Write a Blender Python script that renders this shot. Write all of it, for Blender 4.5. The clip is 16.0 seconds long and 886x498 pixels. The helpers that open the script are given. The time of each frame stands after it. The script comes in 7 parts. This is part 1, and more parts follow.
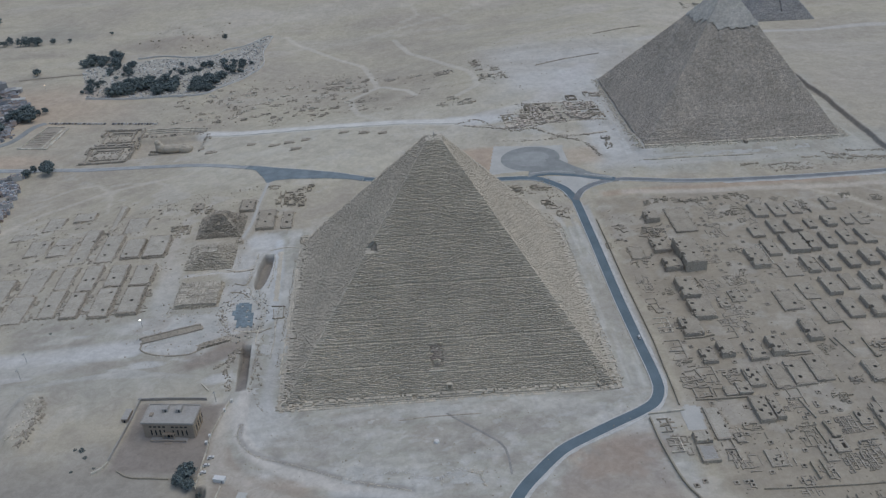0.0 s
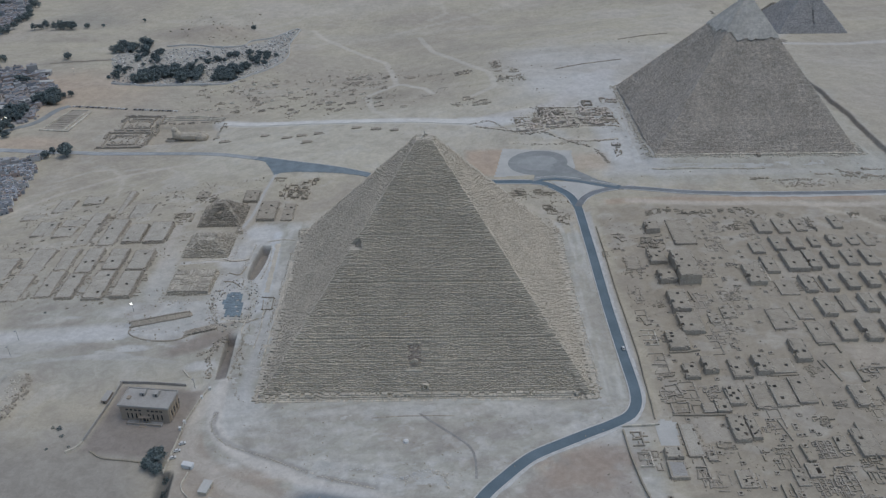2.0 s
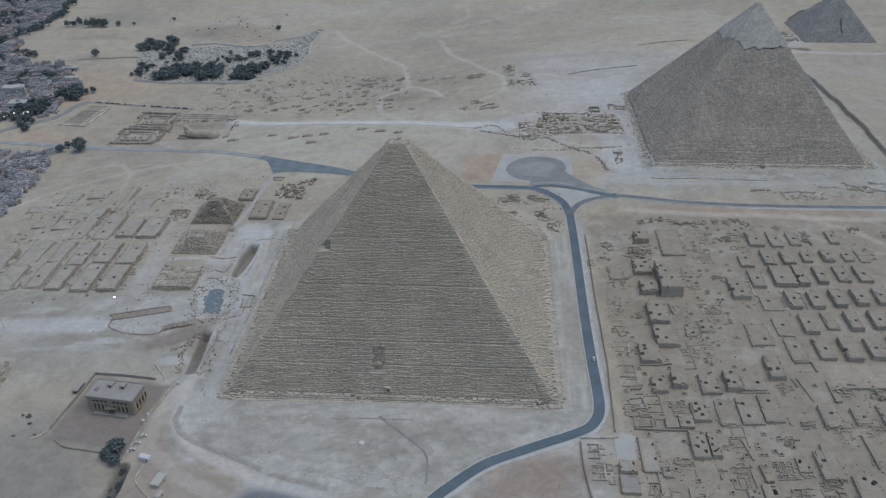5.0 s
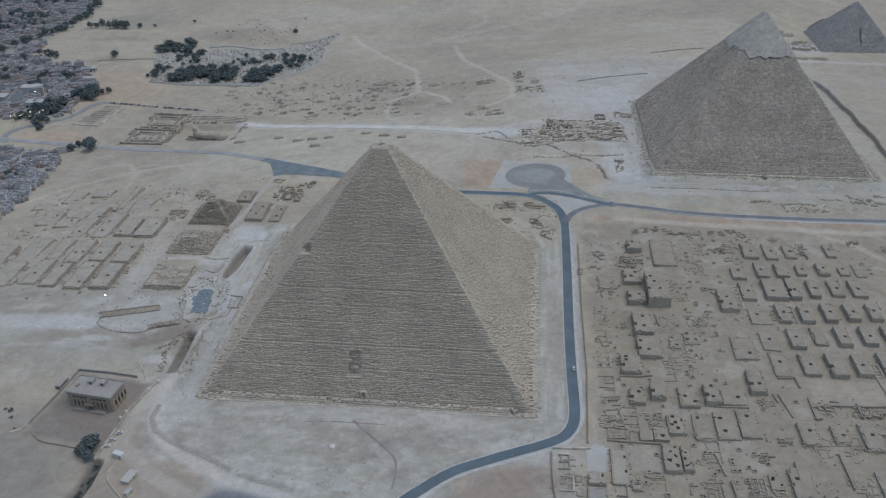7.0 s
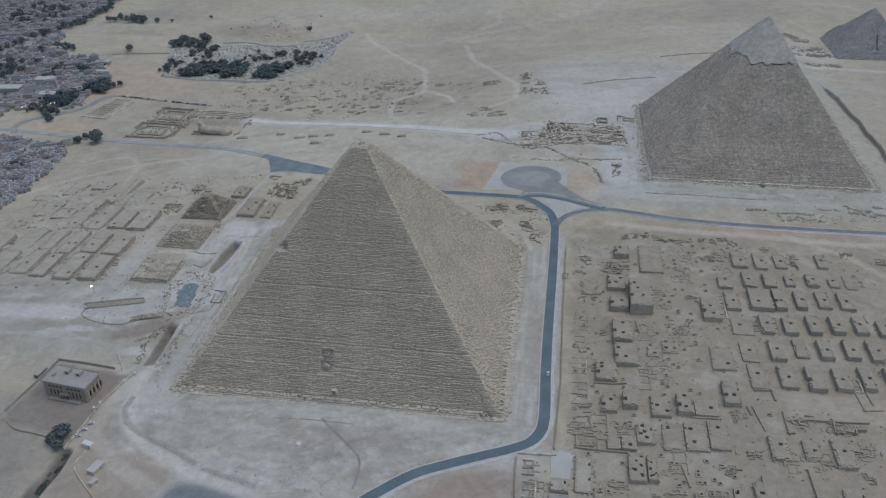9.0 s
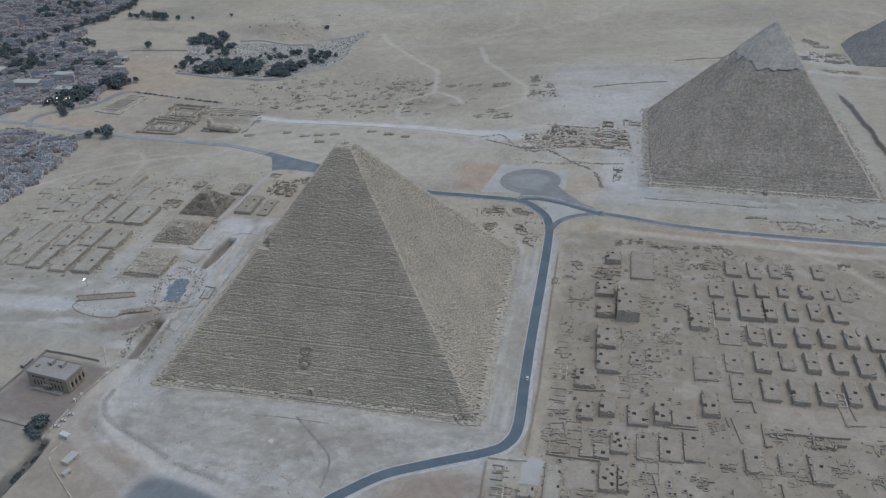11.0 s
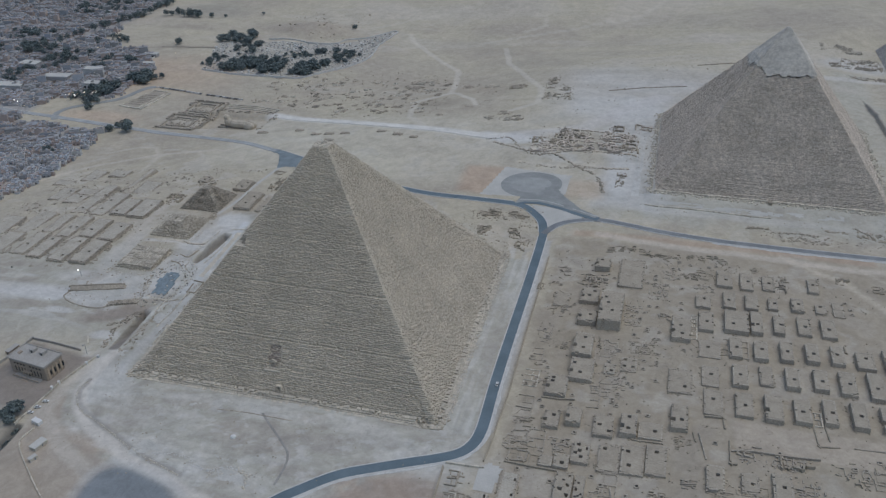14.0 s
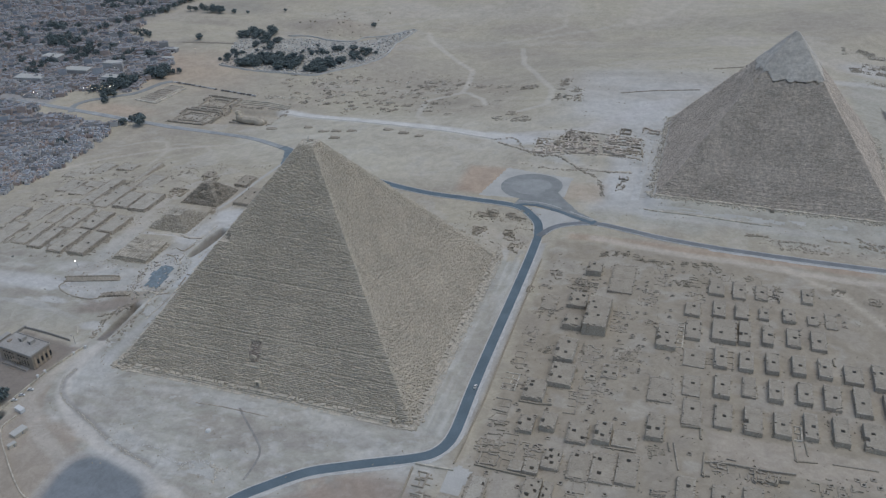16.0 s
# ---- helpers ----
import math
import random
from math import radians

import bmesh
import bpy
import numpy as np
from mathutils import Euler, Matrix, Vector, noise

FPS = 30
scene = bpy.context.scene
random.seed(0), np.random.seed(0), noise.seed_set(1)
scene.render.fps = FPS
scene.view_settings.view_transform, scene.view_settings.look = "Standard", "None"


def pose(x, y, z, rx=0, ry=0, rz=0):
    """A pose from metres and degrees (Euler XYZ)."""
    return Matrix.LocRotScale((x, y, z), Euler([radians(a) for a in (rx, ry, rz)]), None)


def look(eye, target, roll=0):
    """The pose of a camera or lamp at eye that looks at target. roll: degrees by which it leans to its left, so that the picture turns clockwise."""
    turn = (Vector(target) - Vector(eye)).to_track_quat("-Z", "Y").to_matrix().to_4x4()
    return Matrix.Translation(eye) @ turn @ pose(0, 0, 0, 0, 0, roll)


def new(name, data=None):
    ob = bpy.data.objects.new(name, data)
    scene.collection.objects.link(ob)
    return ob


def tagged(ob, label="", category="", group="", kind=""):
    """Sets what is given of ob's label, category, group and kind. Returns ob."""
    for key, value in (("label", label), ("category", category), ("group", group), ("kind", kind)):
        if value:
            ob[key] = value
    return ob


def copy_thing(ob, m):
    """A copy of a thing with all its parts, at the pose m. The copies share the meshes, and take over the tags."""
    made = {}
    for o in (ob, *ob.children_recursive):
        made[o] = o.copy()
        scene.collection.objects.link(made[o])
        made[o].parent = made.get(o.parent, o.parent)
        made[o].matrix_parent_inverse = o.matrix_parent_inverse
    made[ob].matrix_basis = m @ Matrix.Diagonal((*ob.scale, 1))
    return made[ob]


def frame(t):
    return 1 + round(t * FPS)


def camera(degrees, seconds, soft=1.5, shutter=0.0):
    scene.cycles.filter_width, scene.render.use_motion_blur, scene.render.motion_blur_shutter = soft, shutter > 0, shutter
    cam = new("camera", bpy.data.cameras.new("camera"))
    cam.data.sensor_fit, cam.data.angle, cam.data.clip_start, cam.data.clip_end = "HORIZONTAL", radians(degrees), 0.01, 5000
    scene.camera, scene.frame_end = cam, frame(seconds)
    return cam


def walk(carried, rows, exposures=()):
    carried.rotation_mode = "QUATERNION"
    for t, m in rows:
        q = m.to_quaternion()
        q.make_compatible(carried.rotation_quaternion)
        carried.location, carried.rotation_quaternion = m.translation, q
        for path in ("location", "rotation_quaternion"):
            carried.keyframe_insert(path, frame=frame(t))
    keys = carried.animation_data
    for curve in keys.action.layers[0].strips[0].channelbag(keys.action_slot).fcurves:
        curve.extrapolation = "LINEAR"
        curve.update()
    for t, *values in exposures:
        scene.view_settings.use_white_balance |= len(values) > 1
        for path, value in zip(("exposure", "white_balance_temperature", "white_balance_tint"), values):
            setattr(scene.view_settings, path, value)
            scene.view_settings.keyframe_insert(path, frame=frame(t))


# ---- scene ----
cam = camera(55.69, 16.0, 1.38)
PATH = [
    (0.0, (-26.36, -549.08, 380.21), (-16.89, -378.06, 276.95), -1.86),
    (0.5, (-16.84, -549.35, 380.56), (-9.76, -378.29, 277.19), -1.37),
    (1.0, (-7.53, -549.47, 380.79), (-2.81, -378.38, 277.32), -0.97),
    (1.5, (1.79, -549.44, 380.83), (4.24, -378.32, 277.33), -0.68),
    (2.0, (11.25, -549.37, 380.80), (11.60, -378.21, 277.35), -0.52),
    (2.5, (20.76, -549.25, 380.93), (19.16, -378.07, 277.51), -0.46),
    (3.0, (30.14, -549.02, 381.19), (26.68, -377.87, 277.76), -0.46),
    (3.5, (39.40, -548.67, 381.48), (34.06, -377.61, 277.98), -0.52),
    (4.0, (48.62, -548.21, 381.87), (41.31, -377.29, 278.27), -0.63),
    (6.5, (94.76, -544.14, 382.05), (77.61, -372.92, 280.12), -0.85),
    (7.0, (104.01, -543.09, 382.12), (84.90, -372.13, 280.11), -0.89),
    (7.5, (113.24, -541.71, 382.34), (92.32, -371.05, 280.18), -0.89),
    (8.5, (131.74, -538.24, 382.42), (107.42, -368.07, 280.18), -0.70),
    (9.0, (140.94, -536.52, 382.35), (114.92, -366.55, 280.22), -0.57),
    (11.5, (185.56, -526.08, 381.81), (149.71, -357.78, 279.89), -0.65),
    (12.0, (195.04, -523.54, 381.63), (156.98, -355.70, 279.76), -0.73),
    (12.5, (204.14, -521.00, 381.47), (163.95, -353.64, 279.61), -0.80),
    (13.0, (212.92, -518.35, 381.30), (170.71, -351.49, 279.45), -0.88),
    (13.5, (221.56, -515.56, 381.10), (177.42, -349.18, 279.28), -0.95),
    (14.0, (230.37, -512.67, 381.03), (184.30, -346.78, 279.25), -1.01),
    (14.5, (239.29, -509.64, 381.11), (191.25, -344.32, 279.32), -1.06),
    (15.0, (248.09, -506.44, 381.24), (198.05, -341.76, 279.36), -1.07),
    (15.5, (256.78, -503.15, 381.23), (204.74, -339.15, 279.27), -1.06),
    (16.0, (265.32, -499.96, 380.87), (211.35, -336.58, 278.91), -1.02),
]
walk(cam, [(t, look(eye, target, roll)) for t, eye, target, roll in PATH])

# ---- light and exposure ----
world = bpy.data.worlds.new("sky")
scene.world = world
world.use_nodes = True
wn = world.node_tree.nodes
sky = wn.new("ShaderNodeTexSky")
sky.sky_type = "NISHITA"
sky.sun_disc = False
SUN_ELEVATION, SUN_FROM = radians(70), Vector((0.975, 0.22, 0.0))
sky.sun_elevation = SUN_ELEVATION
sky.sun_rotation = math.atan2(SUN_FROM.x, SUN_FROM.y)
sky.air_density, sky.dust_density, sky.ozone_density = 1.0, 1.2, 1.0
wn["Background"].inputs["Strength"].default_value = 0.127
world.node_tree.links.new(sky.outputs[0], wn["Background"].inputs["Color"])

sun = new("sun", bpy.data.lights.new("sun", "SUN"))
sun.data.energy, sun.data.angle, sun.data.color = 1.03, radians(60), (1.0, 0.985, 0.905)
sun_dir = Vector((SUN_FROM.x * math.cos(SUN_ELEVATION), SUN_FROM.y * math.cos(SUN_ELEVATION), math.sin(SUN_ELEVATION)))
sun.matrix_world = look(sun_dir * 900, (0, 0, 0))
scene.view_settings.exposure = -0.05


# ---- noise and ground height ----
def smooth(t):
    t = np.clip(t, 0.0, 1.0)
    return t * t * (3 - 2 * t)


class Lattice:
    """Value noise on a wrapped lattice, for arrays."""

    def __init__(self, seed, n=256):
        self.n, self.v = n, np.random.default_rng(seed).random((n, n))

    def one(self, x, y):
        x, y = np.asarray(x, float), np.asarray(y, float)
        i, j = np.floor(x).astype(int), np.floor(y).astype(int)
        u, w = smooth(x - i), smooth(y - j)
        n, v = self.n, self.v
        a, b = v[i % n, j % n], v[(i + 1) % n, j % n]
        c, d = v[i % n, (j + 1) % n], v[(i + 1) % n, (j + 1) % n]
        return (a * (1 - u) + b * u) * (1 - w) + (c * (1 - u) + d * u) * w

    def __call__(self, x, y, octaves=4):
        total, amp, scale = 0.0, 0.5, 1.0
        for k in range(octaves):
            total = total + amp * self.one(np.asarray(x) * scale + 17.3 * k, np.asarray(y) * scale + 5.1 * k)
            amp, scale = amp * 0.5, scale * 2.03
        return total / (1 - 0.5 ** octaves)


rough = Lattice(11)
patch = Lattice(23)


def box_mask(x, y, x0, y0, x1, y1, soft):
    d = np.minimum(np.minimum(x - x0, x1 - x), np.minimum(y - y0, y1 - y))
    return smooth(d / soft + 0.5)


def line_distance(x, y, points):
    best = np.full(np.shape(x), 1e9)
    for (ax, ay), (bx, by) in zip(points, points[1:]):
        dx, dy = bx - ax, by - ay
        t = np.clip(((x - ax) * dx + (y - ay) * dy) / (dx * dx + dy * dy), 0, 1)
        best = np.minimum(best, np.hypot(x - ax - t * dx, y - ay - t * dy))
    return best


DITCH = [(-158, -184), (-157, -200), (-159, -222), (-166, -250)]


def lay(x, y):
    """The plateau's broad form: level by the great pyramid, rising to the south-west, falling to the town."""
    x, y = np.asarray(x, float), np.asarray(y, float)
    return 7 * smooth((x + 0.3 * y - 130) / 150) - 30 * smooth((-0.55 * x + 0.5 * y - 170) / 220)


def ground(x, y):
    x, y = np.asarray(x, float), np.asarray(y, float)
    z = lay(x, y)
    far = smooth((np.hypot(x, y) - 500) / 500)
    z = z + (rough(x / 55, y / 55, 3) - 0.5) * (1.2 + 6 * far)
    z = z + far * 30 * (patch(x / 420 + 3, y / 420, 3) - 0.45) * smooth((y - 500) / 500)
    # the scarp cut round the second pyramid
    z = z + 4.5 * smooth((x - 480 + 0.10 * np.maximum(y - 420, 0) + 7 * (rough(x / 16, y / 16, 3) - 0.5)) / 1.8) * smooth((y - 190) / 25) * smooth((575 - y) / 60)
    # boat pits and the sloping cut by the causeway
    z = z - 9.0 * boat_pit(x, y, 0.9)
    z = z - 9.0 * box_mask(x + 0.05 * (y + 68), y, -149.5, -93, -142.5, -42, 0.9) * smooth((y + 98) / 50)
    # low ridge and outcrop beyond the rest house
    z = z + 3.0 * smooth(1 - line_distance(x, y, [(-226, -27), (-206, -21), (-189, -13)]) / 7)
    z = z + 2.0 * smooth(1 - line_distance(x, y, [(-222, -42), (-190, -40), (-160, -31)]) / 12)
    # rock shelf before the second pyramid and the quarry bank
    z = z + 4.0 * smooth((x - 40) / 60) * smooth((y - 298 - 0.08 * x) / 8) * smooth((400 - y) / 30) * smooth((225 - x) / 20)
    # sand banked against the second pyramid's northern foot
    z = z + 3.6 * smooth((y - 222) / 20) * smooth((300 - y) / 40) * smooth((x - 222) / 12) * smooth((466 - x) / 12)
    # ditch below the rest house
    z = z - 3.5 * smooth((5.0 - line_distance(x, y, DITCH)) / 2.5)
    # levelled ground round the third pyramid
    flat = smooth((150 - np.hypot(x - 571, y - 740)) / 70)
    z = z * (1 - flat) + 3.0 * flat
    # hollow round the reclining statue
    z = z - 6.0 * box_mask(x, y, -346, 379, -262, 436, 5)
    # long sand-covered mound beyond the rest house
    z = z + 4.0 * smooth((1.25 - np.hypot((x + 286 + 0.1 * (y + 110)) / 11, (y + 110) / 27)) / 0.5)
    # mound south of the walled graveyard
    z = z + 16 * smooth(1 - np.hypot((x + 366) / 95, (y - 830) / 60)) 
    return z


def boat_pit(x, y, soft):
    """An open pit shaped like a boat, blunt at its southern end."""
    s = np.clip((y - 33.5) / 62, 0.0, 1.0)
    half = 5.5 * (4 * s * (1 - s)) ** 0.45
    d = np.minimum(half - np.abs(x + 147.8 - 4.8 * s), np.minimum(88.0 - y, y - 34.5))
    return smooth(d / soft + 0.5)


def gz(x, y):
    return float(ground(x, y))


# ---- materials ----
def material(name, colour, roughness=0.9, grain=0.22, size=2.0, stain=0.18, stain_size=18.0, bump=0.25, island=0.0, piece=0.0, metallic=0.0, second=None):
    m = bpy.data.materials.new(name)
    m.use_nodes = True
    n, l = m.node_tree.nodes, m.node_tree.links
    b = n["Principled BSDF"]
    b.inputs["Roughness"].default_value = roughness
    b.inputs["Metallic"].default_value = metallic
    b.inputs["Specular IOR Level"].default_value = 0.25
    geo = n.new("ShaderNodeNewGeometry")

    def grain_node(scale, detail):
        t = n.new("ShaderNodeTexNoise")
        t.inputs["Scale"].default_value, t.inputs["Detail"].default_value, t.inputs["Roughness"].default_value = scale, detail, 0.62
        l.new(geo.outputs["Position"], t.inputs["Vector"])
        return t

    fine, broad = grain_node(1.0 / size, 5), grain_node(1.0 / stain_size, 3)

    def spread(source, amount):
        r = n.new("ShaderNodeMapRange")
        r.inputs["From Min"].default_value, r.inputs["From Max"].default_value = 0.25, 0.75
        r.inputs["To Min"].default_value, r.inputs["To Max"].default_value = 1 - amount, 1 + amount
        l.new(source, r.inputs["Value"])
        return r.outputs[0]

    factors = [spread(fine.outputs["Fac"], grain), spread(broad.outputs["Fac"], stain)]
    for amount, source in ((island, geo.outputs["Random Per Island"]), (piece, n.new("ShaderNodeObjectInfo").outputs["Random"] if piece else None)):
        if amount:
            r = n.new("ShaderNodeMapRange")
            r.inputs["To Min"].default_value, r.inputs["To Max"].default_value = 1 - amount, 1 + amount
            l.new(source, r.inputs["Value"])
            factors.append(r.outputs[0])
    value = factors[0]
    for f in factors[1:]:
        mul = n.new("ShaderNodeMath")
        mul.operation = "MULTIPLY"
        l.new(value, mul.inputs[0]), l.new(f, mul.inputs[1])
        value = mul.outputs[0]
    base = n.new("ShaderNodeMix")
    base.data_type = "RGBA"
    base.inputs["A"].default_value = (*colour, 1)
    base.inputs["B"].default_value = (*(second or colour), 1)
    l.new(broad.outputs["Fac"], base.inputs["Factor"])
    tint = n.new("ShaderNodeVectorMath")
    tint.operation = "SCALE"
    l.new(base.outputs["Result"], tint.inputs[0]), l.new(value, tint.inputs["Scale"])
    l.new(tint.outputs[0], b.inputs["Base Color"])
    if bump:
        bp = n.new("ShaderNodeBump")
        bp.inputs["Strength"].default_value, bp.inputs["Distance"].default_value = bump, size * 0.3
        l.new(fine.outputs["Fac"], bp.inputs["Height"])
        l.new(bp.outputs[0], b.inputs["Normal"])
    return m


def plain(name, colour, roughness=0.6, metallic=0.0, glow=0.0):
    m = bpy.data.materials.new(name)
    m.use_nodes = True
    b = m.node_tree.nodes["Principled BSDF"]
    b.inputs["Base Color"].default_value = (*colour, 1)
    b.inputs["Roughness"].default_value, b.inputs["Metallic"].default_value = roughness, metallic
    if glow:
        b.inputs["Emission Color"].default_value, b.inputs["Emission Strength"].default_value = (*colour, 1), glow
    return m


def ground_material():
    m = material("sand_and_rock", (0.4, 0.35, 0.28), 0.95, 0.07, 1.6, 0.07, 18.0, 0.16)
    n, l = m.node_tree.nodes, m.node_tree.links
    attr = n.new("ShaderNodeAttribute")
    attr.attribute_name = "tone"
    scale = next(x for x in n if x.bl_idname == "ShaderNodeVectorMath")
    # weathered crust: sharper blotches and thin drifts over the zones
    geo = next(x for x in n if x.bl_idname == "ShaderNodeNewGeometry")
    colour = attr.outputs["Color"]
    for size, warp, low, high, dark, light in ((11.0, 1.8, 0.45, 0.57, 0.945, 1.04), (34.0, 2.0, 0.40, 0.62, 0.945, 1.05), (2.2, 0.6, 0.36, 0.68, 0.965, 1.03)):
        t = n.new("ShaderNodeTexNoise")
        t.inputs["Scale"].default_value, t.inputs["Detail"].default_value, t.inputs["Roughness"].default_value, t.inputs["Distortion"].default_value = 1 / size, 7, 0.66, warp
        l.new(geo.outputs["Position"], t.inputs["Vector"])
        r = n.new("ShaderNodeMapRange")
        for key, value in (("From Min", low), ("From Max", high), ("To Min", light), ("To Max", dark)):
            r.inputs[key].default_value = value
        l.new(t.outputs["Fac"], r.inputs["Value"])
        s = n.new("ShaderNodeVectorMath")
        s.operation = "SCALE"
        l.new(colour, s.inputs[0]), l.new(r.outputs[0], s.inputs["Scale"])
        colour = s.outputs[0]
    l.new(colour, scale.inputs[0])
    return m


M_GROUND = ground_material()
M_STONE = material("weathered_limestone", (0.50, 0.452, 0.366), 0.95, 0.22, 0.9, 0.14, 26.0, 0.5, island=0.14, second=(0.455, 0.408, 0.332))
M_STONE_2 = material("brown_limestone", (0.557, 0.493, 0.405), 0.95, 0.30, 3.2, 0.22, 22.0, 0.5, island=0.16, second=(0.449, 0.40, 0.346))
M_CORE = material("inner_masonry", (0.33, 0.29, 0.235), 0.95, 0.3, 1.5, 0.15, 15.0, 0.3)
M_CASING = material("smooth_casing_stone", (0.565, 0.53, 0.468), 0.8, 0.16, 3.0, 0.20, 12.0, 0.2, island=0.06, second=(0.51, 0.48, 0.425))
# third pyramid's stone, paled by painting distance haze into the colour
M_GRANITE = material("haze_paled_stone", (0.43, 0.408, 0.382), 0.9, 0.2, 2.0, 0.15, 14.0, 0.3, island=0.18)
M_STONE_3 = material("dark_eroded_limestone", (0.335, 0.30, 0.243), 0.95, 0.28, 1.4, 0.2, 14.0, 0.4, island=0.26)
M_STUMP = material("crumbled_small_pyramid_stone", (0.41, 0.372, 0.303), 0.95, 0.3, 1.6, 0.2, 14.0, 0.45, island=0.20)
M_PALE = material("pale_limestone_block", (0.50, 0.46, 0.38), 0.9, 0.18, 0.8, 0.15, 9.0, 0.3, island=0.22)
M_FOOT = material("pale_foot_course_stone", (0.485, 0.442, 0.365), 0.9, 0.2, 0.8, 0.2, 9.0, 0.4, island=0.12)
M_GRAVE = material("whitewashed_grave_plaster", (0.45, 0.44, 0.405), 0.9, 0.12, 1.0, 0.15, 12.0, 0.1, island=0.45)
M_TOMB = material("tomb_masonry", (0.358, 0.32, 0.26), 0.95, 0.30, 1.1, 0.15, 12.0, 0.4, piece=0.08)
M_FILL = material("sand_and_chips_on_tombs", (0.352, 0.312, 0.247), 0.95, 0.16, 1.4, 0.12, 9.0, 0.3)
M_FILL_PALE = material("pale_sand_on_tombs", (0.415, 0.382, 0.318), 0.95, 0.16, 1.4, 0.14, 9.0, 0.3)
M_WALL = material("ruined_rubble_wall", (0.325, 0.288, 0.225), 0.95, 0.28, 0.9, 0.15, 10.0, 0.45, piece=0.10)
M_BASALT = material("blue_grey_basalt_floor", (0.20, 0.25, 0.275), 0.75, 0.2, 1.0, 0.15, 8.0, 0.2, piece=0.12)
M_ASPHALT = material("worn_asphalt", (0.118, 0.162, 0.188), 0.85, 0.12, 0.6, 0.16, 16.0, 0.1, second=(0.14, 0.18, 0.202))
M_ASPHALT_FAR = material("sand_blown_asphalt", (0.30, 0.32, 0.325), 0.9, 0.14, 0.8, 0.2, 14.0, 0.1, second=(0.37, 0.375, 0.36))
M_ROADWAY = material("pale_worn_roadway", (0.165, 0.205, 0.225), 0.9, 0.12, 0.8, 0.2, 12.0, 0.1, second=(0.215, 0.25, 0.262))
M_ASPHALT_GREY = material("grey_worn_asphalt", (0.185, 0.198, 0.203), 0.9, 0.12, 0.8, 0.2, 12.0, 0.1, second=(0.225, 0.236, 0.238))
M_CRUST = material("chalk_crust", (0.47, 0.463, 0.425), 0.95, 0.14, 1.0, 0.16, 9.0, 0.3)
M_SHOULDER = material("chalky_road_shoulder", (0.50, 0.498, 0.47), 0.95, 0.16, 0.9, 0.2, 7.0, 0.2)
M_ASPHALT_OLD = material("dusty_asphalt", (0.255, 0.268, 0.258), 0.9, 0.12, 0.8, 0.16, 12.0, 0.1, second=(0.29, 0.298, 0.285))
M_PAVE = material("pale_paving", (0.47, 0.462, 0.425), 0.9, 0.10, 0.8, 0.10, 14.0, 0.1)
M_KERB = material("white_kerb_stone", (0.54, 0.535, 0.51), 0.85, 0.12, 0.7, 0.15, 6.0, 0.1)
M_PLASTER = material("beige_plaster", (0.31, 0.26, 0.205), 0.9, 0.10, 1.0, 0.10, 6.0, 0.1)
M_ROOF = material("dusty_concrete_roof", (0.36, 0.345, 0.315), 0.95, 0.12, 1.0, 0.12, 8.0, 0.1)
M_TRIM = material("tan_stone_trim", (0.42, 0.34, 0.25), 0.85, 0.1, 1.0, 0.1, 5.0, 0.1)
M_GLASS = plain("dark_window_glass", (0.03, 0.035, 0.04), 0.15)
M_BARK = material("grey_brown_bark", (0.13, 0.10, 0.075), 0.95, 0.3, 0.3, 0.2, 2.0, 0.5)
# dusty green made paler and bluer, distance haze mixed into the colour
M_LEAF = material("dusty_hazy_foliage", (0.136, 0.168, 0.165), 0.8, 0.3, 1.0, 0.2, 6.0, 0.0, island=0.45)
M_WHITE = material("white_paint", (0.62, 0.62, 0.60), 0.6, 0.06, 0.5, 0.08, 3.0, 0.0)
M_STEEL = plain("grey_steel", (0.28, 0.29, 0.30), 0.5, 0.6)
M_DARK = plain("black_rubber_and_shade", (0.03, 0.03, 0.03), 0.8)
M_LAMP = plain("lit_floodlight", (1.0, 0.98, 0.92), 0.4, 0.0, 6.0)
M_LAMP_WARM = plain("lit_warm_bulb", (1.0, 0.78, 0.45), 0.4, 0.0, 1.3)
# the grey roof leans blue: haze over the town put into its colour
M_FLATROOF = [
    material("hazy_grey_flat_roof", (0.285, 0.295, 0.31), 0.95, 0.25, 1.5, 0.15, 30.0, 0.1, island=0.18, piece=0.18),
    material("brown_flat_roof", (0.285, 0.245, 0.215), 0.95, 0.25, 1.5, 0.15, 30.0, 0.1, island=0.18, piece=0.18),
    material("pale_flat_roof", (0.335, 0.335, 0.335), 0.95, 0.25, 1.5, 0.15, 30.0, 0.1, island=0.18, piece=0.18),
]
# the grey facade carries the same blue haze tint in its base colour
M_BRICK = [
    material("raw_brick_facade", (0.42, 0.345, 0.30), 0.95, 0.15, 1.2, 0.12, 9.0, 0.2, piece=0.24, island=0.24),
    material("hazy_grey_concrete_facade", (0.38, 0.395, 0.41), 0.95, 0.15, 1.2, 0.12, 9.0, 0.2, piece=0.24, island=0.24),
    material("cream_plaster_facade", (0.42, 0.41, 0.39), 0.95, 0.15, 1.2, 0.12, 9.0, 0.2, piece=0.24, island=0.24),
]


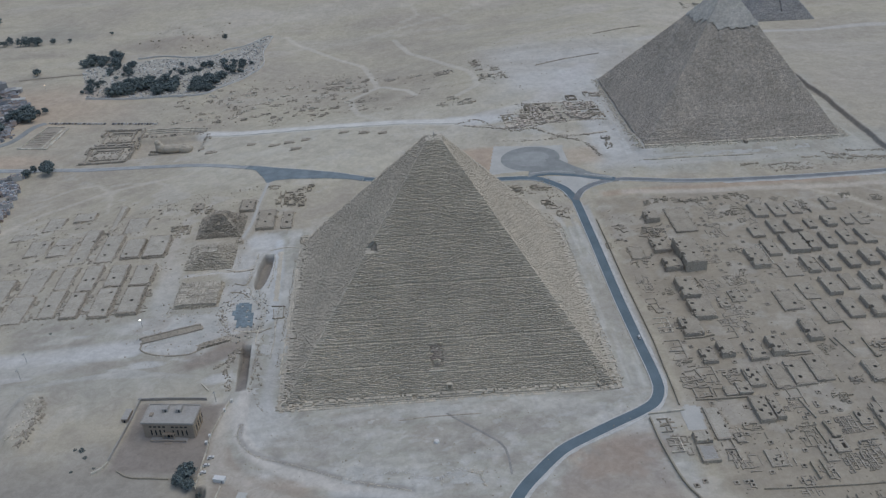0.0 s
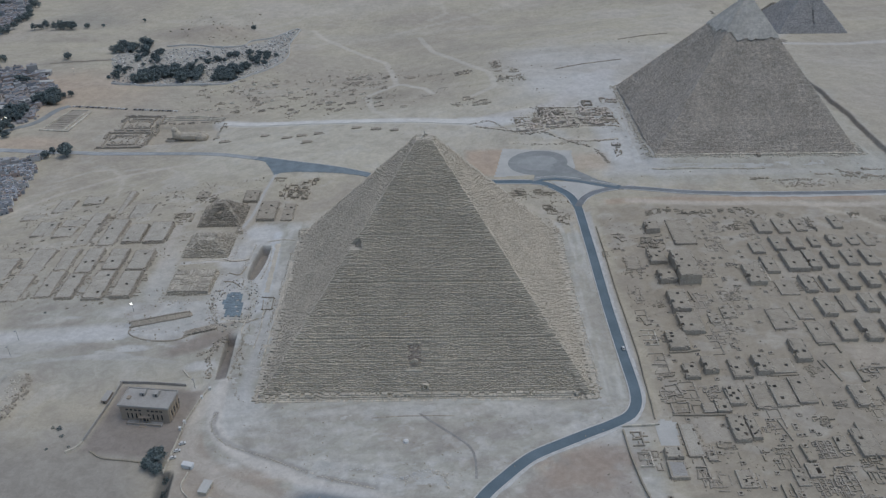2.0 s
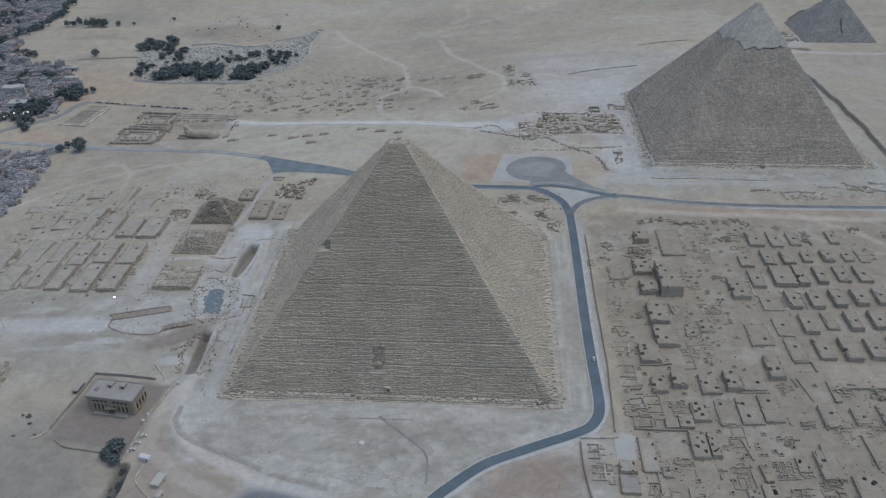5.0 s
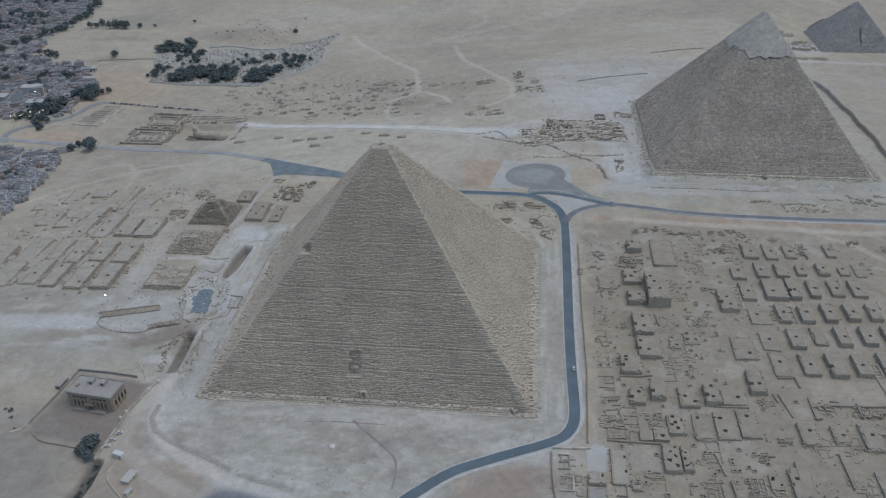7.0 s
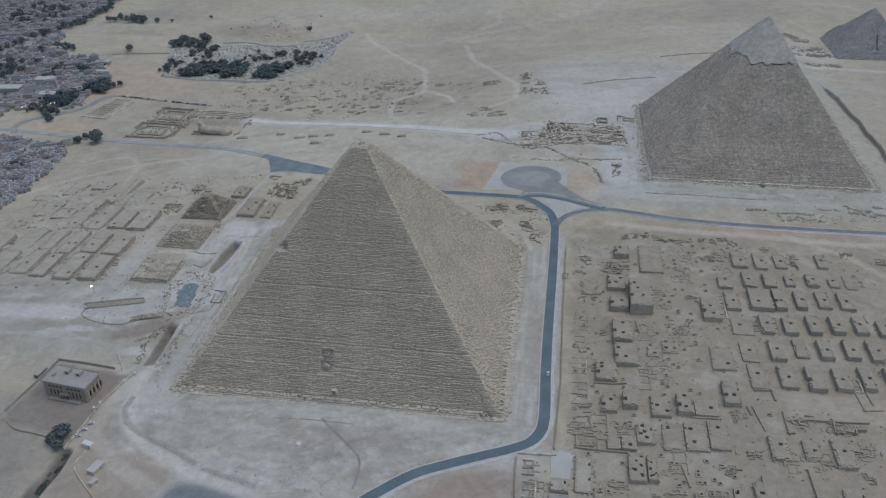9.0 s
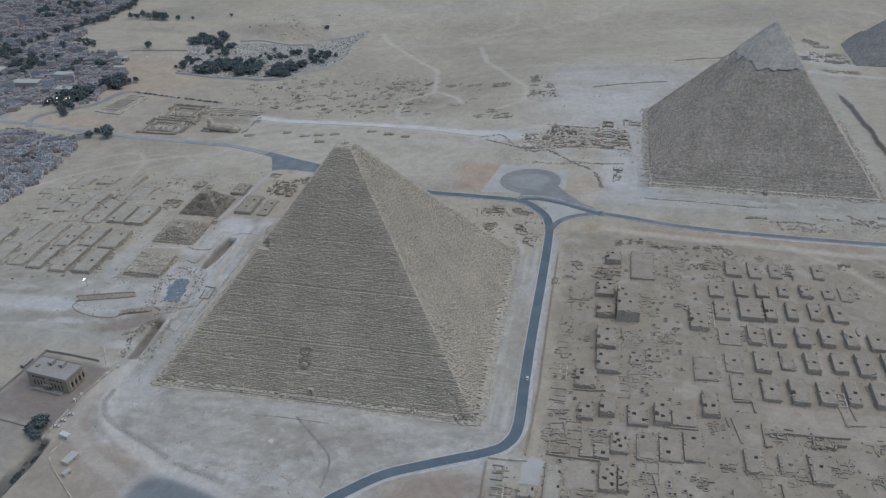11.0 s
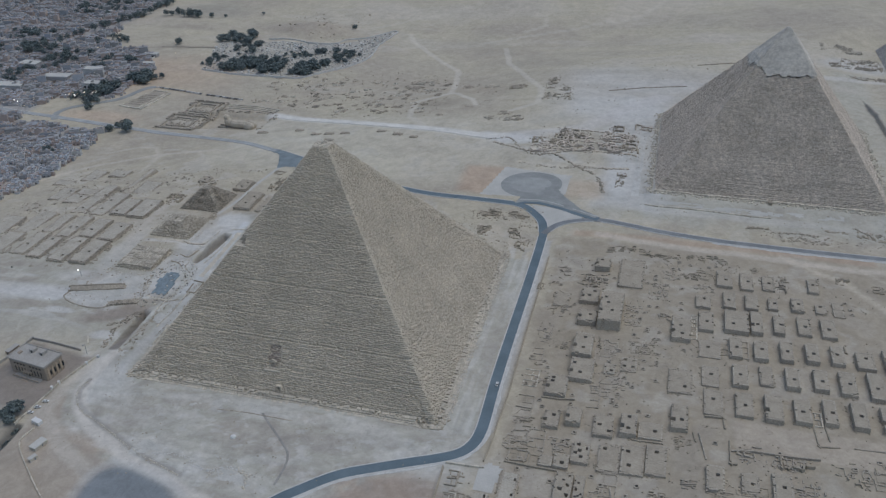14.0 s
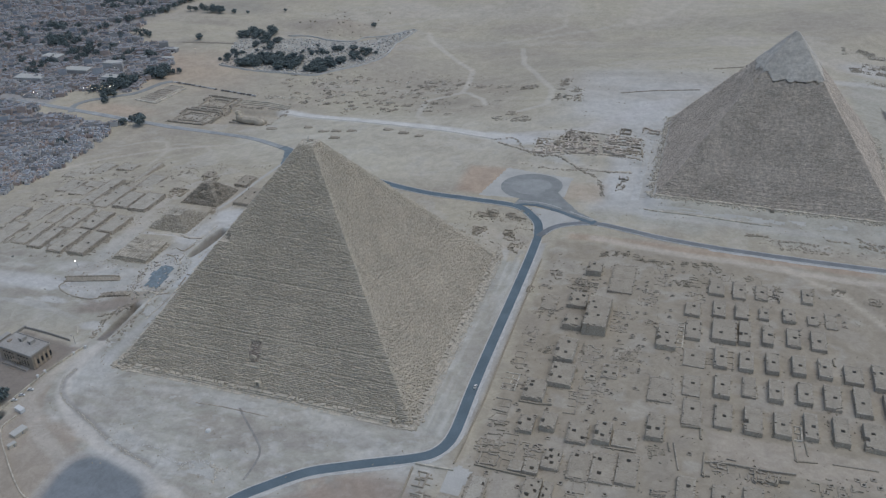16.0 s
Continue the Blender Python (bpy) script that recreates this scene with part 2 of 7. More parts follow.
# ---- mesh helpers ----
def quad_mesh(name, verts, quads, mats, which=None):
    verts, quads = np.asarray(verts, np.float32), np.asarray(quads, np.int32)
    me = bpy.data.meshes.new(name)
    me.vertices.add(len(verts))
    me.vertices.foreach_set("co", verts.ravel())
    me.loops.add(len(quads) * 4)
    me.loops.foreach_set("vertex_index", quads.ravel())
    me.polygons.add(len(quads))
    me.polygons.foreach_set("loop_start", np.arange(len(quads), dtype=np.int32) * 4)
    me.polygons.foreach_set("loop_total", np.full(len(quads), 4, np.int32))
    for m in mats if isinstance(mats, (list, tuple)) else [mats]:
        me.materials.append(m)
    if which is not None:
        me.polygons.foreach_set("material_index", np.asarray(which, np.int32))
    me.update(calc_edges=True)
    me.validate()
    me.shade_flat()
    return me


def child(name, me, parent, label="", kind=""):
    ob = new(name, me)
    ob.parent = parent
    return tagged(ob, label, kind=kind)


def part(name, bm, mat, parent, label=""):
    me = bpy.data.meshes.new(name)
    bm.to_mesh(me)
    bm.free()
    for m in mat if isinstance(mat, (list, tuple)) else [mat]:
        me.materials.append(m)
    return child(name, me, parent, label)


def thing(name, x, y, z, label, category, group="", kind="", turn=0.0):
    ob = new(name)
    ob.matrix_world = pose(x, y, z, 0, 0, turn)
    ob.empty_display_size = 0.5
    return tagged(ob, label, category, group, kind)


BOX_QUADS = np.array([(0, 1, 5, 4), (1, 2, 6, 5), (2, 3, 7, 6), (3, 0, 4, 7), (4, 5, 6, 7), (3, 2, 1, 0)])


def boxes(items, jitter=0.0, seed=0, taper=0.0):
    """Quads of many boxes, each (cx, cy, z0, sx, sy, sz, turn in degrees)."""
    a = np.array(items, float)
    rng = np.random.default_rng(seed)
    corner = np.array([(-.5, -.5, 0), (.5, -.5, 0), (.5, .5, 0), (-.5, .5, 0), (-.5, -.5, 1), (.5, -.5, 1), (.5, .5, 1), (-.5, .5, 1)])
    v = corner[None] * a[:, None, 3:6]
    if taper:
        v[:, 4:, :2] *= 1 - taper
    c, s = np.cos(np.radians(a[:, 6])), np.sin(np.radians(a[:, 6]))
    x = v[..., 0] * c[:, None] - v[..., 1] * s[:, None]
    y = v[..., 0] * s[:, None] + v[..., 1] * c[:, None]
    v = np.stack([x, y, v[..., 2]], -1) + a[:, None, :3]
    if jitter:
        v += rng.uniform(-jitter, jitter, v.shape) * np.minimum(a[:, None, 3:6], 1.5)
    q = (BOX_QUADS[None] + 8 * np.arange(len(a))[:, None, None]).reshape(-1, 4)
    return v.reshape(-1, 3), q


def box_part(name, items, mat, parent, label="", jitter=0.0, seed=0, taper=0.0, kind=""):
    v, q = boxes(items, jitter, seed, taper)
    return child(name, quad_mesh(name, v, q, mat), parent, label, kind)


def bevel_box(sx, sy, sz, bevel=0.05, z0=0.0, x=0.0, y=0.0):
    bm = bmesh.new()
    bmesh.ops.create_cube(bm, size=1, matrix=Matrix.Translation((x, y, z0 + sz / 2)) @ Matrix.Diagonal((sx, sy, sz, 1)))
    bmesh.ops.bevel(bm, geom=bm.edges[:], offset=bevel, segments=1, affect="EDGES")
    return bm


def tube(r0, r1, length, sides=8, m=Matrix()):
    bm = bmesh.new()
    bmesh.ops.create_cone(bm, cap_ends=True, segments=sides, radius1=r0, radius2=r1, depth=length, matrix=m @ Matrix.Translation((0, 0, length / 2)))
    return bm


def columns(heights, cell, base=-2.0, wobble=0.25, seed=0, follow=None):
    """A block of square columns of differing height: heights[i, j] above the origin's ground, nan where there is none."""
    nx, ny = heights.shape
    verts, quads = [], []
    H = np.full((nx + 2, ny + 2), np.nan)
    H[1:-1, 1:-1] = heights
    for i in range(1, nx + 1):
        for j in range(1, ny + 1):
            z = H[i, j]
            if np.isnan(z):
                continue
            x0, x1, y0, y1 = (i - 1) * cell, i * cell, (j - 1) * cell, j * cell
            k = len(verts)
            verts += [(x0, y0, z), (x1, y0, z), (x1, y1, z), (x0, y1, z)]
            quads.append((k, k + 1, k + 2, k + 3))
            for di, dj, a, b in ((0, -1, 0, 1), (1, 0, 1, 2), (0, 1, 2, 3), (-1, 0, 3, 0)):
                w = H[i + di, j + dj]
                w = base if np.isnan(w) else w
                if w < z - 1e-6:
                    p, q = verts[k + a], verts[k + b]
                    e = len(verts)
                    verts += [(p[0], p[1], w), (q[0], q[1], w), q, p]
                    quads.append((e, e + 1, e + 2, e + 3))
    v = np.array(verts)
    key = v[:, 0] * 12.9898 + v[:, 1] * 78.233 + np.round(v[:, 2] * 0.4) * 3.7 + seed
    v[:, 0] += wobble * (np.modf(np.sin(key) * 43758.5)[0])
    v[:, 1] += wobble * (np.modf(np.cos(key * 1.3) * 24634.6)[0])
    if follow is not None:
        v[:, 2] += follow(v[:, 0], v[:, 1])
    return v, quads


# ---- the ground ----
def axis(fine0, fine1, step, far, extra=()):
    inner = np.arange(fine0, fine1 + step / 2, step)
    out, s = [], step
    p = fine1
    while p < far:
        s *= 1.09
        p += s
        out.append(p)
    left, s, p = [], step, fine0
    while p > -far:
        s *= 1.09
        p -= s
        left.append(p)
    return np.unique(np.concatenate([left[::-1], inner, out, extra]))


SAND = np.array((0.445, 0.401, 0.308))
CHALK = np.array((0.412, 0.40, 0.345))
OCHRE = np.array((0.42, 0.31, 0.225))
OLIVE = np.array((0.366, 0.328, 0.257))
# wheel tracks, paths and the loop's dark bank edge: points, half width, strength, tint
TRACKS_A = [
    ([(-141, -96), (-141, -120), (-139, -140), (-128, -158), (-105, -174), (-70, -190), (-30, -203), (10, -215)], 5.0, 0.9, (0.56, 0.53, 0.475)),
    ([(-150, -112), (-153, -140), (-150, -165), (-120, -190), (-70, -215)], 6.0, 0.6, (0.50, 0.46, 0.40)),
    ([(-171, 120), (-166, 150), (-164, 190), (-158, 258)], 3.4, 0.4, (0.52, 0.49, 0.44)),
    ([(-136, 110), (-133, 60), (-131, 20), (-133, -10)], 4.5, 0.7, (0.53, 0.545, 0.54)),
    ([(-126, -20), (-124, -60), (-125, -110)], 5.0, 0.5, (0.50, 0.50, 0.485)),
]
TRACKS_B = [
    # low bank by the dirt loop, its dark slope drawn as tint only
    ([(-140, -128), (-140, -140), (-133, -152), (-122, -160), (-107, -166), (-70, -182), (-30, -195)], 2.2, 0.75, (0.31, 0.295, 0.27)),
    ([(-165, 64), (-150, 96), (-135, 100)], 3.0, 0.6, (0.54, 0.53, 0.50)),
    ([(-170, 30), (-160, 40), (-155, 60)], 2.0, 0.5, (0.33, 0.31, 0.28)),
    ([(-330, -43), (-272, -37), (-219, -32), (-160, -20)], 9.0, 0.7, (0.52, 0.51, 0.48)),
    ([(-229, 60), (-232, 110), (-228, 170), (-210, 200)], 4.0, 0.45, (0.50, 0.46, 0.40)),
    ([(-440, 180), (-400, 235), (-340, 280), (-270, 300), (-230, 285), (-215, 250)], 4.0, 0.6, (0.52, 0.47, 0.39)),
]
TRACKS_C = [
    ([(-210, 62), (-190, 64), (-165, 62)], 2.5, 0.8, (0.54, 0.52, 0.48)),
    ([(190, 158), (240, 150), (320, 146), (400, 142), (520, 150)], 5.0, 0.75, (0.54, 0.48, 0.40)),
    ([(345, 150), (390, 120), (430, 70), (470, 30)], 4.0, 0.6, (0.52, 0.46, 0.37)),
    ([(400, 150), (440, 110), (500, 80)], 3.0, 0.5, (0.52, 0.46, 0.37)),
    ([(-265, 439), (-164, 412), (-67, 386), (30, 369), (62, 364)], 10.0, 0.85, (0.58, 0.565, 0.52)),
    ([(40, 372), (75, 362), (105, 352)], 10.0, 0.9, (0.60, 0.59, 0.55)),
]
TRACKS_D = [
    ([(60, 365), (100, 372), (150, 400), (190, 470), (230, 520)], 14.0, 0.6, (0.53, 0.51, 0.48)),
    ([(-200, 850), (-180, 810), (-132, 742), (-69, 669), (-54, 592), (-48, 544), (-84, 503), (-78, 460), (-71, 428), (-44, 395)], 4.5, 0.6, (0.55, 0.515, 0.44)),
    ([(-48, 544), (-40, 543), (-8, 508), (2, 478)], 3.5, 0.75, (0.55, 0.515, 0.44)),
    ([(-20, 790), (2, 706), (54, 588), (77, 537), (82, 477), (54, 450)], 4.5, 0.6, (0.555, 0.52, 0.445)),
    ([(-51, 991), (15, 974), (23, 921), (-4, 885)], 5.0, 0.45, (0.525, 0.487, 0.405)),
]
TRACKS_E = [
    ([(-60, 820), (60, 900), (180, 1000), (260, 1250)], 6.0, 0.45, (0.53, 0.49, 0.41)),
    ([(330, 620), (420, 640), (600, 632), (900, 640)], 8.0, 0.6, (0.54, 0.52, 0.48)),
    ([(-300, 860), (-180, 960), (-60, 1120), (-120, 1500)], 7.0, 0.4, (0.53, 0.49, 0.41)),
    ([(-408, 280), (-381, 304), (-356, 304), (-333, 271), (-322, 216)], 3.0, 0.5, (0.52, 0.48, 0.40)),
    ([(-340, 300), (-319, 298), (-289, 289), (-262, 265), (-249, 228)], 3.0, 0.5, (0.52, 0.48, 0.40)),
]
TRACKS = TRACKS_A + TRACKS_B + TRACKS_C + TRACKS_D + TRACKS_E


def town_edge(y):
    """How far east of the plateau the town begins."""
    return np.interp(y, (-150, 115, 198, 340, 352, 436, 446, 568, 640, 690, 912, 1400), (-440, -435, -433, -457, -595, -595, -515, -530, -575, -700, -716, -900))


def ground_tone(x, y):
    tone = np.ones((len(x), 3)) * SAND
    wob = (patch(x / 30, y / 30, 4) - 0.5) * 30
    big = patch(x / 140 + 9, y / 140, 4)

    def over(mask, colour):
        nonlocal tone
        tone = tone * (1 - mask[:, None]) + np.asarray(colour) * mask[:, None]

    over(0.55 * smooth((big - 0.5) * 5), (0.37, 0.325, 0.265))
    over(0.5 * smooth((0.42 - big) * 6), (0.48, 0.43, 0.36))
    over(0.6 * box_mask(x + wob, y + wob, -270, 235, 190, 430, 50), (0.515, 0.48, 0.39))
    # stony eastern and western burial grounds
    over(0.8 * box_mask(x + wob, y + wob, -430, -10, -185, 230, 40), OLIVE * 1.15)
    over(0.9 * box_mask(x + wob * .4, y + wob * .4, 158, -330, 430, 150, 16), OLIVE * (0.94, 0.915, 0.90))
    # chalky aprons of both great pyramids
    over(0.95 * box_mask(x + wob * .3, y + wob * .3, -150, -208, 142, -100, 18), CHALK)
    over(0.95 * box_mask(x + wob * .3, y + wob * .3, -152, -118, -100, 128, 16), CHALK)
    over(0.9 * box_mask(x + wob * .1, y + wob * .1, 100, -118, 139, 105, 6), CHALK * 1.03)
    over(0.75 * box_mask(x + wob, y + wob, -330, -100, -150, 40, 60), CHALK * 0.95)
    over(0.85 * box_mask(x + wob, y + wob, 188, 195, 500, 262, 30), CHALK * 0.98)
    over(0.85 * box_mask(x + wob, y + wob, 178, 210, 240, 520, 26), (0.50, 0.495, 0.465))
    over(0.7 * box_mask(x + wob, y + wob, 100, 420, 330, 640, 80), (0.50, 0.488, 0.452))
    over(0.6 * box_mask(x + wob, y + wob, 440, 210, 485, 660, 20), CHALK)
    streak = patch(x / 60, y / 16, 4)
    over(0.5 * smooth((streak - 0.50) * 8) * box_mask(x, y, -150, -215, 142, -112, 20), (0.36, 0.33, 0.29))
    over(0.38 * smooth((0.47 - streak) * 8) * box_mask(x, y, -150, -215, 142, -112, 20), (0.56, 0.548, 0.51))
    over(0.8 * box_mask(x + wob * .03, y, 145.0, -112, 151.5, 140, 1.5), (0.46, 0.452, 0.425))
    # brown patches, hollows darkened by tone alone, and chalk crumbs on the northern apron
    for cx, cy, rx, ry, strength, tint in ((40, -150, 34, 7, .5, (.345, .325, .29)), (-2, -192, 12, 6, .75, (.335, .31, .26)), (-18, -186, 14, 4, .5, (.335, .31, .26)), (75, -138, 30, 6, .4, (.36, .34, .305)), (-70, -150, 26, 8, .3, (.37, .355, .325)), (-40, -192, 26, 5, .45, (.53, .528, .495)), (-95, -162, 30, 5, .35, (.53, .526, .49)), (-20, -122, 90, 5, .4, (.53, .53, .495)), (20, -168, 20, 4, .3, (.52, .52, .50)), (-35, -134, 7, 2.5, .6, (.33, .325, .30))):
        d = np.hypot((x - cx + wob * .35) / rx, (y - cy - 0.12 * (x - cx) + wob * .25) / ry)
        over(strength * smooth((1.3 - d) / 0.7), tint)
    crack = np.abs(rough(x / 26 + 11, y / 13 + 0.2 * np.sin(x / 17), 4) - 0.5)
    over(0.5 * smooth((0.014 - crack) * 90) * smooth((patch(x / 38, y / 24, 3) - 0.42) * 8) * box_mask(x, y, -140, -205, 140, -114, 10), (0.30, 0.285, 0.255))
    fleck = rough(x / 7 + 3, y / 4.5, 3)
    over(0.4 * smooth((fleck - 0.60) * 12) * box_mask(x, y, -140, -208, 140, -114, 10), (0.325, 0.305, 0.27))
    over(0.4 * smooth((0.38 - fleck) * 12) * box_mask(x, y, -140, -208, 140, -114, 10), (0.55, 0.545, 0.52))
    strip = rough(x / 3.5 + 8, y / 34, 4)
    over(0.5 * smooth((strip - 0.52) * 9) * box_mask(x, y, 115, -118, 141, 125, 5), (0.36, 0.345, 0.315))
    over(0.5 * smooth((0.46 - strip) * 9) * box_mask(x, y, 115, -118, 141, 125, 5), (0.55, 0.545, 0.51))
    mott = rough(x / 21 + 5, y / 21, 4)
    over(0.30 * smooth((mott - 0.56) * 9) * box_mask(x, y, -420, -230, 480, 420, 60), (0.33, 0.295, 0.25))
    over(0.22 * smooth((0.43 - mott) * 9) * box_mask(x, y, -420, -230, 480, 420, 60), (0.54, 0.52, 0.48))
    rill = rough(x / 46 + 2, y / 9 + 0.3 * np.sin(x / 30), 4)
    over(0.5 * smooth((rill - 0.58) * 10) * box_mask(x, y, -330, -60, -150, 5, 24), (0.31, 0.275, 0.235))
    over(0.45 * smooth((0.42 - rill) * 10) * box_mask(x, y, -330, -70, -150, 5, 24), (0.58, 0.575, 0.56))
    foot = rough(x / 8 + 4, y / 26, 4)
    over(0.55 * smooth((foot - 0.55) * 10) * box_mask(x, y, -168, -120, -112, 130, 12), (0.34, 0.32, 0.285))
    over(0.5 * smooth((0.43 - foot) * 10) * box_mask(x, y, -168, -120, -112, 130, 12), (0.55, 0.545, 0.51))
    dune = patch(x / 210 + 4, y / 75, 4)
    over(0.4 * smooth((dune - 0.52) * 7) * smooth((y - 430) / 120), (0.365, 0.325, 0.27))
    over(0.4 * smooth((0.44 - dune) * 7) * smooth((y - 430) / 120), (0.49, 0.45, 0.385))
    over(0.75 * smooth(1.4 - np.hypot((x + 55) / 34, (y - 492) / 26) + wob * .012), (0.34, 0.305, 0.24))
    over(0.4 * smooth(1.4 - np.hypot((x + 90) / 90, (y - 800) / 50) + wob * .012), (0.37, 0.335, 0.27))
    over(0.4 * smooth(1.4 - np.hypot((x - 60) / 60, (y - 700) / 40) + wob * .012), (0.37, 0.335, 0.27))
    over(0.6 * smooth(1.4 - np.hypot((x + 610) / 70, (y - 925) / 65) + wob * .012), (0.30, 0.28, 0.235))
    over(0.55 * smooth(1.5 - np.hypot((x + 582 - 0.8 * (y - 795)) / 34, (y - 795) / 14) + wob * .012), (0.31, 0.275, 0.225))
    over(0.55 * smooth((9 - line_distance(x + wob * .2, y + wob * .2, [(-590, 680), (-530, 690), (-483, 697)])) / 6), (0.30, 0.27, 0.225))
    over(0.4 * smooth((mott - 0.5) * 8) * smooth(1.5 - np.hypot((x + 370) / 80, (y - 860) / 90)), (0.28, 0.25, 0.205))
    # bare white chalk east of the great pyramid
    for cx, cy, rx, ry, tilt, strength in ((-247, -39, 34, 10, 0.12, 0.75), (-217, -56, 13, 4, 0.0, 0.8), (-163, -78, 11, 6, 0.2, 0.7), (-196, -37, 22, 6, 0.2, 0.45), (-137, 60, 8, 46, 0.0, 0.8), (-166, 58, 16, 7, 0.0, 0.6), (-123, 10, 6, 60, 0.0, 0.45), (-150, 112, 16, 14, 0.0, 0.75), (-158, 70, 22, 50, 0.0, 0.35), (-150, 12, 20, 26, 0.0, 0.4), (-128, -128, 16, 24, 0.0, 0.4), (-300, -52, 40, 9, 0.1, 0.35), (-195, -8, 60, 13, 0.05, 0.55), (-166, 22, 16, 22, 0.0, 0.5), (-170, 75, 12, 14, 0.0, 0.45), (-222, 40, 10, 40, 0.0, 0.4), (72, 352, 26, 9, -0.2, 0.7), (200, 282, 16, 44, 0.0, 0.55), (180, 470, 60, 40, 0.0, 0.4), (120, 318, 40, 8, -0.3, 0.4), (300, 215, 110, 8, 0.0, 0.35), (225, 560, 60, 30, 0.2, 0.35)):
        d = np.hypot((x - cx + wob * .15) / rx, (y - cy - tilt * (x - cx) + wob * .15) / ry)
        over(strength * smooth((1.25 - d) / 0.6), (0.555, 0.55, 0.52))
    # brown earth between the ramps and the sloping cut
    over(0.85 * smooth((1.3 - np.hypot((x + 168 + wob * .2) / 22, (y + 50 - 0.5 * (x + 168) + wob * .2) / 9)) / 0.6), (0.285, 0.245, 0.205))
    # grey litter of the walled graveyard
    over(0.55 * in_graveyard(x, y), (0.365, 0.36, 0.33))
    # swept sandy platform south of the tomb rows
    over(0.75 * box_mask(x + wob * .05, y + wob * .05, 300, -95, 410, -69, 3), (0.415, 0.36, 0.288))
    # pale ruins field before the third pyramid
    over(0.6 * smooth((1.3 - np.hypot((x - 485 + wob * .3) / 50, (y - 705 + wob * .3) / 32)) / 0.6), (0.52, 0.51, 0.485))
    # ochre fills beside the roads
    over(0.7 * box_mask(x + wob * .3, y + wob * .3, 40, 224, 80, 286, 12), OCHRE)
    over(0.4 * box_mask(x + wob * .3, y + wob * .2, 150, 226, 185, 262, 16), OCHRE * 1.05)
    over(0.6 * box_mask(x + wob * .3, y + wob * .2, 168, 152, 420, 163, 6), OCHRE)
    over(0.6 * smooth((mott - 0.42) * 6) * smooth(1.3 - np.hypot((x - 95) / 36, (y + 182) / 22) + wob * .02), OCHRE)
    over(0.6 * box_mask(x + wob * .3, y + wob * .3, 58, -228, 128, -158, 12) * smooth((0.78 * (x - 58) - y - 190) / 8), (0.345, 0.285, 0.235))
    over(0.55 * smooth((mott - 0.40) * 6) * smooth(1.4 - np.hypot((x + 105) / 44, (y + 198) / 22) + wob * .02), OCHRE * 1.05)
    over(0.5 * smooth(1.3 - np.hypot((x + 500) / 130, (y - 560) / 90) + wob * .01), OCHRE * 1.1)
    over(0.5 * smooth(1.3 - np.hypot((x + 500) / 70, (y - 385) / 26) + wob * .01), OCHRE * 1.2)
    over(0.9 * box_mask(x + wob, y + wob, -460, -420, -163, -150, 50), (0.305, 0.28, 0.24))
    # brown ground outside the dirt loop
    loop = np.interp(x, (-145, -140, -133, -122, -107, -70, -30, 10), (-128, -141, -152, -160, -165.5, -182, -195, -206))
    over(0.85 * smooth((loop - 13 - y + wob * .2) / 9) * smooth((x + 158) / 10) * smooth((30 - x) / 40), (0.365, 0.315, 0.255))
    # yard of the rest house
    over(0.9 * box_mask(x - 0.1 * (y + 130), y + 0.12 * (x + 185), -214, -166, -155, -102, 4), (0.265, 0.232, 0.2))
    # boat pit and sloping cut: stony floors painted darker for the shade inside
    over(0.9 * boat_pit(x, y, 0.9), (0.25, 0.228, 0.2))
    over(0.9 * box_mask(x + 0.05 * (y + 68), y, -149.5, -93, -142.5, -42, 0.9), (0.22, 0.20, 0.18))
    over(0.55 * smooth((patch(x / 25, y / 25, 4) - 0.55) * 6) * box_mask(x, y, -240, -70, -150, 0, 20), (0.31, 0.27, 0.225))
    over(0.5 * smooth(1.3 - np.hypot((x + 366) / 100, (y - 830) / 60) + wob * .01), (0.36, 0.31, 0.25))
    over(0.5 * smooth(1.2 - np.hypot((x + 20) / 60, (y - 560) / 26) + wob * .01), (0.35, 0.30, 0.235))
    over(0.5 * box_mask(x, y, 486, 170, 820, 650, 30), (0.39, 0.353, 0.295))
    # brown scarp rock, with the shade on its face added to the tone
    over(0.8 * box_mask(x + 0.10 * np.maximum(y - 420, 0) + 7 * (rough(x / 16, y / 16, 3) - 0.5), y, 479, 205, 483, 545, 1.8), (0.29, 0.265, 0.235))
    over(0.9 * smooth((6.0 - line_distance(x, y, DITCH)) / 2), (0.13, 0.125, 0.11))
    # town ground, its tone raised for the haze over the dark lanes
    over(0.85 * smooth((town_edge(y) + wob * .2 - x) / 12) * smooth((y + 150) / 100), (0.33, 0.32, 0.31))
    for points, half, strength, tint in TRACKS:
        d = line_distance(x + wob * .12, y + wob * .12, points)
        over(strength * smooth((half - d) / (half * 0.9) + 0.35), tint)
    # dark oiled gravel ground with soft dusty edges
    angle = np.arctan2(y + 235, x + 46)
    pad = np.hypot(x + 46, y + 235) - 34 - 13 * np.exp(-((angle - 2.3) / 0.5) ** 2) + wob * .10
    over(0.93 * smooth((3 - pad) / 9), (0.20, 0.225, 0.24))
    over(0.35 * smooth(1 - np.abs(pad - 2) / 6), (0.44, 0.45, 0.45))
    speck = rough(x / 3.1, y / 3.1, 2)
    return np.clip(tone * (0.945 + 0.11 * speck)[:, None], 0.02, 0.9)


GRAVEYARD = [(-453, 592), (-397, 585), (-351, 583), (-297, 585), (-274, 604), (-243, 648), (-224, 697), (-226, 740), (-230, 776), (-226, 850), (-246, 840), (-276, 785), (-300, 764), (-340, 757), (-440, 745), (-490, 790), (-500, 735)]


def in_graveyard(x, y):
    return in_shape(GRAVEYARD)(x, y).astype(float)


